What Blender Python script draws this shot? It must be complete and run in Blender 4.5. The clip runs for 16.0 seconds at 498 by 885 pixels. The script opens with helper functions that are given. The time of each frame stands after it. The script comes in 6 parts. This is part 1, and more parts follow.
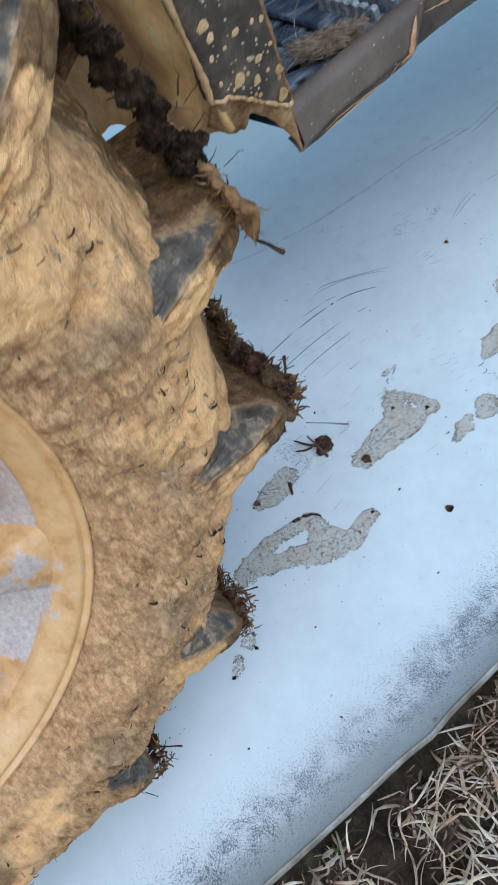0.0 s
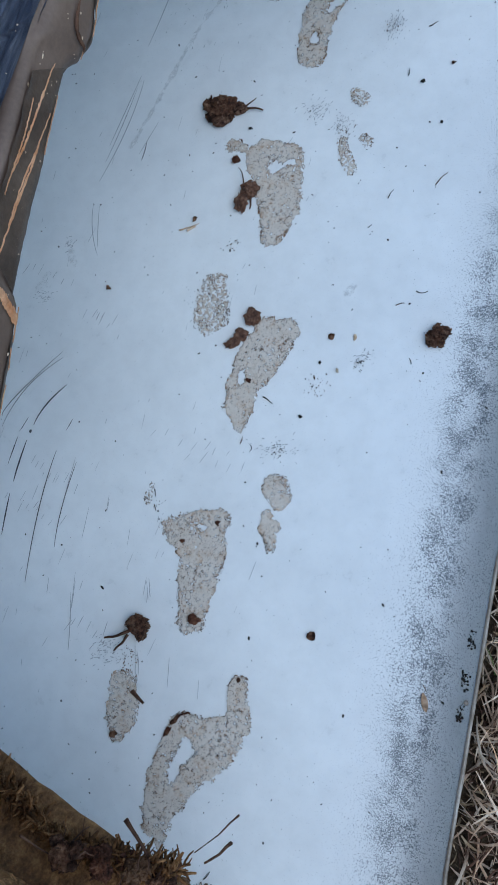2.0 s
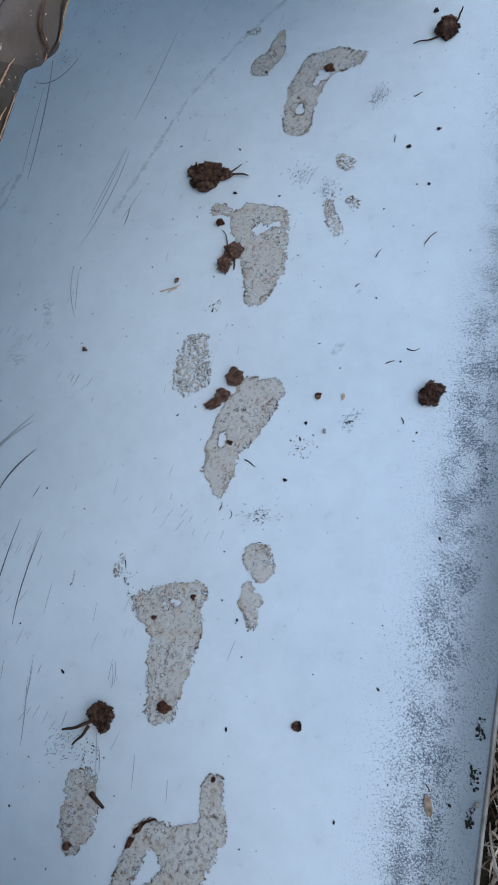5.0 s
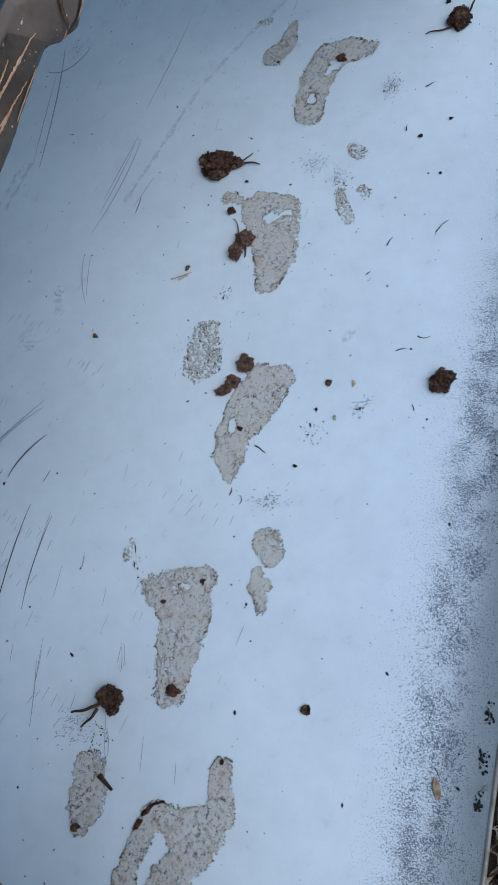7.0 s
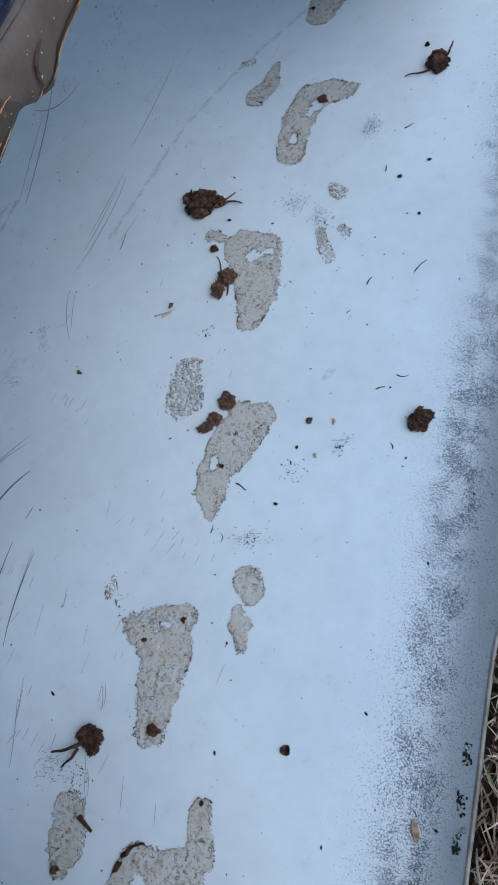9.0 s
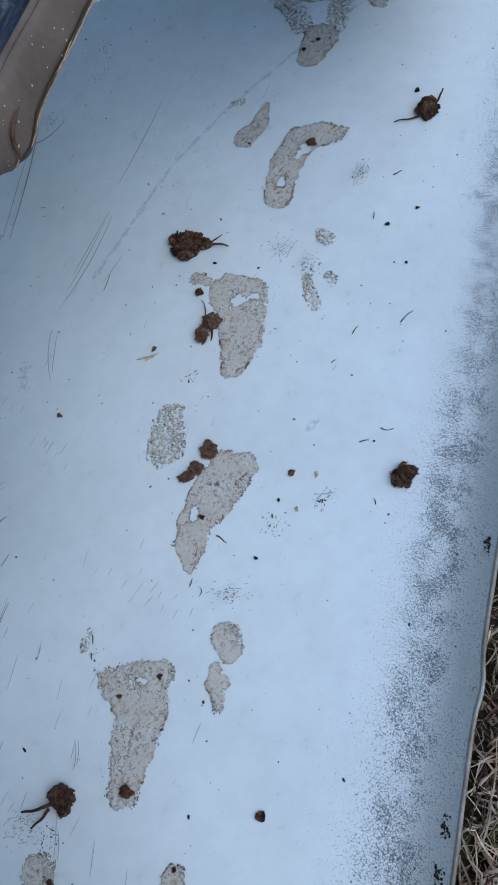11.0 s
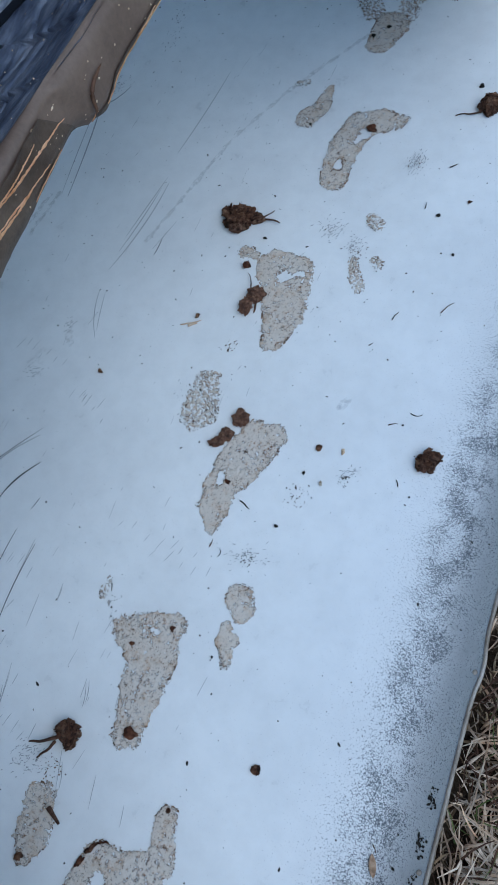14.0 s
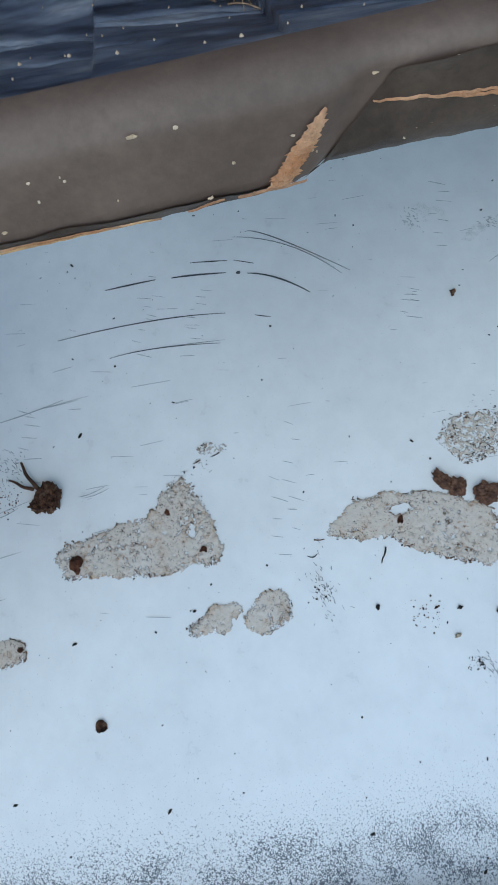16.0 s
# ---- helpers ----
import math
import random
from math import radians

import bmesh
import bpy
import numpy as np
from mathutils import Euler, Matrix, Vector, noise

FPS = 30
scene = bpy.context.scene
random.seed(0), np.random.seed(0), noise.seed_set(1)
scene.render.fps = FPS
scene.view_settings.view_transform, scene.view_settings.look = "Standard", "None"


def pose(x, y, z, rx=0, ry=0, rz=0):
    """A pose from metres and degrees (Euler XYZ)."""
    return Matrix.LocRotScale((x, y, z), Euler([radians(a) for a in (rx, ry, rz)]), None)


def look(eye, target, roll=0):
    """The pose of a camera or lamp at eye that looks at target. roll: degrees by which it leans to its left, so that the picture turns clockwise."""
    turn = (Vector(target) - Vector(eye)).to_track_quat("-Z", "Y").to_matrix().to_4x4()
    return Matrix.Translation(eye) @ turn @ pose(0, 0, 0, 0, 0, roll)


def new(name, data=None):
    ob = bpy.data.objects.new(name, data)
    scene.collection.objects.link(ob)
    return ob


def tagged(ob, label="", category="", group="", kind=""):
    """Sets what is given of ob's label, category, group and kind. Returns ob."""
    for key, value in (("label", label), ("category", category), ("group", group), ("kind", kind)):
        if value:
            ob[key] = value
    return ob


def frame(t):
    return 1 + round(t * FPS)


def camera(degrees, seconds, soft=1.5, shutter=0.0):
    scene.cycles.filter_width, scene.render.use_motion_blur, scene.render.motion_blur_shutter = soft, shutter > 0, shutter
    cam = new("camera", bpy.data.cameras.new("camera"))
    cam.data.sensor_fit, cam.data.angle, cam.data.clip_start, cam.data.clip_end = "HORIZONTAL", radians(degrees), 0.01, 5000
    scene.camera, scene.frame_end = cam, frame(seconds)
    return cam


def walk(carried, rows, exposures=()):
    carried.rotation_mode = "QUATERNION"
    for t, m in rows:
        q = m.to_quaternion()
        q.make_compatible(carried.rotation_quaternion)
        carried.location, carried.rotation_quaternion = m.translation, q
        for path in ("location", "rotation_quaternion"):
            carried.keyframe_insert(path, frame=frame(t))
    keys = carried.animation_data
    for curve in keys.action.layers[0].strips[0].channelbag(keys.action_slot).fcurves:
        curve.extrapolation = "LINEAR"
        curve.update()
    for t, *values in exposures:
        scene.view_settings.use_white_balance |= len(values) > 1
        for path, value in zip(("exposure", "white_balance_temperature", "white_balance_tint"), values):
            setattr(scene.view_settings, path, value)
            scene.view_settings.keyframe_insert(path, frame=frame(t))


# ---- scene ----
cam = camera(35.88, 16.0, 1.0, 0.15)
PATH = [
    (0, (0.3262, -0.4424, 0.5425), (-0.9294, 0.0298, -0.9409), -28.55),
    (0.2, (0.3182, -0.4137, 0.5802), (-0.8681, 0.0223, -0.9698), -31.94),
    (0.5, (0.2760, -0.3744, 0.5573), (-0.8370, 0.0501, -1.0492), -38.45),
    (0.8, (0.2272, -0.3230, 0.5324), (-0.7546, 0.1165, -1.1537), -43.58),
    (1, (0.2131, -0.2959, 0.5212), (-0.6727, 0.1433, -1.2174), -47.25),
    (1.2, (0.1986, -0.2627, 0.5187), (-0.5905, 0.1451, -1.2732), -49.68),
    (1.5, (0.1728, -0.2105, 0.5327), (-0.4529, 0.1412, -1.3340), -52.69),
    (2, (0.1621, -0.1764, 0.5580), (-0.3926, 0.1363, -1.3379), -53.96),
    (2.5, (0.1613, -0.1581, 0.5746), (-0.3715, 0.1826, -1.3228), -50.99),
    (3, (0.1600, -0.1680, 0.5432), (-0.3703, 0.2219, -1.3454), -47.73),
    (3.5, (0.1617, -0.1791, 0.5200), (-0.3730, 0.2909, -1.3491), -43.04),
    (6, (0.1611, -0.2075, 0.5030), (-0.4125, 0.4091, -1.3111), -36.66),
    (6.5, (0.1574, -0.2089, 0.5060), (-0.4080, 0.3905, -1.3164), -36.87),
    (7, (0.1576, -0.2131, 0.5032), (-0.4119, 0.3920, -1.3160), -36.90),
    (7.5, (0.1614, -0.2119, 0.5041), (-0.4080, 0.4005, -1.3127), -36.74),
    (8, (0.1634, -0.2096, 0.5076), (-0.4035, 0.4177, -1.3049), -36.11),
    (8.5, (0.1670, -0.2067, 0.5078), (-0.3932, 0.4334, -1.3023), -35.20),
    (9, (0.1674, -0.1994, 0.5097), (-0.3918, 0.4505, -1.2972), -34.67),
    (9.5, (0.1626, -0.1908, 0.5094), (-0.3939, 0.4682, -1.2951), -33.92),
    (10, (0.1643, -0.1820, 0.5119), (-0.3839, 0.4848, -1.2923), -32.97),
    (12.5, (0.1704, -0.1568, 0.5120), (-0.3576, 0.5152, -1.2961), -30.39),
    (13, (0.1699, -0.1650, 0.5153), (-0.3687, 0.4968, -1.2936), -30.62),
    (13.5, (0.1703, -0.1731, 0.5186), (-0.3885, 0.4759, -1.2888), -30.54),
    (14, (0.1694, -0.1836, 0.5237), (-0.4182, 0.4421, -1.2828), -30.03),
    (14.5, (0.1772, -0.1873, 0.5447), (-0.4423, 0.4177, -1.2581), -28.18),
    (14.8, (0.1936, -0.1517, 0.5805), (-0.4568, 0.4430, -1.2149), -23.51),
    (15, (0.2072, -0.1169, 0.5618), (-0.4658, 0.4624, -1.2302), -19.37),
    (15.2, (0.1911, -0.0949, 0.5269), (-0.5617, 0.3679, -1.2673), -16.82),
    (15.5, (0.1512, -0.0971, 0.5069), (-0.6564, 0.1635, -1.3041), -15.46),
    (15.8, (0.1043, -0.1159, 0.4503), (-0.6473, -0.0295, -1.4011), -12.31),
    (16, (0.0847, -0.1107, 0.4297), (-0.6083, -0.1056, -1.4464), -12.42),
]
walk(cam, [(t, look(eye, target, roll)) for t, eye, target, roll in PATH],
     exposures=[(0.0, 0.54, 5560, -4), (1.0, 0.42, 5680, -3), (2.0, 0.25, 5620, 0), (3.5, 0.18, 5600, 0), (5.5, 0.15, 5540, 0), (14.5, 0.25, 5540, 0), (15.0, 0.42, 5800, -3), (15.25, 0.26, 5720, -3), (15.6, 0.36, 5760, -3), (16.0, 0.34, 5900, -3)])


# ---- light: bright, lightly clouded daylight from above and from the open side ----
world = bpy.data.worlds.new("sky")
scene.world = world
world.use_nodes = True
wn = world.node_tree.nodes
sky = wn.new("ShaderNodeTexSky")
sky.sky_type = "NISHITA"
sky.sun_disc = False
sky.sun_elevation = radians(56)
sky.sun_rotation = radians(106)
sky.air_density = 1.2
sky.dust_density = 0.8
world.node_tree.links.new(sky.outputs["Color"], wn["Background"].inputs["Color"])
wn["Background"].inputs["Strength"].default_value = 0.165
sun = new("sun", bpy.data.lights.new("sun", "SUN"))
sun.data.energy = 0.9
sun.data.angle = radians(60)
sun.data.color = (1.0, 0.95, 0.88)
sun.matrix_world = look((1.0, -0.28, 1.55), (0, 0, 0))


# ---- materials ----
def nodes(name, rough=0.8, metal=0.0, spec=0.4):
    m = bpy.data.materials.new(name)
    m.use_nodes = True
    b = m.node_tree.nodes["Principled BSDF"]
    b.inputs["Roughness"].default_value = rough
    b.inputs["Metallic"].default_value = metal
    b.inputs["Specular IOR Level"].default_value = spec
    return m, m.node_tree.nodes, m.node_tree.links, b


def tex(n, l, kind, scale, detail=4.0, rough=0.6, stretch=None):
    c = n.new("ShaderNodeTexCoord")
    t = n.new(kind)
    t.inputs["Scale"].default_value = scale
    if kind == "ShaderNodeTexNoise":
        t.inputs["Detail"].default_value = detail
        t.inputs["Roughness"].default_value = rough
    if stretch:
        mp = n.new("ShaderNodeMapping")
        mp.inputs["Scale"].default_value = stretch
        l.new(c.outputs["Object"], mp.inputs["Vector"])
        l.new(mp.outputs["Vector"], t.inputs["Vector"])
    else:
        l.new(c.outputs["Object"], t.inputs["Vector"])
    return t


def ramp(n, l, src, stops):
    r = n.new("ShaderNodeValToRGB")
    while len(r.color_ramp.elements) < len(stops):
        r.color_ramp.elements.new(0.5)
    for e, (p, c) in zip(r.color_ramp.elements, stops):
        e.position = p
        e.color = (*c, 1.0) if len(c) == 3 else c
    l.new(src, r.inputs["Fac"])
    return r.outputs["Color"]


def grey(v):
    return (v, v, v)


def mix(n, l, fac, a, b, kind="MIX"):
    m = n.new("ShaderNodeMix")
    m.data_type, m.blend_type = "RGBA", kind
    for sock, v in ((m.inputs["Factor"], fac), (m.inputs["A"], a), (m.inputs["B"], b)):
        if isinstance(v, (int, float)):
            sock.default_value = v
        elif isinstance(v, tuple):
            sock.default_value = (*v, 1.0)
        else:
            l.new(v, sock)
    return m.outputs["Result"]


def math_node(n, l, op, a, b=None, clamp=False):
    m = n.new("ShaderNodeMath")
    m.operation, m.use_clamp = op, clamp
    for sock, v in zip(m.inputs, (a, b)):
        if v is None:
            continue
        if isinstance(v, (int, float)):
            sock.default_value = v
        else:
            l.new(v, sock)
    return m.outputs["Value"]


def bump(n, l, b, height, strength, dist):
    p = n.new("ShaderNodeBump")
    p.inputs["Strength"].default_value = strength
    p.inputs["Distance"].default_value = dist
    l.new(height, p.inputs["Height"])
    l.new(p.outputs["Normal"], b.inputs["Normal"])


def mottled(name, stops, coarse, fine, rough=0.85, strength=0.6, dist=0.002, spec=0.3, metal=0.0, grain=0.35, stretch=None, pieces=0.0):
    """Two scales of variation: broad patches between the stops, and a fine grain that also gives relief."""
    m, n, l, b = nodes(name, rough, metal, spec)
    big = tex(n, l, "ShaderNodeTexNoise", coarse, 5.0, 0.62, stretch)
    small = tex(n, l, "ShaderNodeTexNoise", fine, 6.0, 0.7, stretch)
    col = ramp(n, l, big.outputs["Fac"], stops)
    shade = ramp(n, l, small.outputs["Fac"], [(0.3, grey(1.0 - grain)), (0.7, grey(1.0))])
    col = mix(n, l, 1.0, col, shade, "MULTIPLY")
    if pieces:
        g = n.new("ShaderNodeNewGeometry")
        col = mix(n, l, 1.0, col, ramp(n, l, g.outputs["Random Per Island"], [(0.0, grey(1.0 - pieces)), (0.8, grey(1.0)), (1.0, (1.0, 0.9, 0.8))]), "MULTIPLY")
    l.new(col, b.inputs["Base Color"])
    bump(n, l, b, small.outputs["Fac"], strength, dist)
    return m


def sheet_material():
    """White enamel, chalky and scuffed; mildew specks thicken towards the turned-up edge."""
    m, n, l, b = nodes("white_enamel", 0.42, 0.0, 0.45)
    uv = n.new("ShaderNodeUVMap")
    sep = n.new("ShaderNodeSeparateXYZ")
    l.new(uv.outputs["UV"], sep.inputs["Vector"])
    edge = sep.outputs["X"]
    cloud = tex(n, l, "ShaderNodeTexNoise", 9.0, 4.0, 0.55)
    mid = tex(n, l, "ShaderNodeTexNoise", 55.0, 5.0, 0.65)
    specks = tex(n, l, "ShaderNodeTexNoise", 1450.0, 2.0, 0.6)
    pepper = tex(n, l, "ShaderNodeTexNoise", 760.0, 2.0, 0.55)
    # how thick the mildew lies: a band some centimetres in from the edge, broken up by patches
    band = ramp(n, l, math_node(n, l, "MULTIPLY", edge, 8.0), [(0.0, grey(0.48)), (0.11, grey(0.58)), (0.20, grey(0.92)), (0.34, grey(0.96)), (0.47, grey(0.50)), (0.62, grey(0.16)), (0.85, grey(0.0))])
    patch = ramp(n, l, mid.outputs["Fac"], [(0.40, grey(0.62)), (0.58, grey(1.0))])
    broad = ramp(n, l, cloud.outputs["Fac"], [(0.35, grey(0.78)), (0.60, grey(1.0))])
    thick = mix(n, l, 1.0, mix(n, l, 1.0, band, patch, "MULTIPLY"), broad, "MULTIPLY")
    grit = math_node(n, l, "ADD", math_node(n, l, "MULTIPLY", specks.outputs["Fac"], 0.62), math_node(n, l, "MULTIPLY", pepper.outputs["Fac"], 0.38))
    level = math_node(n, l, "ADD", grit, math_node(n, l, "MULTIPLY", thick, 0.243))
    dots = ramp(n, l, level, [(0.64, grey(0.0)), (0.70, grey(0.5)), (0.77, grey(1.0))])
    film = ramp(n, l, math_node(n, l, "MULTIPLY", edge, 20.0), [(0.0, grey(0.85)), (0.24, grey(0.75)), (0.44, grey(0.48)), (0.66, grey(0.12)), (0.9, grey(0.0))])
    base = ramp(n, l, cloud.outputs["Fac"], [(0.3, (0.76, 0.765, 0.77)), (0.55, (0.82, 0.825, 0.83)), (0.8, (0.84, 0.845, 0.85))])
    soft = ramp(n, l, mid.outputs["Fac"], [(0.3, grey(0.94)), (0.6, grey(1.0))])
    base = mix(n, l, 1.0, base, soft, "MULTIPLY")
    base = mix(n, l, film, base, ramp(n, l, mid.outputs["Fac"], [(0.35, (0.33, 0.335, 0.36)), (0.65, (0.44, 0.445, 0.47))]))
    base = mix(n, l, math_node(n, l, "MULTIPLY", thick, 0.08), base, (0.40, 0.43, 0.46))
    base = mix(n, l, math_node(n, l, "MULTIPLY", dots, 0.9), base, (0.03, 0.04, 0.06))
    l.new(base, b.inputs["Base Color"])
    l.new(ramp(n, l, mid.outputs["Fac"], [(0.3, grey(0.26)), (0.7, grey(0.40))]), b.inputs["Roughness"])
    bump(n, l, b, mid.outputs["Fac"], 0.05, 0.001)
    return m


def tyre_material(name, tan_share):
    """Black rubber under dried tan mud; bare rubber shows on the lugs, dark fibrous mud lies on the tread."""
    m, n, l, b = nodes(name, 0.85, 0.0, 0.3)
    lug = n.new("ShaderNodeAttribute")
    lug.attribute_name = "lug"
    crown = n.new("ShaderNodeAttribute")
    crown.attribute_name = "crown"
    base = n.new("ShaderNodeAttribute")
    base.attribute_name = "base"
    big = tex(n, l, "ShaderNodeTexNoise", 13.0, 5.0, 0.6)
    mid = tex(n, l, "ShaderNodeTexNoise", 58.0, 7.0, 0.7)
    fine = tex(n, l, "ShaderNodeTexNoise", 260.0, 6.0, 0.75)
    fibre = tex(n, l, "ShaderNodeTexNoise", 150.0, 5.0, 0.75, (1.0, 1.0, 0.4))
    tan = ramp(n, l, mid.outputs["Fac"], [(0.28, (0.40, 0.175, 0.065)), (0.37, (0.82, 0.39, 0.15)), (0.50, (0.99, 0.545, 0.245))])
    strands = tex(n, l, "ShaderNodeTexNoise", 340.0, 4.0, 0.7, (1.0, 1.0, 0.35))
    chaff = math_node(n, l, "ADD", math_node(n, l, "MULTIPLY", fibre.outputs["Fac"], 0.45), math_node(n, l, "MULTIPLY", strands.outputs["Fac"], 0.55))
    stubble = ramp(n, l, chaff, [(0.33, (0.12, 0.062, 0.034)), (0.44, (0.42, 0.215, 0.10)), (0.60, (0.80, 0.46, 0.235))])
    brown = ramp(n, l, fibre.outputs["Fac"], [(0.3, (0.05, 0.028, 0.015)), (0.5, (0.22, 0.115, 0.05)), (0.72, (0.46, 0.255, 0.11))])
    rubber = ramp(n, l, mid.outputs["Fac"], [(0.3, (0.05, 0.037, 0.028)), (0.5, (0.145, 0.112, 0.088)), (0.65, (0.29, 0.215, 0.155))])
    field = math_node(n, l, "ADD", math_node(n, l, "MULTIPLY", big.outputs["Fac"], 0.75), math_node(n, l, "MULTIPLY", mid.outputs["Fac"], 0.25))
    field = math_node(n, l, "SUBTRACT", field, math_node(n, l, "MULTIPLY", base.outputs["Fac"], 0.17))
    tan = mix(n, l, ramp(n, l, field, [(tan_share - 0.05, grey(0.85)), (tan_share + 0.03, grey(0.0))]), tan, stubble)
    bare = math_node(n, l, "MULTIPLY", lug.outputs["Fac"], ramp(n, l, field, [(0.58, grey(1.0)), (0.68, grey(0.35))]), True)
    dusty = mix(n, l, ramp(n, l, mid.outputs["Fac"], [(0.50, grey(0.0)), (0.62, grey(0.75))]), rubber, (0.50, 0.34, 0.21))
    col = mix(n, l, bare, tan, dusty)
    worn = math_node(n, l, "ADD", crown.outputs["Fac"], math_node(n, l, "MULTIPLY", math_node(n, l, "SUBTRACT", fibre.outputs["Fac"], 0.5), 1.1))
    col = mix(n, l, ramp(n, l, worn, [(0.4, grey(0.0)), (0.55, grey(1.0))]), col, brown)
    seam = tex(n, l, "ShaderNodeTexNoise", 150.0, 5.0, 0.72, (1.0, 0.8, 0.5))
    crack = ramp(n, l, math_node(n, l, "ABSOLUTE", math_node(n, l, "SUBTRACT", seam.outputs["Fac"], 0.5)), [(0.0, (0.42, 0.33, 0.26)), (0.02, (0.75, 0.68, 0.62)), (0.05, (1, 1, 1))])
    col = mix(n, l, ramp(n, l, big.outputs["Fac"], [(0.4, grey(0.55)), (0.6, grey(0.15))]), col, mix(n, l, 1.0, col, crack, "MULTIPLY"))
    shade = ramp(n, l, fine.outputs["Fac"], [(0.3, grey(0.76)), (0.42, grey(0.97)), (0.6, grey(1.0))])
    l.new(mix(n, l, 1.0, col, shade, "MULTIPLY"), b.inputs["Base Color"])
    l.new(ramp(n, l, bare, [(0.0, grey(0.9)), (1.0, grey(0.6))]), b.inputs["Roughness"])
    h = math_node(n, l, "ADD", math_node(n, l, "MULTIPLY", fine.outputs["Fac"], 0.8), math_node(n, l, "MULTIPLY", chaff, 1.9))
    h = math_node(n, l, "MULTIPLY", h, ramp(n, l, bare, [(0.1, grey(1.0)), (0.6, grey(0.12))]))
    h = math_node(n, l, "ADD", h, math_node(n, l, "MULTIPLY", mid.outputs["Fac"], 1.2))
    bump(n, l, b, h, 0.65, 0.0045)
    return m


def film_material():
    """Thin dried mud film, pale grey-beige; rusty crumbs gather along its rim."""
    m, n, l, b = nodes("dried_mud_film", 0.9, 0.0, 0.2)
    rim = n.new("ShaderNodeAttribute")
    rim.attribute_name = "rim"
    big = tex(n, l, "ShaderNodeTexNoise", 45.0, 4.0, 0.6)
    mid = tex(n, l, "ShaderNodeTexNoise", 380.0, 6.0, 0.78)
    fine = tex(n, l, "ShaderNodeTexNoise", 950.0, 3.0, 0.7)
    fray = tex(n, l, "ShaderNodeTexNoise", 520.0, 3.0, 0.65)
    col = ramp(n, l, mid.outputs["Fac"], [(0.29, (0.30, 0.22, 0.16)), (0.38, (0.52, 0.46, 0.395)), (0.5, (0.64, 0.572, 0.503)), (0.72, (0.68, 0.615, 0.555))])
    thin = ramp(n, l, big.outputs["Fac"], [(0.46, grey(0.0)), (0.66, grey(0.6))])
    col = mix(n, l, thin, col, (0.65, 0.625, 0.595))
    shade = ramp(n, l, fine.outputs["Fac"], [(0.32, (0.74, 0.67, 0.60)), (0.42, (0.96, 0.94, 0.92)), (0.6, (1, 1, 1))])
    col = mix(n, l, 1.0, col, shade, "MULTIPLY")
    # smooth clay between the crumbly stretches
    blot = tex(n, l, "ShaderNodeTexNoise", 95.0, 3.0, 0.55)
    calm = ramp(n, l, blot.outputs["Fac"], [(0.44, grey(0.6)), (0.56, grey(0.0))])
    col = mix(n, l, calm, col, ramp(n, l, big.outputs["Fac"], [(0.35, (0.595, 0.53, 0.468)), (0.65, (0.65, 0.592, 0.533))]))
    tan = math_node(n, l, "MULTIPLY", rim.outputs["Fac"], ramp(n, l, blot.outputs["Fac"], [(0.48, grey(0.0)), (0.60, grey(0.8))]))
    col = mix(n, l, tan, col, ramp(n, l, mid.outputs["Fac"], [(0.35, (0.24, 0.135, 0.075)), (0.60, (0.58, 0.42, 0.29))]))
    level = math_node(n, l, "ADD", mid.outputs["Fac"], math_node(n, l, "MULTIPLY", math_node(n, l, "MULTIPLY", rim.outputs["Fac"], ramp(n, l, big.outputs["Fac"], [(0.44, grey(0.15)), (0.56, grey(1.0))])), 0.20))
    crumbs = mix(n, l, calm, ramp(n, l, level, [(0.63, grey(0.0)), (0.69, grey(0.8))]), grey(0.0))
    col = mix(n, l, crumbs, col, ramp(n, l, fine.outputs["Fac"], [(0.35, (0.13, 0.068, 0.04)), (0.65, (0.40, 0.245, 0.145))]))
    l.new(col, b.inputs["Base Color"])
    # the film frays into flecks along its rim
    loose = ramp(n, l, big.outputs["Fac"], [(0.38, grey(0.16)), (0.60, grey(0.40))])
    left = math_node(n, l, "SUBTRACT", fray.outputs["Fac"], math_node(n, l, "MULTIPLY", rim.outputs["Fac"], loose))
    l.new(ramp(n, l, left, [(0.13, grey(0.0)), (0.34, grey(1.0))]), b.inputs["Alpha"])
    bump(n, l, b, mid.outputs["Fac"], 0.35, 0.0012)
    return m


def rim_material(name, share):
    """Alloy under a tan mud film that is rubbed through in patches."""
    m, n, l, b = nodes(name, 0.38, 0.0, 0.5)
    big = tex(n, l, "ShaderNodeTexNoise", 16.0, 4.0, 0.55)
    mid = tex(n, l, "ShaderNodeTexNoise", 70.0, 5.0, 0.65)
    fine = tex(n, l, "ShaderNodeTexNoise", 320.0, 5.0, 0.7)
    film = ramp(n, l, mid.outputs["Fac"], [(0.27, (0.46, 0.22, 0.085)), (0.46, (0.68, 0.36, 0.15)), (0.7, (0.78, 0.46, 0.22))])
    metal = ramp(n, l, fine.outputs["Fac"], [(0.3, (0.40, 0.32, 0.31)), (0.7, (0.64, 0.54, 0.53))])
    level = math_node(n, l, "ADD", math_node(n, l, "MULTIPLY", big.outputs["Fac"], 0.7), math_node(n, l, "MULTIPLY", mid.outputs["Fac"], 0.3))
    col = mix(n, l, ramp(n, l, level, [(share, grey(0.0)), (share + 0.03, grey(0.85))]), film, metal)
    shade = ramp(n, l, fine.outputs["Fac"], [(0.3, grey(0.90)), (0.6, grey(1.0))])
    l.new(mix(n, l, 1.0, col, shade, "MULTIPLY"), b.inputs["Base Color"])
    bump(n, l, b, mid.outputs["Fac"], 0.25, 0.0012)
    return m


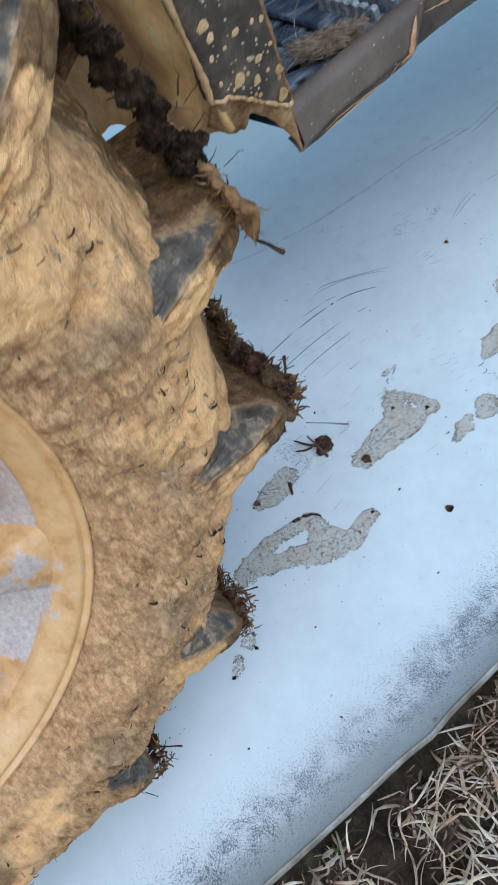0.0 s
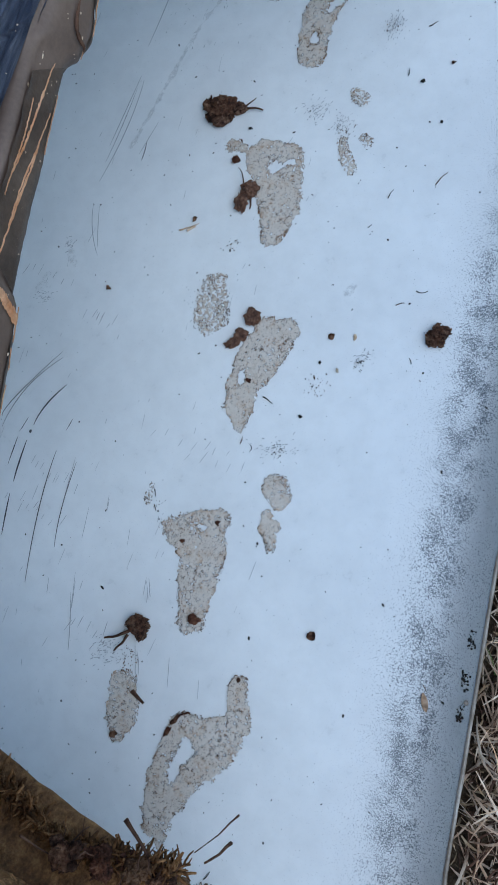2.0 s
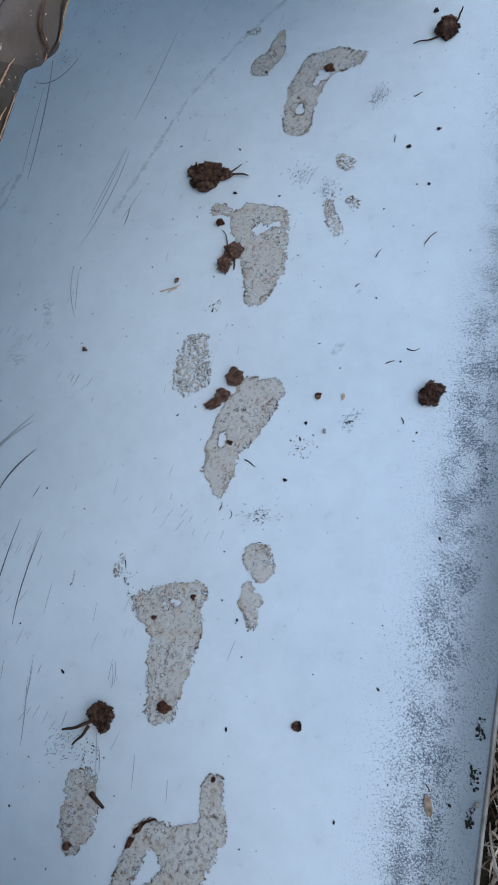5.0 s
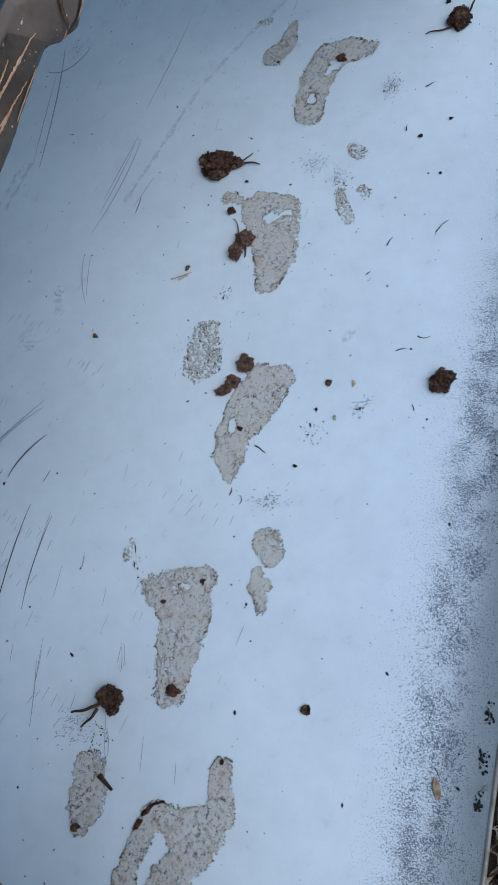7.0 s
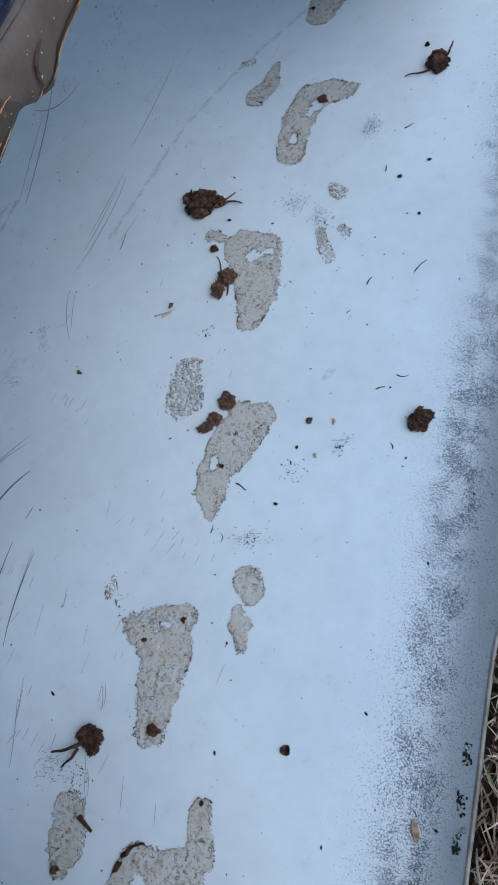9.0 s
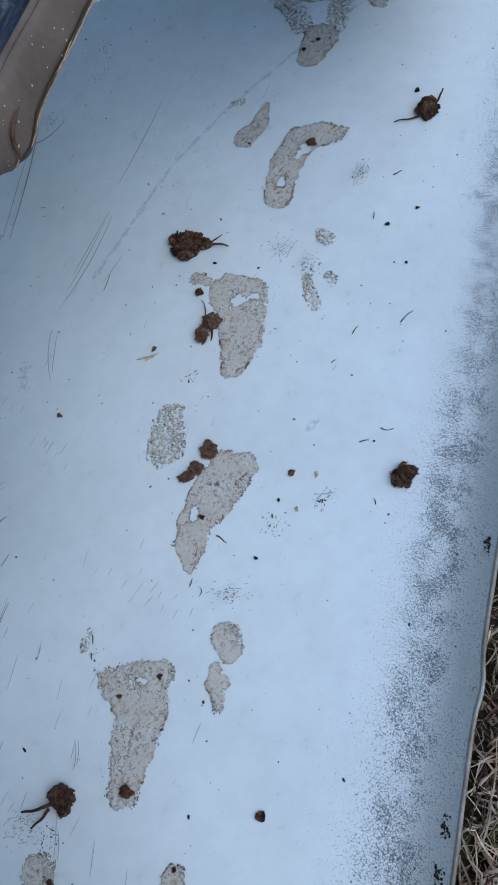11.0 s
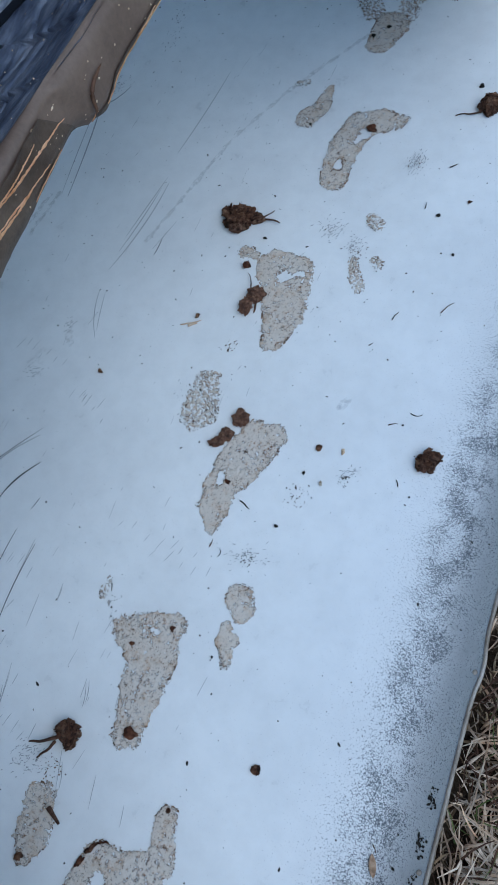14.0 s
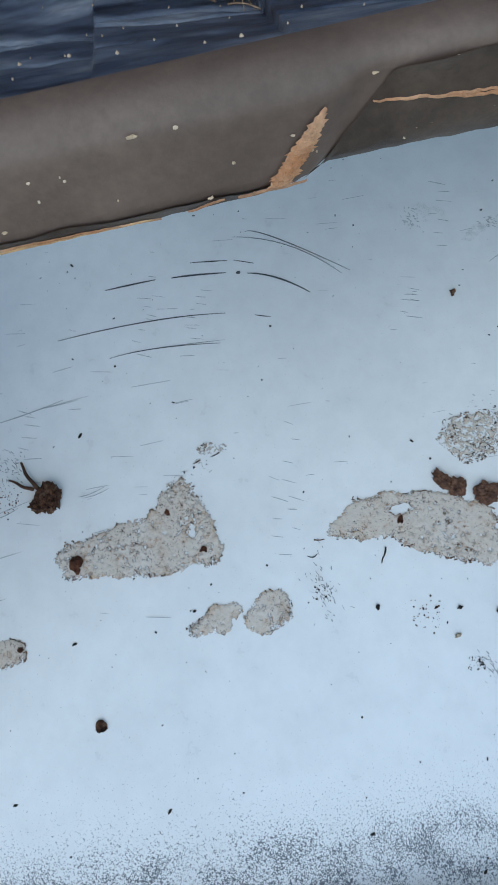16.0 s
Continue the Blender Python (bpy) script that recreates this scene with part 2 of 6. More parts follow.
def smear_material():
    """Thin grey film over the enamel, broken into streaks and fading out at its rim."""
    m, n, l, b = nodes("faint_grey_smear", 0.7, 0.0, 0.3)
    rim = n.new("ShaderNodeAttribute")
    rim.attribute_name = "rim"
    mid = tex(n, l, "ShaderNodeTexNoise", 110.0, 4.0, 0.6, (1.0, 0.6, 1.0))
    b.inputs["Base Color"].default_value = (0.36, 0.365, 0.375, 1.0)
    left = math_node(n, l, "SUBTRACT", mid.outputs["Fac"], math_node(n, l, "MULTIPLY", rim.outputs["Fac"], 0.48))
    l.new(ramp(n, l, left, [(0.22, grey(0.0)), (0.66, grey(0.24))]), b.inputs["Alpha"])
    return m


M_SHEET = sheet_material()
M_TYRE = tyre_material("muddy_tyre_rubber", 0.49)
M_TYRE_WET = mottled("fibrous_brown_mud", [(0.3, (0.085, 0.047, 0.030)), (0.5, (0.34, 0.195, 0.115)), (0.72, (0.60, 0.41, 0.25))], 55, 330, 0.95, 1.0, 0.006, 0.15, 0.0, 0.5)
M_FILM = film_material()
M_HEM = mottled("galvanised_hem", [(0.3, (0.15, 0.115, 0.085)), (0.55, (0.36, 0.31, 0.26)), (0.7, (0.48, 0.44, 0.40))], 40, 500, 0.5, 0.3, 0.0005, 0.5, 0.0, 0.3)
M_CLOD = mottled("dark_soil", [(0.32, (0.034, 0.018, 0.014)), (0.5, (0.19, 0.098, 0.066)), (0.7, (0.50, 0.30, 0.20))], 170, 900, 0.95, 1.0, 0.003, 0.15, 0.0, 0.5, None, 0.75)
M_RUST = mottled("reddish_soil", [(0.32, (0.045, 0.021, 0.015)), (0.52, (0.17, 0.076, 0.050)), (0.75, (0.34, 0.18, 0.115))], 200, 900, 0.9, 1.0, 0.002, 0.15, 0.0, 0.45, None, 0.7)
M_CRUMB = mottled("rusty_crumb", [(0.32, (0.12, 0.058, 0.034)), (0.52, (0.31, 0.17, 0.10)), (0.75, (0.52, 0.34, 0.22))], 200, 900, 0.9, 1.0, 0.002, 0.15, 0.0, 0.4, None, 0.6)
M_DASH = mottled("dark_fibre_crumb", [(0.32, (0.055, 0.036, 0.027)), (0.6, (0.19, 0.125, 0.09))], 200, 900, 0.9, 0.6, 0.001, 0.15, 0.0, 0.4, None, 0.5)
M_LEAF = mottled("damp_brown_leaf", [(0.32, (0.05, 0.025, 0.018)), (0.52, (0.17, 0.085, 0.055)), (0.72, (0.36, 0.20, 0.13))], 240, 900, 0.8, 0.8, 0.0015, 0.25, 0.0, 0.4)
M_WETMUD = mottled("dark_crumbly_mud", [(0.32, (0.020, 0.012, 0.008)), (0.5, (0.085, 0.050, 0.030)), (0.72, (0.23, 0.135, 0.075))], 190, 800, 0.95, 1.0, 0.003, 0.15, 0.0, 0.45, None, 0.6)
M_DARK = mottled("black_dirt", [(0.3, (0.015, 0.014, 0.014)), (0.7, (0.05, 0.045, 0.04))], 300, 900, 0.9, 0.5, 0.001, 0.2)
M_SCRATCH = mottled("scuffed_bare_line", [(0.3, (0.04, 0.042, 0.05)), (0.7, (0.13, 0.135, 0.15))], 400, 1200, 0.7, 0.2, 0.0005, 0.3)
M_HAIR = mottled("fine_grey_scuff", [(0.3, (0.36, 0.37, 0.39)), (0.7, (0.54, 0.55, 0.57))], 300, 1200, 0.7, 0.2, 0.0005, 0.3)
M_SMEAR = smear_material()
M_STRAW = mottled("dry_straw", [(0.3, (0.22, 0.115, 0.075)), (0.46, (0.70, 0.48, 0.32)), (0.62, (0.98, 0.80, 0.62))], 40, 300, 0.75, 0.3, 0.001, 0.3, 0.0, 0.3, None, 0.55)
M_CHAFF = mottled("dull_chaff", [(0.3, (0.13, 0.08, 0.045)), (0.5, (0.42, 0.29, 0.17)), (0.68, (0.74, 0.56, 0.36))], 60, 400, 0.85, 0.4, 0.001, 0.2, 0.0, 0.4, None, 0.7)
M_STALK = mottled("brown_stalk", [(0.3, (0.04, 0.02, 0.014)), (0.7, (0.17, 0.092, 0.06))], 80, 500, 0.85, 0.4, 0.001, 0.2)
M_GREEN = mottled("green_blade", [(0.3, (0.06, 0.085, 0.02)), (0.7, (0.16, 0.19, 0.06))], 40, 300, 0.7, 0.3, 0.001, 0.3)
M_SOIL = mottled("thatched_soil", [(0.3, (0.03, 0.02, 0.014)), (0.5, (0.10, 0.068, 0.045)), (0.72, (0.24, 0.18, 0.115))], 45, 400, 0.95, 1.0, 0.006, 0.1)
M_LAWN = mottled("dead_lawn", [(0.3, (0.26, 0.18, 0.11)), (0.5, (0.46, 0.35, 0.22)), (0.7, (0.62, 0.50, 0.33))], 9, 120, 0.95, 1.0, 0.01, 0.1)
M_PLASTIC = mottled("black_moulded_plastic", [(0.3, (0.018, 0.024, 0.038)), (0.48, (0.045, 0.057, 0.085)), (0.68, (0.19, 0.205, 0.24))], 38, 420, 0.42, 0.35, 0.0008, 0.5, 0.0, 0.3)
M_LIP = mottled("mud_washed_plastic", [(0.3, (0.115, 0.078, 0.060)), (0.55, (0.170, 0.118, 0.092)), (0.78, (0.235, 0.168, 0.132))], 22, 380, 0.6, 0.25, 0.0006, 0.4, 0.0, 0.25)
M_RECESS = mottled("dark_brown_plastic", [(0.3, (0.040, 0.025, 0.017)), (0.5, (0.085, 0.057, 0.041)), (0.75, (0.145, 0.104, 0.077))], 45, 420, 0.6, 0.4, 0.001, 0.4)
M_FLANGE = mottled("splashed_dark_plastic", [(0.3, (0.065, 0.043, 0.032)), (0.5, (0.105, 0.075, 0.058)), (0.70, (0.22, 0.155, 0.11))], 60, 420, 0.7, 0.5, 0.001, 0.3)
M_TAN = mottled("dried_tan_mud", [(0.3, (0.42, 0.22, 0.08)), (0.42, (0.72, 0.42, 0.19)), (0.65, (0.90, 0.59, 0.32))], 22, 260, 0.85, 0.5, 0.002, 0.3)
M_GUARD = mottled("ochre_mud_coat", [(0.27, (0.30, 0.16, 0.07)), (0.34, (0.86, 0.46, 0.17)), (0.50, (0.98, 0.58, 0.24)), (0.7, (0.99, 0.68, 0.33))], 60, 330, 0.85, 0.6, 0.002, 0.3, 0.0, 0.3, (1.0, 1.0, 0.45))
M_ORANGE = mottled("orange_clay", [(0.3, (0.58, 0.25, 0.11)), (0.7, (0.90, 0.55, 0.34))], 90, 500, 0.85, 0.8, 0.002, 0.2)
M_CLAYMAT = mottled("fibrous_clay", [(0.3, (0.20, 0.085, 0.035)), (0.5, (0.52, 0.27, 0.12)), (0.7, (0.78, 0.48, 0.25))], 90, 420, 0.9, 0.9, 0.003, 0.2)
M_DUSTY = mottled("dusty_clay", [(0.3, (0.40, 0.33, 0.25)), (0.7, (0.58, 0.50, 0.40))], 60, 400, 0.9, 0.4, 0.001, 0.2)
M_FLECK = mottled("pale_dry_fleck", [(0.3, (0.56, 0.40, 0.26)), (0.7, (0.80, 0.64, 0.48))], 90, 500, 0.85, 0.4, 0.001, 0.2)
M_APRON = mottled("dust_streaked_plastic", [(0.34, (0.022, 0.029, 0.052)), (0.47, (0.080, 0.10, 0.155)), (0.58, (0.17, 0.195, 0.26)), (0.74, (0.42, 0.44, 0.49))], 75, 560, 0.45, 0.4, 0.0008, 0.5, 0.0, 0.4, (1.0, 0.3, 1.0))
# near-black copy of the tray plastic, with the pockets' shade in its colour
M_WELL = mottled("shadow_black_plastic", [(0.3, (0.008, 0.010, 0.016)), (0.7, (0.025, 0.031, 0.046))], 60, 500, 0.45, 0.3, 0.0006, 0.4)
M_TRAY = mottled("dusty_blue_black_plastic", [(0.35, (0.015, 0.020, 0.038)), (0.47, (0.050, 0.066, 0.108)), (0.57, (0.15, 0.175, 0.235)), (0.68, (0.40, 0.42, 0.47))], 85, 560, 0.40, 0.4, 0.0008, 0.5, 0.0, 0.4, (1.0, 0.4, 1.0))
M_RIM = rim_material("mud_filmed_alloy", 0.60)
M_ALLOY = rim_material("scuffed_bare_alloy", 0.46)
M_STEEL = mottled("scuffed_steel", [(0.3, (0.13, 0.135, 0.145)), (0.6, (0.50, 0.51, 0.53))], 160, 500, 0.55, 0.5, 0.0008, 0.5, 0.25, 0.5)


# ---- building helpers ----
def mesh_from(name, verts, faces, material, smooth=True):
    me = bpy.data.meshes.new(name)
    me.from_pydata([tuple(map(float, v)) for v in verts], [], faces)
    me.materials.append(material)
    if smooth:
        me.polygons.foreach_set("use_smooth", [True] * len(me.polygons))
    me.update()
    return me


def thing(name, me, label, category, group="", kind=""):
    return tagged(new(name, me), label, category, group, kind)


def part(name, me, parent, label=""):
    ob = new(name, me)
    ob.parent = parent
    return tagged(ob, label)


def from_bm(name, bm, material, smooth=True):
    me = bpy.data.meshes.new(name)
    bm.to_mesh(me)
    bm.free()
    me.materials.append(material)
    if smooth:
        me.polygons.foreach_set("use_smooth", [True] * len(me.polygons))
    return me


def fbm(x, y, z, scale, octaves=4):
    return noise.fractal(Vector((x * scale, y * scale, z * scale)), 1.0, 2.0, octaves)


def grid_mesh(name, rows, material, close_v=False, smooth=True):
    """Skin a grid of points, rows of equal length."""
    nu, nv = len(rows), len(rows[0])
    verts = [p for r in rows for p in r]
    faces = []
    for i in range(nu - 1):
        for j in range(nv if close_v else nv - 1):
            k = (j + 1) % nv
            faces.append((i * nv + j, i * nv + k, (i + 1) * nv + k, (i + 1) * nv + j))
    return mesh_from(name, verts, faces, material, smooth)


def tube_geo(points, radii, sides=6):
    """Verts and faces of a tapered tube along points."""
    verts, faces = [], []
    pts = [Vector(p) for p in points]
    for i, p in enumerate(pts):
        d = (pts[min(i + 1, len(pts) - 1)] - pts[max(i - 1, 0)]).normalized()
        a = d.orthogonal().normalized()
        b = d.cross(a)
        for k in range(sides):
            w = 2 * math.pi * k / sides
            verts.append(p + radii[i] * (math.cos(w) * a + math.sin(w) * b))
    for i in range(len(pts) - 1):
        for k in range(sides):
            q = (k + 1) % sides
            faces.append((i * sides + k, i * sides + q, (i + 1) * sides + q, (i + 1) * sides + k))
    faces.append(tuple(range(sides))[::-1])
    faces.append(tuple((len(pts) - 1) * sides + k for k in range(sides)))
    return verts, faces


def merge(geos):
    verts, faces = [], []
    for v, f in geos:
        o = len(verts)
        verts += list(v)
        faces += [tuple(i + o for i in q) for q in f]
    return verts, faces


def boxed(name, size, at, material, bevel=0.003, segments=2, turn=None):
    bm = bmesh.new()
    bmesh.ops.create_cube(bm, size=1.0)
    bmesh.ops.scale(bm, vec=size, verts=bm.verts)
    bmesh.ops.bevel(bm, geom=bm.edges[:], offset=bevel, segments=segments, affect="EDGES", profile=0.6)
    if turn:
        bmesh.ops.transform(bm, matrix=pose(0, 0, 0, *turn), verts=bm.verts)
    bmesh.ops.translate(bm, vec=at, verts=bm.verts)
    return from_bm(name, bm, material, False)


def lump(name, size, material, seed, rough=0.35, subdiv=4, scale=1.0):
    """A ragged clod: a ball pushed in and out at two scales, its foot flattened on z = 0."""
    bm = bmesh.new()
    bmesh.ops.create_icosphere(bm, subdivisions=subdiv, radius=1.0)
    r = random.Random(seed)
    o = Vector((r.uniform(-50, 50), r.uniform(-50, 50), r.uniform(-50, 50)))
    for v in bm.verts:
        d = v.co.normalized()
        k = 1.0 + rough * noise.fractal(d * 1.6 * scale + o, 0.9, 2.0, 3) + 0.5 * rough * noise.fractal(d * 5.5 * scale + o, 0.8, 2.1, 3)
        v.co = Vector((d.x * size[0], d.y * size[1], d.z * size[2])) * k
        v.co.z += size[2] * 0.75
        if v.co.z < 0:
            v.co.z *= 0.05
    return from_bm(name, bm, material, False)


def crumble(name, size, material, seed, bits=26, flat=0.6, core=0.62):
    """A crumbly clod: a rough core with many small crumbs and flakes pressed onto it."""
    r = random.Random(seed)
    ico = [(0, 0, 1), (0.894, 0, 0.447), (0.276, 0.851, 0.447), (-0.724, 0.526, 0.447), (-0.724, -0.526, 0.447), (0.276, -0.851, 0.447),
           (0.724, 0.526, -0.447), (-0.276, 0.851, -0.447), (-0.894, 0, -0.447), (-0.276, -0.851, -0.447), (0.724, -0.526, -0.447), (0, 0, -1)]
    skin = [(0, 1, 2), (0, 2, 3), (0, 3, 4), (0, 4, 5), (0, 5, 1), (1, 6, 2), (2, 7, 3), (3, 8, 4), (4, 9, 5), (5, 10, 1),
            (2, 6, 7), (3, 7, 8), (4, 8, 9), (5, 9, 10), (1, 10, 6), (11, 7, 6), (11, 8, 7), (11, 9, 8), (11, 10, 9), (11, 6, 10)]
    verts, faces, blobs = [], [], []
    for k in range(7 if size[0] > 0.0032 else 3):
        a, d = r.uniform(0, 2 * math.pi), (0.0 if k == 0 else r.uniform(0.45, 0.80))
        g = (0.68 if k == 0 else r.uniform(0.26, 0.52)) * core * 1.25
        at = Vector((math.cos(a) * size[0] * d, math.sin(a) * size[1] * d, size[2] * r.uniform(0.0, 0.35) * (1 - d)))
        own = Vector((size[0] * g * r.uniform(0.8, 1.2), size[1] * g * r.uniform(0.8, 1.2), size[2] * g))
        blobs.append((at, own))
        ball = lump(name, tuple(own), material, seed * 13 + k, 0.42, 3 if k else 4, 1.3)
        o = len(verts)
        verts += [v.co + at for v in ball.vertices]
        faces += [tuple(i + o for i in p.vertices) for p in ball.polygons]
        bpy.data.meshes.remove(ball)
    for _ in range(bits):
        a, e = r.uniform(0, 2 * math.pi), r.uniform(0.0, 1.45)
        at, own = r.choice(blobs)
        k = r.uniform(0.85, 1.12)
        p = at + Vector((math.cos(a) * math.cos(e) * own.x * k, math.sin(a) * math.cos(e) * own.y * k, own.z * (0.5 + 1.15 * math.sin(e)) * k))
        w = min(0.0075, size[0], size[1]) * r.choice([0.04, 0.05, 0.06, 0.08, 0.10, 0.15])
        sx, sy, sz = r.uniform(0.6, 3.2) * w, r.uniform(0.5, 1.3) * w, r.uniform(0.35, 1.0) * (flat + 0.4) * w
        turn = Matrix.Rotation(r.uniform(0, 6.28), 3, Vector((r.gauss(0, 1), r.gauss(0, 1), r.gauss(0, 1) + 0.01)).normalized())
        o = len(verts)
        for x, y, z in ico:
            j = 1 + r.uniform(-0.3, 0.3)
            q = p + turn @ Vector((x * sx * j, y * sy * j, z * sz * j))
            verts.append(Vector((q.x, q.y, max(q.z, 0.0001))))
        faces += [(f[0] + o, f[1] + o, f[2] + o) for f in skin]
    return mesh_from(name, verts, faces, material, False)


# ---- the sheet that everything stands on ----
def edge_x(y):
    """Where the sheet's turned-up edge runs."""
    def curve(v):
        return 0.1981 + 0.1095 * v + 0.1743 * v * v + 0.2768 * v ** 3
    if y > 0.05:
        x = curve(0.05) + 0.09 * (y - 0.05)
    elif y < -0.55:
        x = curve(-0.55) + 0.10 * (y + 0.55)
    else:
        x = curve(y)
    return x + 0.0026 * math.exp(-((y + 0.125) / 0.013) ** 2) + 0.0022 * math.exp(-((y + 0.37) / 0.013) ** 2)


SHEET_LEFT, LIP_WIDE, LIP_HIGH = -0.95, 0.031, 0.0165


def lip_z(d):
    return LIP_HIGH * max(0.0, 1.0 - d / LIP_WIDE) ** 1.7


def build_sheet():
    ys = [-1.15 + 0.01 * i for i in range(236)]
    ds = [0.0, 0.0015, 0.004, 0.007, 0.010, 0.014, 0.018, 0.022, 0.027, 0.033, 0.05, 0.09, 0.16, 0.3, 0.55]
    rows, uvs = [], []
    for y in ys:
        e = edge_x(y)
        top = [(e - d, y, lip_z(d) + 0.0006 * noise.noise(Vector((d * 9, y * 7, 3))) * min(1, d * 20)) for d in ds] + [(SHEET_LEFT, y, 0.0)]
        low = [(x, yy, z - 0.0016) for x, yy, z in reversed(top)]
        rows.append(top + low)
        dd = ds + [e - SHEET_LEFT]
        uvs.append(dd + dd[::-1])
    me = grid_mesh("steel_sheet", rows, M_SHEET, close_v=True)
    nv = len(rows[0])
    uv = me.uv_layers.new(name="edge_distance")
    for loop in me.loops:
        i, j = divmod(loop.vertex_index, nv)
        uv.data[loop.index].uv = (uvs[i][j], ys[i])
    ob = thing("steel_sheet", me, "white enamelled steel sheet with turned-up speckled edge, lying on dry grass", "sheet")
    # rolled hem along the edge
    v, f = tube_geo([(edge_x(y) + 0.0006, y, LIP_HIGH + 0.0002) for y in ys], [0.0012] * len(ys), 8)
    part("hem", mesh_from("hem", v, f, M_HEM), ob, "dull grey rolled hem")
    # the edge returns downwards on the outside
    rows = []
    for y in ys:
        e = edge_x(y)
        w = 0.0008 * noise.noise(Vector((y * 40, 1, 0)))
        rows.append([(e + 0.0012, y, LIP_HIGH), (e + 0.0019 + w, y, LIP_HIGH - 0.0018), (e + 0.0022 + w, y, LIP_HIGH - 0.0038), (e + 0.0021, y, LIP_HIGH - 0.0058), (e + 0.0013, y, LIP_HIGH - 0.0058), (e + 0.0005, y, LIP_HIGH - 0.0015)])
    part("return_edge", grid_mesh("return_edge", rows, M_HEM), ob, "stained outer fold of the sheet's edge")
    return ob


steel_sheet = build_sheet()
for y, x_in in ((-0.128, 0.0035), (-0.36, 0.004), (-0.245, 0.004)):
    bm = bmesh.new()
    bmesh.ops.create_uvsphere(bm, u_segments=12, v_segments=8, radius=0.0017)
    bmesh.ops.scale(bm, vec=(1, 1, 0.6), verts=bm.verts)
    bmesh.ops.translate(bm, vec=(edge_x(y) - x_in, y, lip_z(x_in) + 0.0006), verts=bm.verts)
    part("rivet", from_bm("rivet", bm, M_HEM), steel_sheet, "small grey rivet head")

# ---- ground and dry grass ----
GROUND_Z = -0.014


def build_ground():
    rows = []
    xs = [-60, -20, -6, -2.5, -1.2, -0.6] + [0.08 + 0.012 * i for i in range(45)] + [0.8, 1.4, 3, 8, 25, 60]
    ys = [-60, -20, -6, -2.5, -1.4] + [-0.95 + 0.015 * i for i in range(100)] + [0.8, 1.5, 3, 8, 25, 60]
    for x in xs:
        rows.append([(x, y, GROUND_Z + (0.007 * fbm(x, y, 0, 22) if 0.07 < x < 0.62 and -0.96 < y < 0.56 else 0)) for y in ys])
    me = grid_mesh("ground", rows, M_SOIL)
    me.materials.append(M_LAWN)
    for p in me.polygons:
        c = p.center
        p.material_index = 0 if -1.2 < c.x < 0.62 and -1.4 < c.y < 0.8 else 1
    return thing("ground", me, "brown soil under matted dead grass, straw-coloured lawn beyond", "ground", kind="structure")


build_ground()


def blade(r, x, y, z, length, width, lean, heading, curl, tall):
    """A bent grass blade as a thin folded ribbon."""
    n = 5
    h = Vector((math.cos(heading), math.sin(heading), 0))
    side = Vector((-h.y, h.x, 0))
    verts, faces = [], []
    p = Vector((x, y, z))
    tilt, turn = lean, 0.0
    snap = r.choice((-1, -1, 1, 2, 3))
    for i in range(n + 1):
        w = width * (1 - 0.8 * (i / n) ** 2) * min(1.0, 0.45 + 1.4 * i / n) * 0.5
        d = (h * math.cos(turn) + side * math.sin(turn)) * math.cos(tilt) + Vector((0, 0, math.sin(tilt)))
        s = Vector((-d.y, d.x, 0)).normalized()
        verts += [p - s * w, p + Vector((0, 0, w * 0.5)), p + s * w]
        p = p + d * (length / n)
        tilt -= tall
        turn += curl / n
        if i == snap:
            turn += r.choice((-1, 1)) * r.uniform(0.3, 1.3)
            tilt += r.uniform(-0.5, 0.3)
        if p.z < GROUND_Z + 0.001:
            p.z, tilt = GROUND_Z + 0.001, abs(tilt) * 0.3
    for i in range(n):
        for k in range(2):
            a = i * 3 + k
            faces.append((a, a + 1, a + 4, a + 3))
    return verts, faces


def smooth_step(t):
    t = min(1.0, max(0.0, t))
    return t * t * (3 - 2 * t)


def build_grass(name, count, seed, material, label, span, length, width, green=False):
    r = random.Random(seed)
    geos = []
    while len(geos) < count:
        y = r.uniform(*span[1])
        x = r.uniform(*span[0])
        if x < edge_x(y) - 0.012:
            continue
        if green and noise.noise(Vector((x * 16, y * 16, 5))) < 0.12:
            continue
        # thinner and coarser towards the rear, long and tangled towards the front
        bare = smooth_step((-0.22 - y) / 0.2)
        if r.random() < 0.55 * bare or (bare > 0.3 and noise.noise(Vector((x * 26, y * 26, 11))) > 0.12 + 0.4 * r.random()):
            continue
        lean = r.choice([r.uniform(0.0, 0.35), r.uniform(0.1, 0.6), r.uniform(0.5, 1.2)])
        heading = r.uniform(0, 2 * math.pi)
        long = r.uniform(*length) * (1.25 - 0.35 * bare)
        # keep blades from lying over the sheet
        if x + math.cos(heading) * long * math.cos(lean) < edge_x(y + math.sin(heading) * long) + 0.001:
            heading = r.uniform(-1.2, 1.2)
            lean = max(lean, 0.4)
            if x < edge_x(y) + 0.002:
                continue
        v, f = blade(r, x, y, GROUND_Z + r.uniform(0.0, 0.012), long, r.uniform(*width) * (1 + 0.7 * bare * r.random()), lean, heading, r.uniform(-1.2, 1.2), r.uniform(0.05, 0.3))
        if min(p.x - edge_x(p.y) for p in v) > -0.001:
            geos.append((v, f))
    v, f = merge(geos)
    return thing(name, mesh_from(name, v, f, material), label, "grass", kind="stuff")


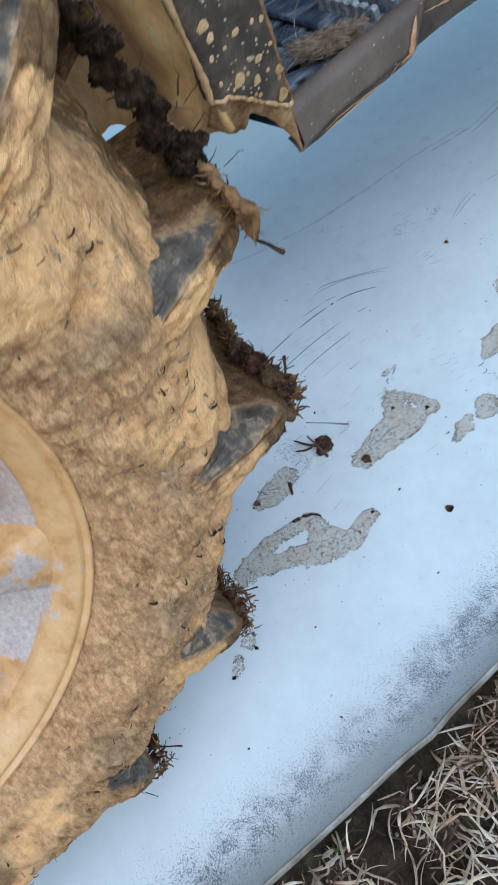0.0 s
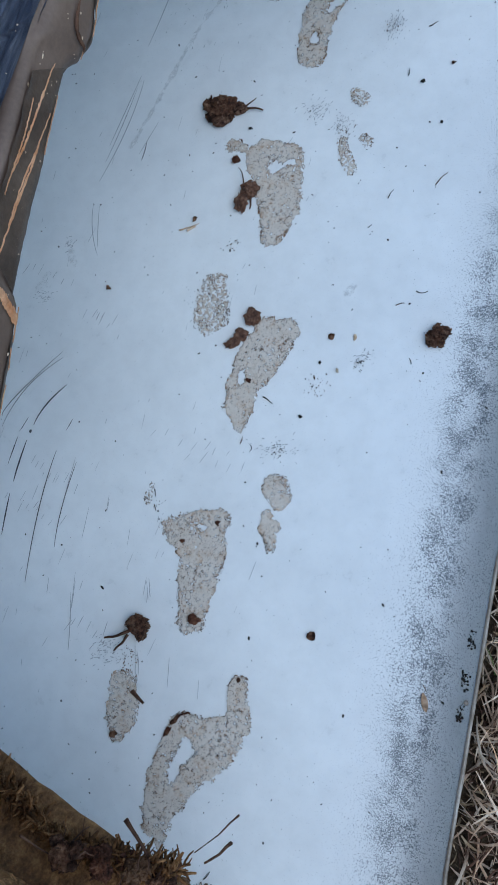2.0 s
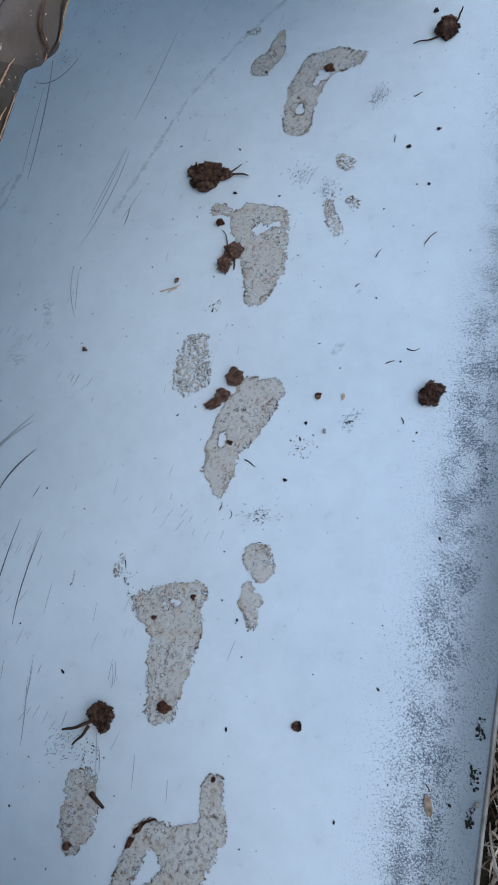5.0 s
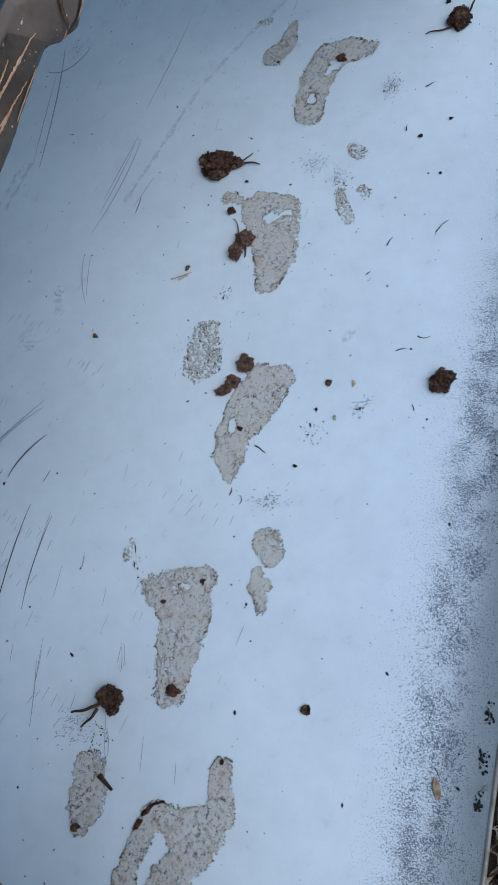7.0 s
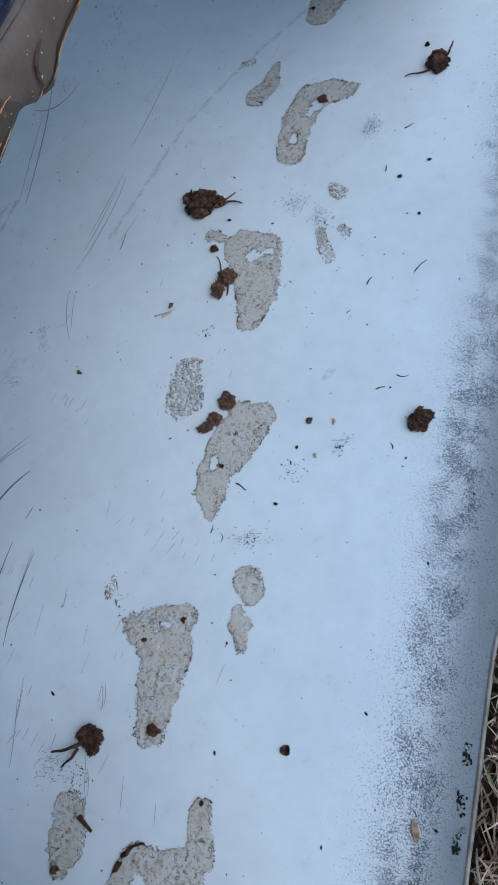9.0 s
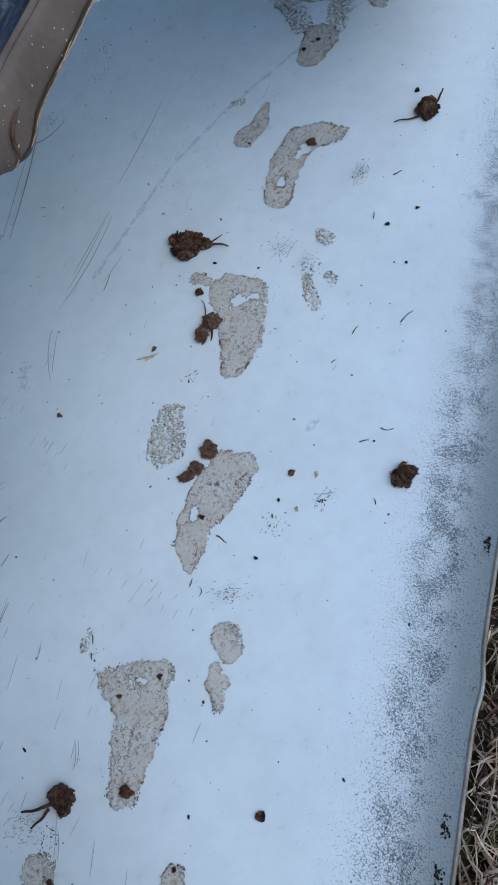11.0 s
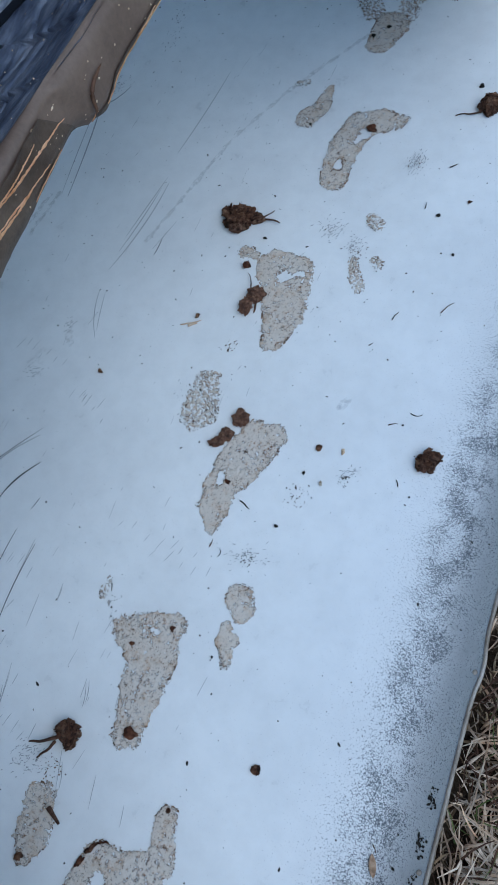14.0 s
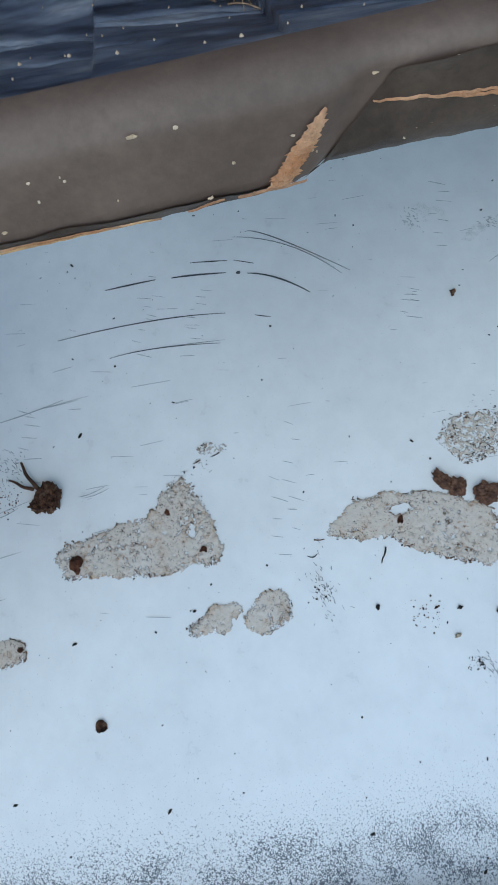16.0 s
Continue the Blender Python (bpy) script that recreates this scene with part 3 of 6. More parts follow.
NEAR = ((0.11, 0.45), (-0.85, 0.35))
build_grass("dead_grass", 8200, 3, M_STRAW, "matted dry straw-coloured dead grass beside the sheet", NEAR, (0.010, 0.060), (0.0006, 0.0022))
build_grass("brown_thatch", 4600, 5, M_STALK, "dark brown decaying thatch between dry blades", NEAR, (0.008, 0.045), (0.0007, 0.002))
build_grass("chaff", 6500, 7, M_CHAFF, "short broken bits of dull brown chaff between the blades", NEAR, (0.004, 0.017), (0.0006, 0.0022))
build_grass("green_grass", 420, 9, M_GREEN, "sparse young green blades among dead grass", NEAR, (0.015, 0.045), (0.0008, 0.0016), True)
build_grass("outer_grass", 9000, 13, M_STRAW, "dry dead grass further from the sheet", ((0.4, 2.6), (-2.4, 2.4)), (0.05, 0.15), (0.002, 0.0045))


# ---- the quad bike ----
atv = tagged(new("quad_bike"), "muddy black quad bike standing on the white sheet", "quad bike")

PROFILE = [(0.85, 0.150), (0.95, 0.172), (1.0, 0.197), (0.995, 0.214), (0.955, 0.231), (0.88, 0.243), (0.77, 0.252), (0.615, 0.263), (0.35, 0.279), (0.0, 0.287)]
# foot and top of a shoulder lug across the tread, as shares of half the width and radii
LUG_LINE = [(1.015, 0.206, 1.012, 0.208), (1.0, 0.218, 1.005, 0.226), (0.965, 0.231, 0.975, 0.246), (0.90, 0.240, 0.925, 0.270), (0.80, 0.248, 0.83, 0.293), (0.45, 0.268, 0.45, 0.306), (0.0, 0.280, 0.0, 0.329)]


def smooth(t):
    t = min(1.0, max(0.0, t))
    return t * t * (3 - 2 * t)


def rounded(line, u):
    """A point of a smooth curve through the line's places (Catmull-Rom), blended over its neighbours."""
    def at(v):
        v = min(len(line) - 1.0, max(0.0, v))
        j = min(len(line) - 2, int(v))
        t = v - j
        p0, p1, p2, p3 = line[max(j - 1, 0)], line[j], line[j + 1], line[min(j + 2, len(line) - 1)]
        return [0.5 * (2 * b + (c - a) * t + (2 * a - 5 * b + 4 * c - d) * t * t + (3 * b - a - 3 * c + d) * t ** 3) for a, b, c, d in zip(p0, p1, p2, p3)]
    if u <= 0 or u >= len(line) - 1:
        return at(u)
    return [(a + 2 * b + c) / 4 for a, b, c in zip(at(u - 0.55), at(u), at(u + 0.55))]


def build_lug(half, k, at, seed, angle, skew, worn, side, material, parent):
    """One tapering tread block: steep bare upper flank, ragged mud on top, a packed slope below."""
    nu, nv = 44, 52
    rows, lug_w, crown_w = [], [], []
    section = [(-2.3, -0.12), (-1.75, 0.10), (-1.35, 0.36), (-1.02, 0.66), (-0.72, 0.88), (-0.36, 0.98), (0.0, 1.0), (0.34, 0.97), (0.62, 0.84), (0.82, 0.60), (1.0, 0.30), (1.25, 0.06), (1.6, -0.12)]
    for i in range(nu + 1):
        u = i / nu * (len(LUG_LINE) - 1)
        bx, br, tx, tr = rounded(LUG_LINE, u)
        wide = 0.0115 * (0.45 + 0.55 * smooth(u / 2.6)) * (1 - 0.25 * smooth((u - 3.5) / 2.5))
        centre = angle + skew * (1 - max(0.0, bx)) * smooth((u - 1.0) / 3)
        row = []
        for c in range(nv + 1):
            v = c / nv * (len(section) - 1)
            a, h = rounded(section, v)
            rag = noise.noise(Vector((i * 0.22 + seed * 9, c * 0.2, seed))) + 0.6 * noise.noise(Vector((i * 0.6 + seed * 3, c * 0.55, seed)))
            h = h * worn if h > 0 else h
            h -= 0.10 * math.exp(-((a - 0.75) / 0.3) ** 2) * smooth((u - 1.0) / 1.5) * smooth((4.6 - u) / 1.0)
            x = (bx + (tx - bx) * h) * half
            r = (br + (tr - br) * h) * k
            x += 0.0022 * rag * (h > 0.05)
            r += 0.0016 * noise.noise(Vector((i * 0.5, c * 0.4 + seed * 5, 2))) * (h > 0.05)
            w = wide * (1 + 0.12 * rag)
            th = centre + a * w / r
            row.append((at[0] + side * x, at[1] + r * math.cos(th), at[2] + r * math.sin(th)))
            flank = smooth((a + 0.05) / 0.8)
            lug_w.append(flank * 1.15 * smooth(u / 0.8) * (1 - smooth((u - 3.7) / 0.8)))
            top = smooth((h / worn - 0.72) / 0.2)
            crown_w.append(top * (0.85 * smooth((u - 2.2) / 0.8)) + 0.75 * smooth((u - 3.6) / 0.8))
        rows.append(row)
    me = grid_mesh("lug", rows, material)
    for key, values in (("lug", lug_w), ("crown", crown_w)):
        me.attributes.new(key, "FLOAT", "POINT").data.foreach_set("value", values)
    return part("lug", me, parent, "tread block with bare upper flank and dried mud on top")


def build_tyre(name, half, radius, at, seed, first, material, parent, lugs=14, cells=1100, caked=0.0, least=0.92, shifts=()):
    """A mud tyre turned about x: a lumpy caked carcass and two staggered rows of shoulder lugs."""
    k = radius / 0.287
    side = [Vector((a * half, b * k, 0)) for a, b in PROFILE]
    line = side + [Vector((-p.x, p.y, 0)) for p in reversed(side[:-1])]
    lens = [0.0]
    for p, q in zip(line, line[1:]):
        lens.append(lens[-1] + (q - p).length)
    total, steps = lens[-1], 200
    pts, arcs = [], []
    for i in range(steps + 1):
        s = total * i / steps
        j = min(len(line) - 2, next((m for m in range(len(lens) - 1) if lens[m + 1] >= s - 1e-9), len(lens) - 2))
        t = (s - lens[j]) / (lens[j + 1] - lens[j])
        pts.append(line[j].lerp(line[j + 1], t))
        arcs.append(abs(s - total / 2))
    for _ in range(4):
        pts = [pts[i] if i in (0, steps) else (pts[i - 1] + 2 * pts[i] + pts[i + 1]) / 4 for i in range(steps + 1)]
    norms = []
    for i in range(steps + 1):
        d = pts[min(i + 1, steps)] - pts[max(i - 1, 0)]
        n = Vector((d.y, -d.x, 0)).normalized()
        norms.append(n if n.dot(Vector((pts[i].x * 0.6, pts[i].y - 0.21 * k, 0))) > 0 else -n)
    edge = total / 2 - 0.062
    pitch = 2 * math.pi / lugs
    rows, lug_w, crown_w, base_w = [], [], [], []
    for c in range(cells):
        th = 2 * math.pi * c / cells
        d = (th - first + pitch / 2) % pitch - pitch / 2
        row = []
        for i, p in enumerate(pts):
            out = arcs[i]
            fx, fy, fz = p.x, p.y * math.cos(th), p.y * math.sin(th)
            tread = smooth((edge - 0.012 - out) / 0.03)
            wall = 1 - tread
            # broad dried dollops, finer cracked ridges, a swelling at the root of each lug
            h = wall * (0.0070 * fbm(fx, fy, fz + seed, 15, 3) + 0.0046 * fbm(fx, fy, fz + seed, 48, 3))
            ridge = abs(noise.noise(Vector((fx * 60, fy * 60, fz * 60 + seed))))
            h += wall * 0.0022 * (0.4 - ridge) + (0.0010 + 0.0022 * smooth((out - edge - 0.02) / 0.03)) * fbm(fx, fy, fz, 150, 3)
            h += 0.004 * smooth(1 - abs(out - edge - 0.012) / 0.03) * smooth(1 - abs(d * p.y + 0.01) / 0.05)
            h += tread * (caked * 0.8 + 0.004 * fbm(fx, fy, fz, 40, 3))
            bead = smooth((total / 2 - out - 0.004) / 0.018)
            # worn ribs low on the side wall
            turn, rib_w = math.degrees(th) % 360, 0.0
            if 275 < turn < 305:
                rib = abs((turn / 2.6) % 1 - 0.5) * 2
                groove = smooth((rib - 0.55) / 0.3) * smooth(1 - abs(p.y - 0.208 * k) / 0.02) * (0.5 + noise.noise(Vector((turn * 0.8, p.y * 90, 4))))
                h -= 0.0050 * max(0.0, groove)
                rib_w = 0.75 * max(0.0, groove)
            h *= bead
            q = p + norms[i] * h
            row.append((at[0] + q.x, at[1] + q.y * math.cos(th), at[2] + q.y * math.sin(th)))
            lug_w.append(0.45 * smooth(1 - abs(d * p.y - 0.022) / 0.02) * smooth(1 - abs(out - edge - 0.006) / 0.035))
            crown_w.append(0.55 * smooth((edge - 0.045 - out) / 0.03) + rib_w)
            base_w.append(smooth((out - edge - 0.022) / 0.03) + 0.45 * smooth((-math.sin(th) - 0.3) / 0.5))
        rows.append(row)
    rows.append(rows[0])
    lug_w += lug_w[:steps + 1]
    crown_w += crown_w[:steps + 1]
    base_w += base_w[:steps + 1]
    me = grid_mesh(name, rows, material)
    for key, values in (("lug", lug_w), ("crown", crown_w), ("base", base_w)):
        me.attributes.new(key, "FLOAT", "POINT").data.foreach_set("value", values)
    tyre = part(name, me, parent, "chunky mud tyre caked in tan and brown dried mud")
    for s, lag in ((1, 0.0), (-1, pitch / 2)):
        for j in range(lugs):
            a = first + lag + j * pitch
            if s > 0 and j < len(shifts):
                a += math.radians(shifts[j])
            low = abs((a + math.pi / 2 + math.pi) % (2 * math.pi) - math.pi)
            build_lug(half, k, at, seed + j + 40 * (s < 0), a, 0.0, least + (1 - least) * smooth((low - 0.2) / 1.15), s, material, tyre)
    return tyre


def ring(profile, at, cells=128):
    """Turn an open (x, r) profile about the wheel's axle."""
    return [[(at[0] + x, at[1] + r * math.cos(2 * math.pi * c / cells), at[2] + r * math.sin(2 * math.pi * c / cells)) for x, r in profile] for c in range(cells)] 


def build_rim(face, at, parent):
    """Dished alloy rim with a rolled flange, six broad spokes, pockets between them and a bolted hub."""
    c = (face, at[1], at[2] + 0.003)
    prof = [(-0.20, 0.140), (-0.19, 0.160), (-0.03, 0.154), (-0.012, 0.157), (-0.004, 0.1630), (0.001, 0.1650), (0.0035, 0.1645), (0.0042, 0.1632), (0.0034, 0.1620), (0.0012, 0.1614), (0.0010, 0.1606), (0.0022, 0.1595), (0.0018, 0.1570), (-0.001, 0.1540), (-0.004, 0.151), (-0.0065, 0.1485), (-0.0095, 0.1465), (-0.014, 0.1452), (-0.09, 0.144)]
    rows = ring([(x, r * 0.958) for x, r in prof], c)
    rows.append(rows[0])
    rim = part("rim", grid_mesh("rim", rows, M_RIM), parent, "tan mud-filmed alloy wheel rim")
    back = ring([(-0.09, 0.128), (-0.092, 0.06), (-0.09, 0.0001)], c, 64)
    back.append(back[0])
    part("backing", grid_mesh("backing", back, M_RECESS), rim, "dark brake cavity behind the spokes")
    for k in range(7):
        a = math.radians(360 / 7 * k - 29.5)
        secs = []
        for i in range(9):
            t = i / 8
            r = 0.043 + 0.099 * t
            w = 0.0110 + 0.004 * abs(t - 0.45) + 0.035 * max(0, t - 0.78)
            x = -0.018 + 0.0095 * t
            secs.append([(c[0] + x + dx, c[1] + r * math.cos(a) - u * w * math.sin(a), c[2] + r * math.sin(a) + u * w * math.cos(a))
                         for u, dx in ((-1.25, -0.03), (-1.0, -0.004), (-0.82, 0.0), (-0.3, 0.001), (0.3, 0.001), (0.82, 0.0), (1.0, -0.004), (1.25, -0.03))])
        part("spoke", grid_mesh("spoke", secs, M_RIM), rim)
        b = a + math.radians(180 / 7)
        web = [[(c[0] - 0.0125 - 0.030 * (i / 7) ** 0.8, c[1] + r * math.cos(b + u * 0.064), c[2] + r * math.sin(b + u * 0.064)) for u in range(-5, 6)] for i, r in enumerate([0.1395 - 0.0040 * i for i in range(8)])]
        part("window_web", grid_mesh("window_web", web, M_ALLOY), rim, "scuffed lilac-grey alloy pocket between spokes")
    for k in range(7):
        a = math.radians(360 / 7 * k - 62)
        v, f = tube_geo([(c[0] - 0.03, c[1] + 0.1240 * math.cos(a), c[2] + 0.1240 * math.sin(a)), (c[0] - 0.014, c[1] + 0.1240 * math.cos(a), c[2] + 0.1240 * math.sin(a)), (c[0] - 0.0125, c[1] + 0.1240 * math.cos(a), c[2] + 0.1240 * math.sin(a))], [0.0048, 0.0046, 0.0034], 14)
        part("rim_bolt", mesh_from("rim_bolt", v, f, M_RIM), rim, "round bolt head in the pocket")
    hub = ring([(-0.03, 0.062), (-0.022, 0.058), (-0.018, 0.05), (-0.018, 0.0001)], c, 48)
    hub.append(hub[0])
    part("hub", grid_mesh("hub", hub, M_RIM), rim)
    for k in range(4):
        a = math.radians(90 * k + 20)
        v, f = tube_geo([(c[0] - 0.02, c[1] + 0.042 * math.cos(a), c[2] + 0.042 * math.sin(a)), (c[0] - 0.008, c[1] + 0.042 * math.cos(a), c[2] + 0.042 * math.sin(a))], [0.009, 0.0075], 6)
        part("lug_nut", mesh_from("lug_nut", v, f, M_STEEL, False), rim)
    return rim


REAR = (-0.045, -0.583, 0.331)
rear_tyre = build_tyre("rear_tyre", 0.128, 0.287, REAR, 11, math.radians(2.5), M_TYRE, atv, shifts=(1.5, 0, 0, 0, 0, 0, 0, 0, 0, 0, 0, -1.7, -3.6, 2.2))
build_rim(0.066, REAR, rear_tyre)
FRONT = (0.080, 0.568, 0.333)
front_tyre = build_tyre("front_tyre", 0.090, 0.290, FRONT, 31, math.radians(22), M_TYRE_WET, atv, 14, 500, 0.008, 0.2)
build_rim(0.158, FRONT, front_tyre)

# footwell: outer lip, sunken tray, rear guard, front wall
TRAY_Z = 0.278


def lip_x(y):
    return -0.0185 + (0.0875 * (y - 0.03) if y > 0.03 else 0.0)


def lip_top(y):
    return 0.3195 - 0.095 * (max(y, -0.05) + 0.05) * (1 - 0.9 * max(0.0, y))


def lip_low(y):
    z = 0.2905 - (0.06 * (y + 0.09) if y > -0.09 else 0.0)
    if -0.090 < y < 0.034:
        z += 0.0035 * min(1.0, (y + 0.090) / 0.012, (0.034 - y) / 0.008)
    z -= 0.0055 * math.exp(-((y - 0.049) / 0.011) ** 2)
    return z + 0.0008 * noise.noise(Vector((y * 60, 0, 8))) + 0.0005 * noise.noise(Vector((y * 240, 0, 8)))


def crest(y):
    """How far in from its face the lip's washed top reaches."""
    return 0.0165 - 0.0075 * smooth((y + 0.06) / 0.12)


def in_recess(y, t):
    """How deep the scraped recess is at a height t (0 foot, 1 top) of the lip."""
    a = min(1.0, max(0.0, (y + 0.088 - 0.010 * t) / 0.006))
    b = min(1.0, max(0.0, (0.034 - 0.008 * t * t - y) / 0.006))
    return a * b * min(1.0, max(0.0, (0.93 - t) / 0.06))


def build_footwell():
    ys = [-0.190 + 0.002 * i for i in range(210)]
    hs = [0.0, 0.06, 0.13, 0.2, 0.3, 0.42, 0.55, 0.66, 0.74, 0.82, 0.9, 0.96, 1.0]

    def skin(y):
        t, b = lip_top(y), lip_low(y)
        w = 0.0008 * noise.noise(Vector((y * 22, 0, 1)))
        col = [(lip_x(y) - 0.016, y, b + 0.006), (lip_x(y) - 0.009, y, b + 0.0005)]
        for h in hs:
            lean = -0.0045 * max(0, 0.22 - h) / 0.22 - 0.004 * h
            round_off = -0.005 * max(0, h - 0.88) / 0.12
            col.append((lip_x(y) + w + lean + round_off - 0.0032 * in_recess(y, h), y, b + (t - b) * h))
        col.append((lip_x(y) - 0.5 * crest(y) - 0.004, y, t + 0.0004))
        col.append((lip_x(y) - crest(y), y, t - 0.0008))
        return col

    full = [skin(y) for y in ys]
    cut = next(i for i, y in enumerate(ys) if y > 0.157)
    lip = part("lip", grid_mesh("lip", full[:cut + 1], M_LIP), atv, "taupe mud-washed outer edge of the footwell")
    part("front_lip", grid_mesh("front_lip", full[cut:], M_PLASTIC), atv, "blue-black front stretch of the footwell edge")

    def skirt(name, y0, y1, h0, h1, label, out=0.0007):
        rows = []
        n = max(6, int((y1 - y0) / 0.003))
        for i in range(n + 1):
            y = y0 + (y1 - y0) * i / n
            b, t = lip_low(y), lip_top(y)
            e = min(1.0, 6 * i / n, 6 * (n - i) / n)
            wob = 0.05 * noise.noise(Vector((y * 90, h1, 3)))
            col = []
            for k in range(7):
                h = h0 + (h0 + (h1 - h0) * e + wob * e - h0) * k / 6
                lean = -0.0045 * max(0, 0.22 - h) / 0.22 - 0.004 * h
                w = 0.0008 * noise.noise(Vector((y * 22, 0, 1)))
                col.append((lip_x(y) + w + lean - 0.0032 * in_recess(y, h) + out, y, b + (t - b) * h))
            rows.append(col)
        part(name, grid_mesh(name, rows, M_RECESS), lip, label)

    # darker brown skins over the lip's foot and its scraped recess
    skirt("foot_band", -0.188, -0.088, 0.01, 0.24, "darker brown band along the lip's foot")
    skirt("foot_band", 0.036, 0.156, 0.01, 0.22, "darker brown band along the lip's foot")
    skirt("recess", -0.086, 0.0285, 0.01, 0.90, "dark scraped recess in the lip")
    # sunken tray: a creased apron down from the lip, a dark well, knurled pads with slots between them
    def well_edge(y):
        return -0.101 + 0.10 * (y - 0.06) + 0.30 * ((y - 0.039) % 0.041)

    def ends(y):
        return max(0.0, y - 0.165) * 1.6 + max(0.0, -0.17 - y) * 1.8

    ny, y0, y1 = 400, -0.160, 0.205
    rows = []
    for j in range(ny + 1):
        y = y0 + (y1 - y0) * j / ny
        xa, xb = lip_x(y) - crest(y) + 0.003, well_edge(y)
        row = []
        for i in range(81):
            t = i / 80
            x = xa + (xb - xa) * t
            z = TRAY_Z + 0.004 + (lip_top(y) - 0.005 - TRAY_Z) * max(0.0, 1 - t * 1.25) ** 1.1 + ends(y)
            c1 = -0.064 + 0.09 * (y - 0.03) + 0.006 * noise.noise(Vector((y * 26, 0, 2)))
            c2 = -0.077 + 0.05 * y + 0.008 * noise.noise(Vector((y * 33, 0, 6)))
            c3 = -0.050 + 0.09 * y + 0.006 * noise.noise(Vector((y * 18, 0, 9)))
            z -= 0.0030 * math.exp(-((x - c1) / 0.0010) ** 2) * (noise.noise(Vector((y * 14, 1, 6))) > -0.35)
            z -= 0.0024 * math.exp(-((x - c2) / 0.0011) ** 2) * (noise.noise(Vector((y * 12, 4, 6))) > -0.2)
            z -= 0.0016 * math.exp(-((x - c3) / 0.0010) ** 2) * (noise.noise(Vector((y * 12, 7, 6))) > 0.0)
            z += 0.0007 * noise.noise(Vector((x * 160, y * 34, 4))) + 0.0006 * noise.noise(Vector((x * 420, y * 120, 4)))
            row.append((x, y, z))
        row += [(xb - 0.0006, y, TRAY_Z + 0.0030 + ends(y)), (xb - 0.0010, y, TRAY_Z - 0.0045 + ends(y))]
        rows.append(row)
    tray = part("tray", grid_mesh("tray", rows, M_APRON), atv, "blue-black plastic foot tray under pale dust")

    def open_at(x, y):
        return (abs(x + 0.121 - 0.42 * (y - 0.0095)) < 0.0120 and abs(y - 0.0095 + 0.10 * (x + 0.121)) < 0.0100) or (-0.176 < x < -0.149 and 0.108 < y < 0.136)

    def slot_at(x, y):
        """Deep narrow pockets along the outer side of each pad."""
        e = well_edge(y)
        return -0.121 < y < 0.162 and 0.004 < (y - 0.039) % 0.041 < 0.0375 and e - 0.0140 < x < e - 0.0004 and not (-0.052 < y < 0.034)

    verts, faces = [], []
    nx, ny, x0, x1 = 200, 300, -0.062, -0.30
    for i in range(nx + 1):
        for j in range(ny + 1):
            x, y = x0 + (x1 - x0) * i / nx, y0 + (y1 - y0) * j / ny
            verts.append((x, y, TRAY_Z - 0.0035 + ends(y)))
    for i in range(nx):
        for j in range(ny):
            a = i * (ny + 1) + j
            mx, my = (verts[a][0] + verts[a + ny + 2][0]) / 2, (verts[a][1] + verts[a + ny + 2][1]) / 2
            if not open_at(mx, my) and not slot_at(mx, my):
                faces.append((a, a + ny + 1, a + ny + 2, a + 1))
    well = part("well", mesh_from("well", verts, faces, M_PLASTIC), tray, "blue-black sunken floor with pockets and openings")
    for n in range(-4, 4):
        ya, yb = 0.039 + 0.041 * n + 0.004, 0.039 + 0.041 * n + 0.0375
        if ya > -0.055 and yb < 0.040 or yb > 0.164:
            continue
        top = [(well_edge(ya) - 0.0010, ya), (well_edge(yb) - 0.0010, yb), (well_edge(yb) - 0.0112, yb), (well_edge(ya) - 0.0112, ya)]
        verts = [(x, y, TRAY_Z + (-0.004 if k < 2 else 0.0016) + ends(y)) for k, (x, y) in enumerate(top)] + [(x, y, TRAY_Z - 0.026) for x, y in top]
        # the dark inside each pocket is painted on, through its near-black colour
        part("pocket", mesh_from("pocket", verts, [(0, 1, 5, 4), (1, 2, 6, 5), (2, 3, 7, 6), (3, 0, 4, 7), (4, 5, 6, 7)], M_WELL, False), tray, "deep pocket beside a tread pad, blackened to stand for its shade")
    for bx, by in ((-0.121, 0.012), (-0.164, 0.121)):
        bm = bmesh.new()
        bmesh.ops.create_grid(bm, x_segments=30, y_segments=30, size=0.5)
        for v in bm.verts:
            v.co = Vector((bx + 0.060 * v.co.x, by + 0.050 * v.co.y, TRAY_Z - 0.013 + 0.0015 * noise.noise(Vector((v.co.x * 6, v.co.y * 6, 3)))))
        part("bracket", from_bm("bracket", bm, M_DUSTY), tray, "pale mud-caked bracket under the tray opening").modifiers.new("thickness", "SOLIDIFY").thickness = 0.004
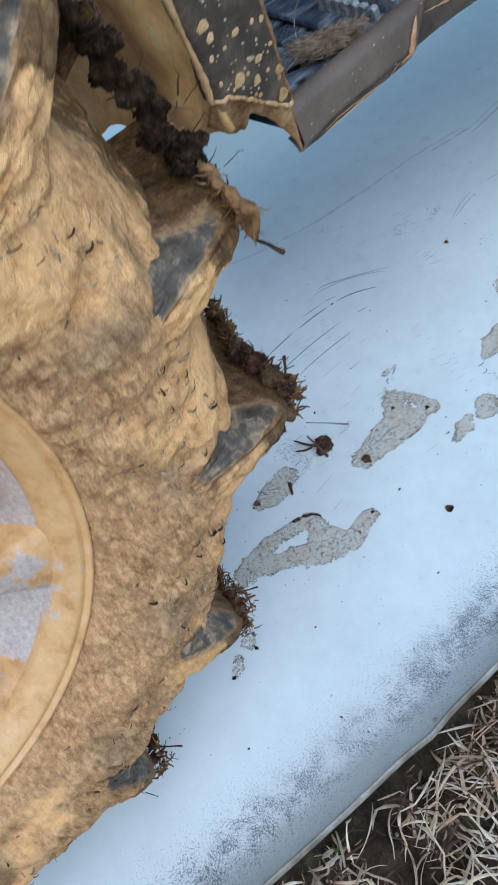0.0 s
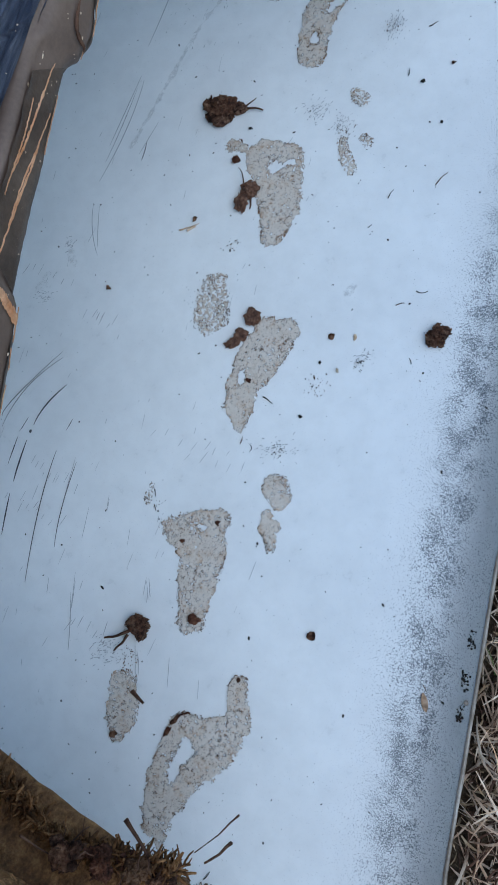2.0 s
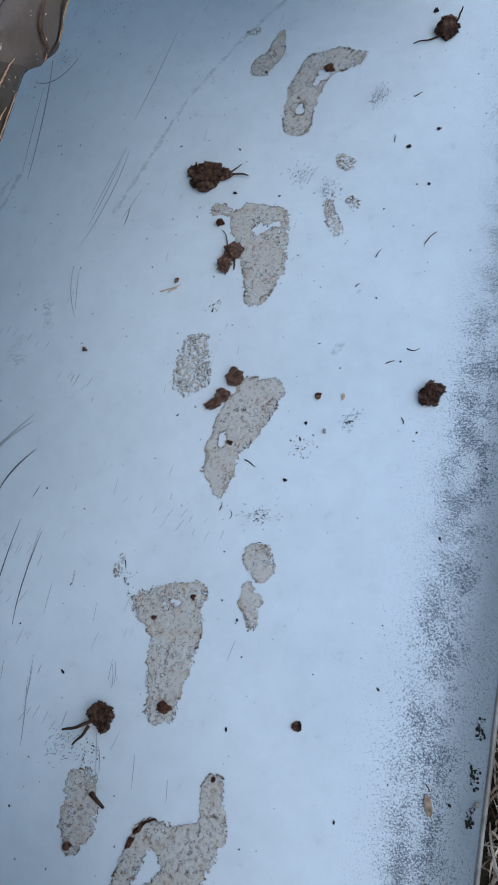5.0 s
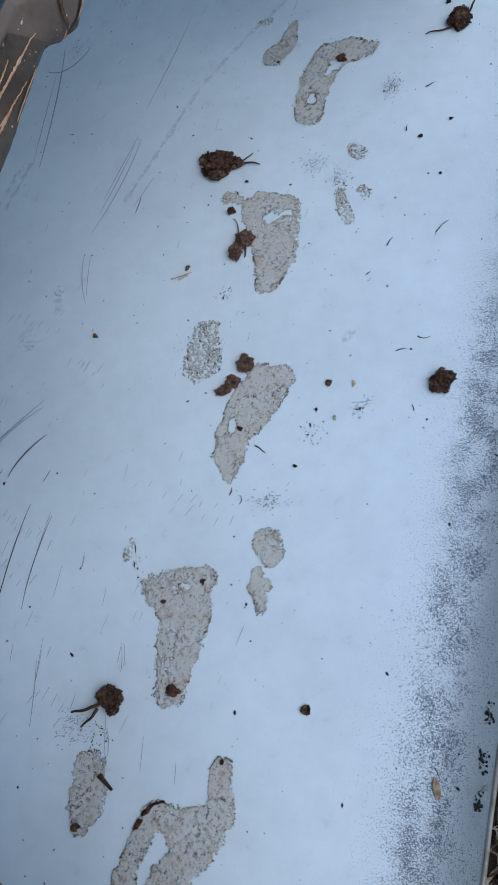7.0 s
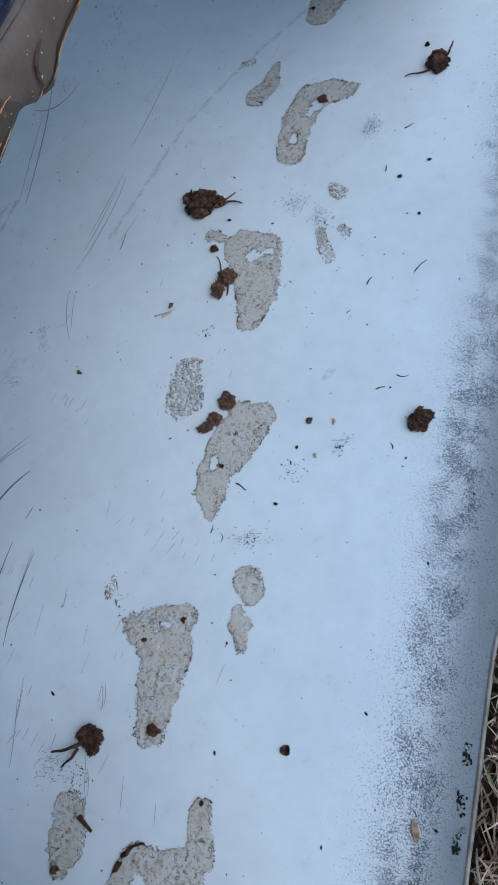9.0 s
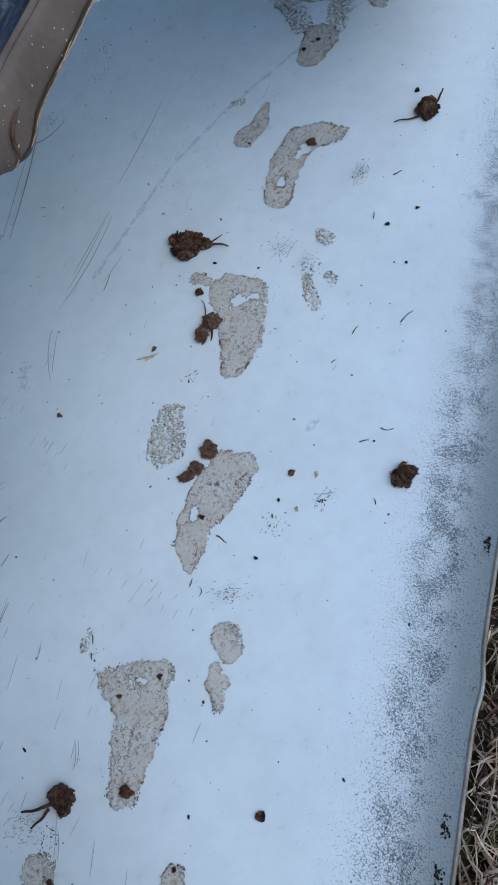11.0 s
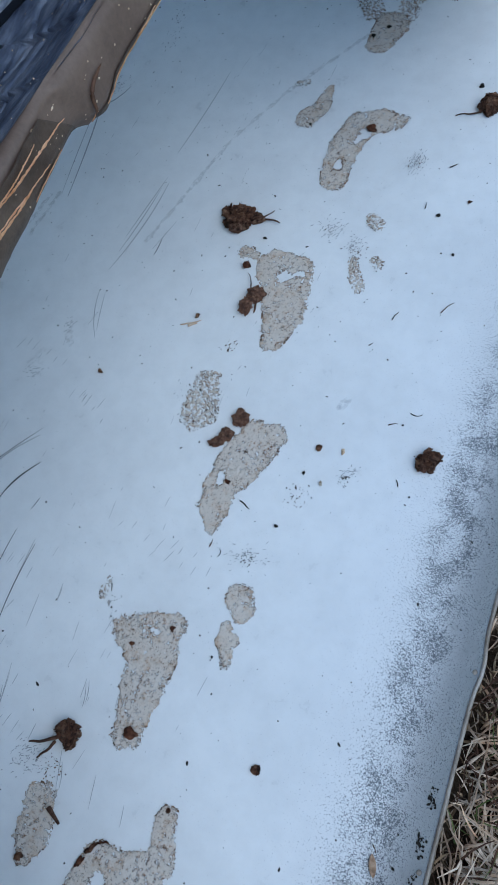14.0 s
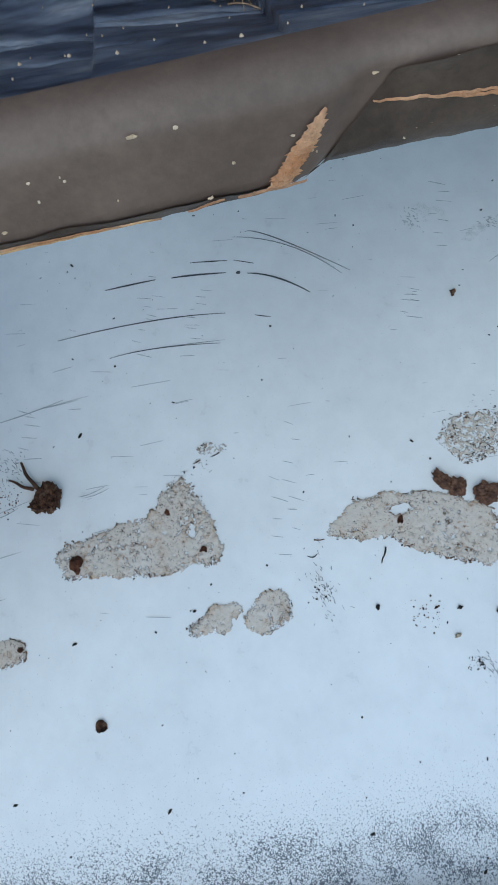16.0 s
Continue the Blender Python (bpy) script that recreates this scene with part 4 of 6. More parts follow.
    # knurled pads, staggered like the edge of the well
    for k in range(-5, 4):
        for j in range(5):
            ya = 0.039 + 0.041 * k + 0.0025
            yb = ya + 0.0365
            xo = well_edge(ya) - 0.0114 - 0.034 * j
            if yb > 0.17 or any(open_at(xo + 0.30 * (v * 0.0365) - 0.027 * u, ya + 0.0365 * v) for u in (0.1, 0.5, 0.9) for v in (0.1, 0.5, 0.9)):
                continue
            if -0.06 < (ya + yb) / 2 < 0.01 and j < 3:
                continue
            top = []
            for v in range(33):
                row = []
                for u in range(25):
                    fu, fv = u / 24, v / 32
                    x, y = xo + 0.30 * fv * 0.0365 - 0.027 * fu, ya + 0.0365 * fv
                    rim = min(u, 24 - u, v, 32 - v)
                    z = TRAY_Z + 0.0024 - 0.0015 * fu
                    if rim > 1:
                        worn = min(1.0, max(0.15, 0.7 + 1.2 * noise.noise(Vector((x * 45, y * 45, 1)))))
                        z += 0.0019 * worn * math.sin(math.pi * (u + v) / 4) * math.sin(math.pi * (u - v) / 4)
                    elif rim == 0:
                        z -= 0.0010
                    row.append((x, y, z))
                top.append(row)
            lo = [[(p[0], p[1], TRAY_Z - 0.005) for p in top[0]]]
            hi = [[(p[0], p[1], TRAY_Z - 0.005) for p in top[-1]]]
            full = [[(r[0][0], r[0][1], TRAY_Z - 0.005)] + r + [(r[-1][0], r[-1][1], TRAY_Z - 0.005)] for r in lo + top + hi]
            part("tread_pad", grid_mesh("tread_pad", full, M_TRAY if ya > -0.05 else M_PLASTIC), tray, "knurled plastic pad filmed with dust")
    # pale grit lying on the apron and the pads
    r = random.Random(77)
    geos = []
    for _ in range(150):
        y, t = r.uniform(-0.17, 0.19), r.random()
        x = lip_x(y) - crest(y) - 0.002 + (well_edge(y) - lip_x(y) + crest(y)) * t
        z = TRAY_Z + 0.0045 + (lip_top(y) - 0.005 - TRAY_Z) * max(0.0, 1 - t * 1.25) ** 1.1 + ends(y)
        g = r.choice([0.0002, 0.00025, 0.0003, 0.0005])
        n = r.choice([4, 5, 6])
        ring_pts = [(x + g * r.uniform(0.7, 1.3) * math.cos(6.283 * k / n), y + g * r.uniform(0.7, 1.3) * math.sin(6.283 * k / n), z - 0.0004) for k in range(n)]
        geos.append((ring_pts + [(x, y, z + 0.0002)], [(k, (k + 1) % n, n) for k in range(n)]))
    v, f = merge(geos)
    tagged(part("grit", mesh_from("grit", v, f, M_FLECK, False), tray, "pale grit scattered over the tray"), kind="stuff")
    return lip, tray


lip, tray = build_footwell()


def build_guard():
    """Rear wall of the footwell: a mud-splashed flange that flares outwards, and the tan-caked guard behind it."""
    def flare(z):
        return -0.021 + 0.30 * max(0.0, z - 0.31)

    def back(z):
        return -0.187 - 0.22 * max(0.0, z - 0.312) - 0.15 * max(0.0, 0.312 - z)

    def foot(u):
        """Lower edge of the flange from its rear (u = 0) to its front corner (u = 1)."""
        return 0.358 - 0.036 * smooth(u / 1.1) + 0.0012 * noise.noise(Vector((u * 9, 0, 4)))

    def place(u, z, out=0.0):
        """A point of the flange's face; its rim is rolled back at both sides."""
        y1 = back(z)
        y0 = y1 - 0.047
        roll = 0.004 * max(0.0, abs(u - 0.5) * 2 - 0.86) / 0.14
        dip = -0.0022 * math.sin(math.pi * u)
        w = 0.0012 * noise.noise(Vector((z * 30, u * 3, 0)))
        return Vector((flare(z) + dip - roll + out, y0 + (y1 - y0) * u + w, z))

    us = [i / 16 for i in range(17)]
    rows = []
    for i in range(40):
        t = i / 39
        row = [place(u, foot(u) + (0.66 - foot(u)) * t) for u in us]
        rows.append([row[0] + Vector((-0.018, 0.002, 0))] + row + [row[-1] + Vector((-0.03, 0.002, 0))])
    flange = part("rear_flange", grid_mesh("rear_flange", rows, M_FLANGE), atv, "dark flange splashed with tan mud drops")

    def bead(path, thick, seed, material, label):
        fine = [path[i].lerp(path[i + 1], t / 6) for i in range(len(path) - 1) for t in range(6)]
        fine = [p + Vector((0, 0.0012 * noise.noise(Vector((i * 0.21, seed, 8))), 0.0012 * noise.noise(Vector((i * 0.17, seed, 5))))) for i, p in enumerate(fine)]
        v, f = tube_geo(fine, [max(0.0006, thick * (1 + 0.5 * noise.noise(Vector((i * 0.05, seed, 0))) + 0.12 * noise.noise(Vector((i * 0.4, seed, 3))))) for i in range(len(fine))], 9)
        part("mud_edge", mesh_from("mud_edge", v, f, material), flange, label)

    bead([Vector(r[1]) for r in rows[:34]], 0.0017, 1, M_TAN, "pale mud bead along the flange edge")
    bead([Vector(r[-2]) for r in rows[:34]], 0.0016, 7, M_CLAYMAT, "fibrous brown mud along the flange edge")
    bead([place(u, foot(u)) for u in us], 0.0013, 3, M_TAN, "pale mud bead along the flange foot")
    # the turned-under flap below the flange: two tongues with a notch between them
    hang = [(0.0, 0.017), (0.18, 0.024), (0.36, 0.021), (0.52, 0.009), (0.62, 0.009), (0.80, 0.016), (0.93, 0.027), (1.0, 0.033)]
    flap = []
    for i in range(41):
        u = i / 40
        j = next(m for m in range(len(hang) - 1) if hang[m + 1][0] >= u)
        t = (u - hang[j][0]) / (hang[j + 1][0] - hang[j][0])
        drop = hang[j][1] + (hang[j + 1][1] - hang[j][1]) * smooth(t) + 0.0012 * noise.noise(Vector((u * 14, 2, 1)))
        flap.append([place(u, foot(u)) + Vector((-0.001 - (0.001 + 0.013 * (1 - u)) * k / 8, 0.0006 * noise.noise(Vector((u * 20, k, 0))), -drop * k / 8)) for k in range(9)])
    ob = part("flap", grid_mesh("flap", flap, M_CLAYMAT), flange, "tan muddy turned-under edge below the flange")
    ob.modifiers.new("thickness", "SOLIDIFY").thickness = 0.003
    rows = []
    for k in range(52):
        s = 0.006 * k
        low = 0.336 - 0.115 * min(s, 0.16) - 0.05 * min(s, 0.04) + 0.0045 * math.sin(s * 120 + 0.6) * min(1.0, s / 0.03)
        col = []
        for i in range(34):
            t = i / 33
            z = low + (0.66 - low) * t
            x = flare(max(z, 0.345)) - 0.004 - s
            y = back(max(z, 0.335)) - 0.046 - 0.006 * math.sin(s * 55) * (1 - t) - 0.1 * s + 0.004 * fbm(x, z, 0, 30)
            # pressed vertical grooves near the foot
            y += 0.0035 * smooth((math.sin(s * 150) - 0.55) / 0.3) * smooth(1 - t * 3)
            col.append((x, y, z))
        rows.append(col)
    guard = part("mud_guard", grid_mesh("mud_guard", rows, M_GUARD), atv, "tan dried-mud coated inner mudguard")
    sol = guard.modifiers.new("thickness", "SOLIDIFY")
    sol.thickness = 0.004
    r = random.Random(4)
    for _ in range(210):
        z = 0.33 + 0.30 * r.random() ** 1.6
        s = r.choice([0.0004, 0.0005, 0.0006, 0.0007, 0.0009, 0.0012, 0.0014, 0.0022, 0.0034])
        u = min(0.94, max(0.05, r.uniform(0.08, 0.92)))
        if z < foot(u) + 0.003:
            continue
        me = lump("mud_splash", (0.0006, s, s * r.uniform(0.8, 1.4)), M_FLECK if s < 0.001 else M_TAN, r.random(), 0.3, 3 if s > 0.001 else 2)
        me.transform(Matrix.Translation(place(u, z, 0.0004)) @ Matrix(((1, 0, 0.30, 0), (0, 1, 0, 0), (0, 0, 1, 0), (0, 0, 0, 1))))
        part("mud_splash", me, flange, "pale tan splash of dried mud")
    return flange, guard


build_guard()

# front wall; body hulls and fenders over the wheels, added unseen to block sky
part("front_wall", grid_mesh("front_wall", [[(lip_x(0.2) - 0.012 - 0.012 * k, 0.19 + 0.09 * t ** 0.8, 0.285 + 0.36 * t) for t in [i / 14 for i in range(15)]] for k in range(25)], M_PLASTIC), atv, "dark plastic front wall of the footwell").modifiers.new("thickness", "SOLIDIFY").thickness = 0.005


def hull(name, stations, label):
    """A rounded body panel skinned over stations of (y, inner x, outer x, low z, high z)."""
    rows = []
    for y, xi, xo, z0, z1 in stations:
        cx, cz, hx, hz = (xi + xo) / 2, (z0 + z1) / 2, abs(xo - xi) / 2, (z1 - z0) / 2
        ring_pts = []
        for i in range(28):
            w = 2 * math.pi * i / 28
            c, d = math.cos(w), math.sin(w)
            ring_pts.append((cx + hx * math.copysign(abs(c) ** 0.45, c), y, cz + hz * math.copysign(abs(d) ** 0.45, d)))
        rows.append(ring_pts)
    ends = [[((p[0] + q[0]) / 2, p[1], (p[2] + q[2]) / 2) for p, q in zip(r, r[14:] + r[:14])] for r in (rows[0], rows[-1])]
    return part(name, grid_mesh(name, [ends[0]] + rows + [ends[1]], M_FLANGE, True), atv, label)


# assumed bodywork out of view: shades the sheet's left, its brown bounces warm
hull("unseen_fairing", [(-0.05, -0.46, -0.20, 0.62, 0.90), (0.05, -0.46, -0.10, 0.57, 1.02), (0.25, -0.46, -0.03, 0.57, 1.08), (0.45, -0.46, 0.02, 0.60, 1.04), (0.60, -0.46, 0.0, 0.66, 0.92)], "unseen brown front bodywork, added to shade the sheet")
hull("unseen_body_side", [(-0.80, -0.78, -0.36, 0.48, 0.82), (-0.62, -0.80, -0.31, 0.34, 0.98), (-0.3, -0.80, -0.295, 0.22, 1.05), (0.0, -0.80, -0.29, 0.22, 1.08), (0.3, -0.80, -0.29, 0.22, 1.10), (0.62, -0.80, -0.31, 0.30, 0.98), (0.85, -0.76, -0.38, 0.42, 0.74)], "unseen brown body panel beside the footwell, added to shade the sheet")


def fender(name, y_mid, reach, x_out):
    """An arched plastic fender over a wheel, assumed and out of view, that blocks sky."""
    rows = []
    for i in range(25):
        a = math.pi * (0.12 + 0.76 * i / 24)
        y, z = y_mid + reach * math.cos(a), 0.36 + (reach + 0.02) * math.sin(a)
        rows.append([(-0.31 + (x_out + 0.31) * k / 10, y, z - 0.035 * (k / 10) ** 4) for k in range(11)])
    ob = part(name, grid_mesh(name, rows, M_PLASTIC), atv, "unseen black plastic fender over the muddy wheel, added to block sky")
    ob.modifiers.new("thickness", "SOLIDIFY").thickness = 0.005


fender("unseen_rear_fender", -0.66, 0.46, -0.29)
fender("unseen_front_fender", 0.62, 0.42, 0.15)

# fittings in the footwell
def build_peg():
    """Steel foot peg: a plate with toothed rails lying across the tray."""
    peg = part("foot_peg", boxed("foot_peg", (0.125, 0.070, 0.005), (-0.142, -0.028, 0.284), M_TRAY, 0.002, 2, (0, 0, -7)), atv, "scuffed steel toothed foot peg")
    for ax, ay, bx, by in ((-0.172, 0.001, -0.083, -0.0115), (-0.162, -0.029, -0.077, -0.0395), (-0.150, -0.0435, -0.083, -0.053)):
        n = 13
        rows = []
        for i in range(n * 2 + 1):
            t = i / (n * 2)
            x, y = ax + (bx - ax) * t, ay + (by - ay) * t
            top = 0.297 + (0.0016 if i % 4 < 2 else 0.0) + 0.0006 * noise.noise(Vector((i * 1.7, ay * 90, 0)))
            w = (0.0030 if i % 4 < 2 else 0.0023) + 0.0003 * noise.noise(Vector((i * 1.1, ay * 50, 4)))
            rows.append([(x, y - w, 0.284), (x, y - w, top - 0.001), (x, y - w * 0.5, top), (x, y + w * 0.5, top), (x, y + w, top - 0.001), (x, y + w, 0.284)])
        rows = [[(rows[0][0][0], (rows[0][0][1] + rows[0][-1][1]) / 2, 0.285)] * 6] + rows + [[(rows[-1][0][0], (rows[-1][0][1] + rows[-1][-1][1]) / 2, 0.285)] * 6]
        part("rail", grid_mesh("rail", rows, M_STEEL, False, False), peg, "worn toothed steel rail")
    bm = bmesh.new()
    bmesh.ops.create_uvsphere(bm, u_segments=20, v_segments=10, radius=0.0085)
    bmesh.ops.scale(bm, vec=(0.85, 1.0, 0.45), verts=bm.verts)
    bmesh.ops.translate(bm, vec=(-0.128, -0.0205, 0.2885), verts=bm.verts)
    part("bolt_head", from_bm("bolt_head", bm, M_CHROME), peg, "shiny domed bolt head")
    me = crumble("rust_crust", (0.006, 0.005, 0.002), M_RUST, 5, 30)
    me.transform(Matrix.Translation((-0.106, -0.026, 0.2866)))
    part("rust_crust", me, peg, "patch of rusty crust")
    return peg


M_CHROME = mottled("bright_zinc", [(0.3, (0.75, 0.76, 0.78)), (0.7, (0.88, 0.88, 0.9))], 60, 500, 0.16, 0.1, 0.0002, 0.5, 0.9, 0.1)
build_peg()

# scrapes of orange clay and pale scuffs on the lip
def lip_point(y, h, out=0.0012):
    b, t = lip_low(y), lip_top(y)
    lean = -0.0045 * max(0, 0.22 - h) / 0.22 - 0.004 * h
    w = 0.0008 * noise.noise(Vector((y * 22, 0, 1)))
    return Vector((lip_x(y) + w + lean - 0.0032 * in_recess(y, h) + out, y, b + (t - b) * h))


def smear_on_lip(y0, h0, y1, h1, wide, seed, material=M_ORANGE, label="bright orange clay scraped along the lip"):
    """A ragged scrape of clay, from one height of the lip to another."""
    r = random.Random(seed)
    n = 44
    rows = []
    for i in range(n + 1):
        t = i / n
        y, h = y0 + (y1 - y0) * t, h0 + (h1 - h0) * t + r.uniform(-0.008, 0.008) + 0.02 * math.sin(5 * t + seed)
        w = wide * (0.06 + math.sin(math.pi * t) ** 0.7 * (0.25 + 0.5 * abs(noise.noise(Vector((t * 9, seed * 3.7, 0)))) + 0.22 * abs(r.gauss(0.0, 1.0))) + (0.5 if wide > 0.002 else 0.0) * (1 - t)) / 0.033
        across = abs(h1 - h0) * 0.033 > abs(y1 - y0)
        if across:
            rows.append([lip_point(y - w * 0.033, h, 0.0009), lip_point(y, h, 0.0017), lip_point(y + w * 0.033, h, 0.0009)])
        else:
            rows.append([lip_point(y, h - w, 0.0009), lip_point(y, h, 0.0014), lip_point(y, h + w, 0.0009)])
    part("clay_scrape", grid_mesh("clay_scrape", rows, material), lip, label)


for row in ((-0.093, 0.14, -0.082, 0.80, 0.0032, 1), (-0.101, 0.12, -0.086, 0.15, 0.0026, 7), (-0.072, 0.62, -0.012, 0.34, 0.0011, 2), (-0.060, 0.58, 0.0, 0.30, 0.0007, 12), (-0.040, 0.76, 0.022, 0.42, 0.0012, 3), (-0.018, 0.20, 0.012, 0.12, 0.0012, 4), (-0.046, 0.74, 0.0, 0.70, 0.0006, 14),
            (-0.172, 0.14, -0.130, 0.10, 0.0010, 5), (-0.145, 0.10, -0.118, 0.06, 0.0009, 6), (-0.112, 0.06, -0.104, 0.20, 0.0014, 16), (0.048, 0.10, 0.066, 0.12, 0.0008, 8), (0.085, 0.16, 0.104, 0.18, 0.0009, 9), (0.035, 0.05, 0.040, 0.12, 0.0014, 10)):
    smear_on_lip(*row)
for row in ((0.058, 0.04, 0.100, 0.10, 0.0010, 31), (0.096, 0.05, 0.132, 0.07, 0.0014, 32), (0.128, 0.06, 0.166, 0.05, 0.0016, 33), (0.160, 0.04, 0.205, 0.05, 0.0018, 34), (-0.170, 0.04, -0.120, 0.05, 0.0010, 35)):
    smear_on_lip(*row, M_TAN, "pale tan crust along the lip's foot")
r = random.Random(21)
for _ in range(90):
    y, h = r.uniform(-0.19, 0.15), r.uniform(0.1, 0.9)
    s = r.choice([0.0002, 0.0002, 0.0003, 0.0004, 0.0005])
    me = lump("mud_fleck", (0.0003, s * r.choice([1, 1, 2.2]), s), M_FLECK, r.random(), 0.4, 2)
    me.transform(Matrix.Translation(lip_point(y, h, 0.0004)))
    part("mud_fleck", me, lip, "pale mud fleck")
for y, h, s, m in ((0.122, 0.62, 0.0030, M_FLECK), (0.222, 0.04, 0.0055, M_ORANGE), (0.213, 0.04, 0.0045, M_RUST), (0.203, 0.04, 0.003, M_ORANGE), (0.192, 0.03, 0.0022, M_RUST), (0.152, 0.05, 0.0018, M_FLECK), (0.137, 0.05, 0.0014, M_FLECK)):
    me = lump("clay_lump", (0.0018 if h > 0.3 else 0.004, s * 1.2, s), m, y, 0.5, 3)
    me.transform(Matrix.Translation(lip_point(y, h, 0.0) - Vector((0, 0, s * 0.5))))
    part("clay_lump", me, lip, "clay lump stuck to the lip")
# curled dark fibre on the lip
v, f = tube_geo([lip_point(0.037 + 0.002 * t + 0.015 * t ** 2.5, 0.12 + 0.48 * math.sin(1.62 * t), 0.0018) for t in [i / 14 for i in range(15)]], [0.0002 + 0.0008 * math.sin(math.pi * i / 14) ** 0.6 for i in range(15)], 6)
part("fibre", mesh_from("fibre", v, f, M_STALK), lip, "curled dark root stuck on the lip")


def stalk(r, at, heading, lift, length, radius, bend=0.4, n=6):
    """Points and radii of a bent stem."""
    p = Vector(at)
    pts, h, e = [], heading, lift
    for i in range(n + 1):
        pts.append(p.copy())
        p = p + Vector((math.cos(h) * math.cos(e), math.sin(h) * math.cos(e), math.sin(e))) * (length / n)
        h += r.uniform(-bend, bend) * 0.6
        e += r.uniform(-bend, bend) * 0.4
    return pts, [radius * (1 - 0.5 * i / n) for i in range(n + 1)]


M_HAY = mottled("weathered_hay", [(0.3, (0.16, 0.095, 0.058)), (0.5, (0.44, 0.30, 0.20)), (0.7, (0.70, 0.53, 0.39))], 160, 500, 0.85, 0.3, 0.001, 0.2)


def build_hay():
    """Matted tuft of hay lying in the tray."""
    r = random.Random(8)
    geos = []
    along, across = Vector((0.56, 0.83, 0)), Vector((-0.83, 0.56, 0))
    for _ in range(1500):
        u, w = r.uniform(-0.024, 0.017), r.gauss(0, 0.0046)
        at = Vector((-0.095, -0.086, TRAY_Z + 0.012 + max(0.0, 0.010 - abs(w) * 0.6) * r.random())) + along * u * (1 - 0.3 * abs(w) / 0.01) + across * w
        heading = math.radians(56) + r.gauss(0, 0.33) + r.choice([0, math.pi])
        geos.append(tube_geo(*stalk(r, at, heading, r.gauss(0, 0.2), r.uniform(0.006, 0.015), r.uniform(0.00015, 0.0004), 0.6), 4))
    for a, h, ln in (((-0.110, -0.104), 2.4, 0.05), ((-0.078, -0.068), 0.9, 0.02), ((-0.105, -0.104), -1.8, 0.03), ((-0.11, -0.108), -2.3, 0.03), ((-0.112, -0.080), 2.0, 0.05)):
        geos.append(tube_geo(*stalk(r, (a[0], a[1], TRAY_Z + 0.016), h, 0.05, ln, 0.0004, 0.9, 9), 4))
    v, f = merge(geos)
    thing("hay_tuft", mesh_from("hay_tuft", v, f, M_HAY), "matted tuft of dry hay lying in the foot tray", "hay", kind="stuff")


build_hay()


def build_wheel_straw(name, centre, x_span, ang_span, radius, count, seed, label):
    """Stems and fibres stuck in the mud of a tyre's tread."""
    r = random.Random(seed)
    geos = []
    for _ in range(count):
        a = math.radians(r.uniform(*ang_span))
        x = r.uniform(*x_span)
        rr = radius + r.uniform(-0.012, 0.010)
        at = Vector((centre[0] + x, centre[1] + rr * math.cos(a), centre[2] + rr * math.sin(a)))
        d = Vector((r.gauss(0.2, 0.5), math.cos(a) + r.gauss(0, 0.7), math.sin(a) + r.gauss(0, 0.7))).normalized()
        ln = r.choice([0.005, 0.007, 0.010, 0.015])
        rad = r.choice([0.0002, 0.0003, 0.0004, 0.0006])
        b = at + d * ln * 0.5 + Vector((r.gauss(0, 0.002), r.gauss(0, 0.002), r.gauss(0, 0.002)))
        geos.append(tube_geo([at - d * 0.004, b, at + d * ln], [rad, rad, rad * 0.6], 4))
    v, f = merge(geos)
    return part(name, mesh_from(name, v, f, M_STALK), rear_tyre if centre is REAR else front_tyre, label)


tagged(build_wheel_straw("stem_scatter", FRONT, (-0.07, 0.05), (186, 214), 0.312, 130, 6, "dark stems and fibres stuck in the tread mud"), kind="stuff")


def lug_fibres(count, seed):
    """Short bent fibres bristling from the mud on the lugs' edges."""
    r = random.Random(seed)
    geos = []
    for _ in range(count):
        ang = r.choice([6, -18.5, -18.5, -20, -51, -53, -76, -78.5, 14, 22, 30])
        a = math.radians(ang + r.gauss(0, 1.2))
        x, rr = r.uniform(0.055, 0.107), r.uniform(0.288, 0.298)
        at = Vector((REAR[0] + x, REAR[1] + rr * math.cos(a), REAR[2] + rr * math.sin(a)))
        d = Vector((r.gauss(0.3, 0.6), math.cos(a) + r.gauss(0, 0.8), math.sin(a) + r.gauss(0, 0.8))).normalized()
        ln, rad = r.uniform(0.004, 0.011), r.choice([0.0002, 0.0003, 0.0004])
        b = at + d * ln * 0.5 + Vector((r.gauss(0, 0.0015), r.gauss(0, 0.0015), r.gauss(0, 0.0015)))
        geos.append(tube_geo([at - d * 0.003, at + (b - at) * 0.5, b, at + d * ln], [rad, rad, rad, rad * 0.6], 4))
    v, f = merge(geos)
    return part("stem_scatter", mesh_from("stem_scatter", v, f, M_STALK), rear_tyre, "dark stems and fibres stuck in the lug mud")


tagged(lug_fibres(150, 5), kind="stuff")
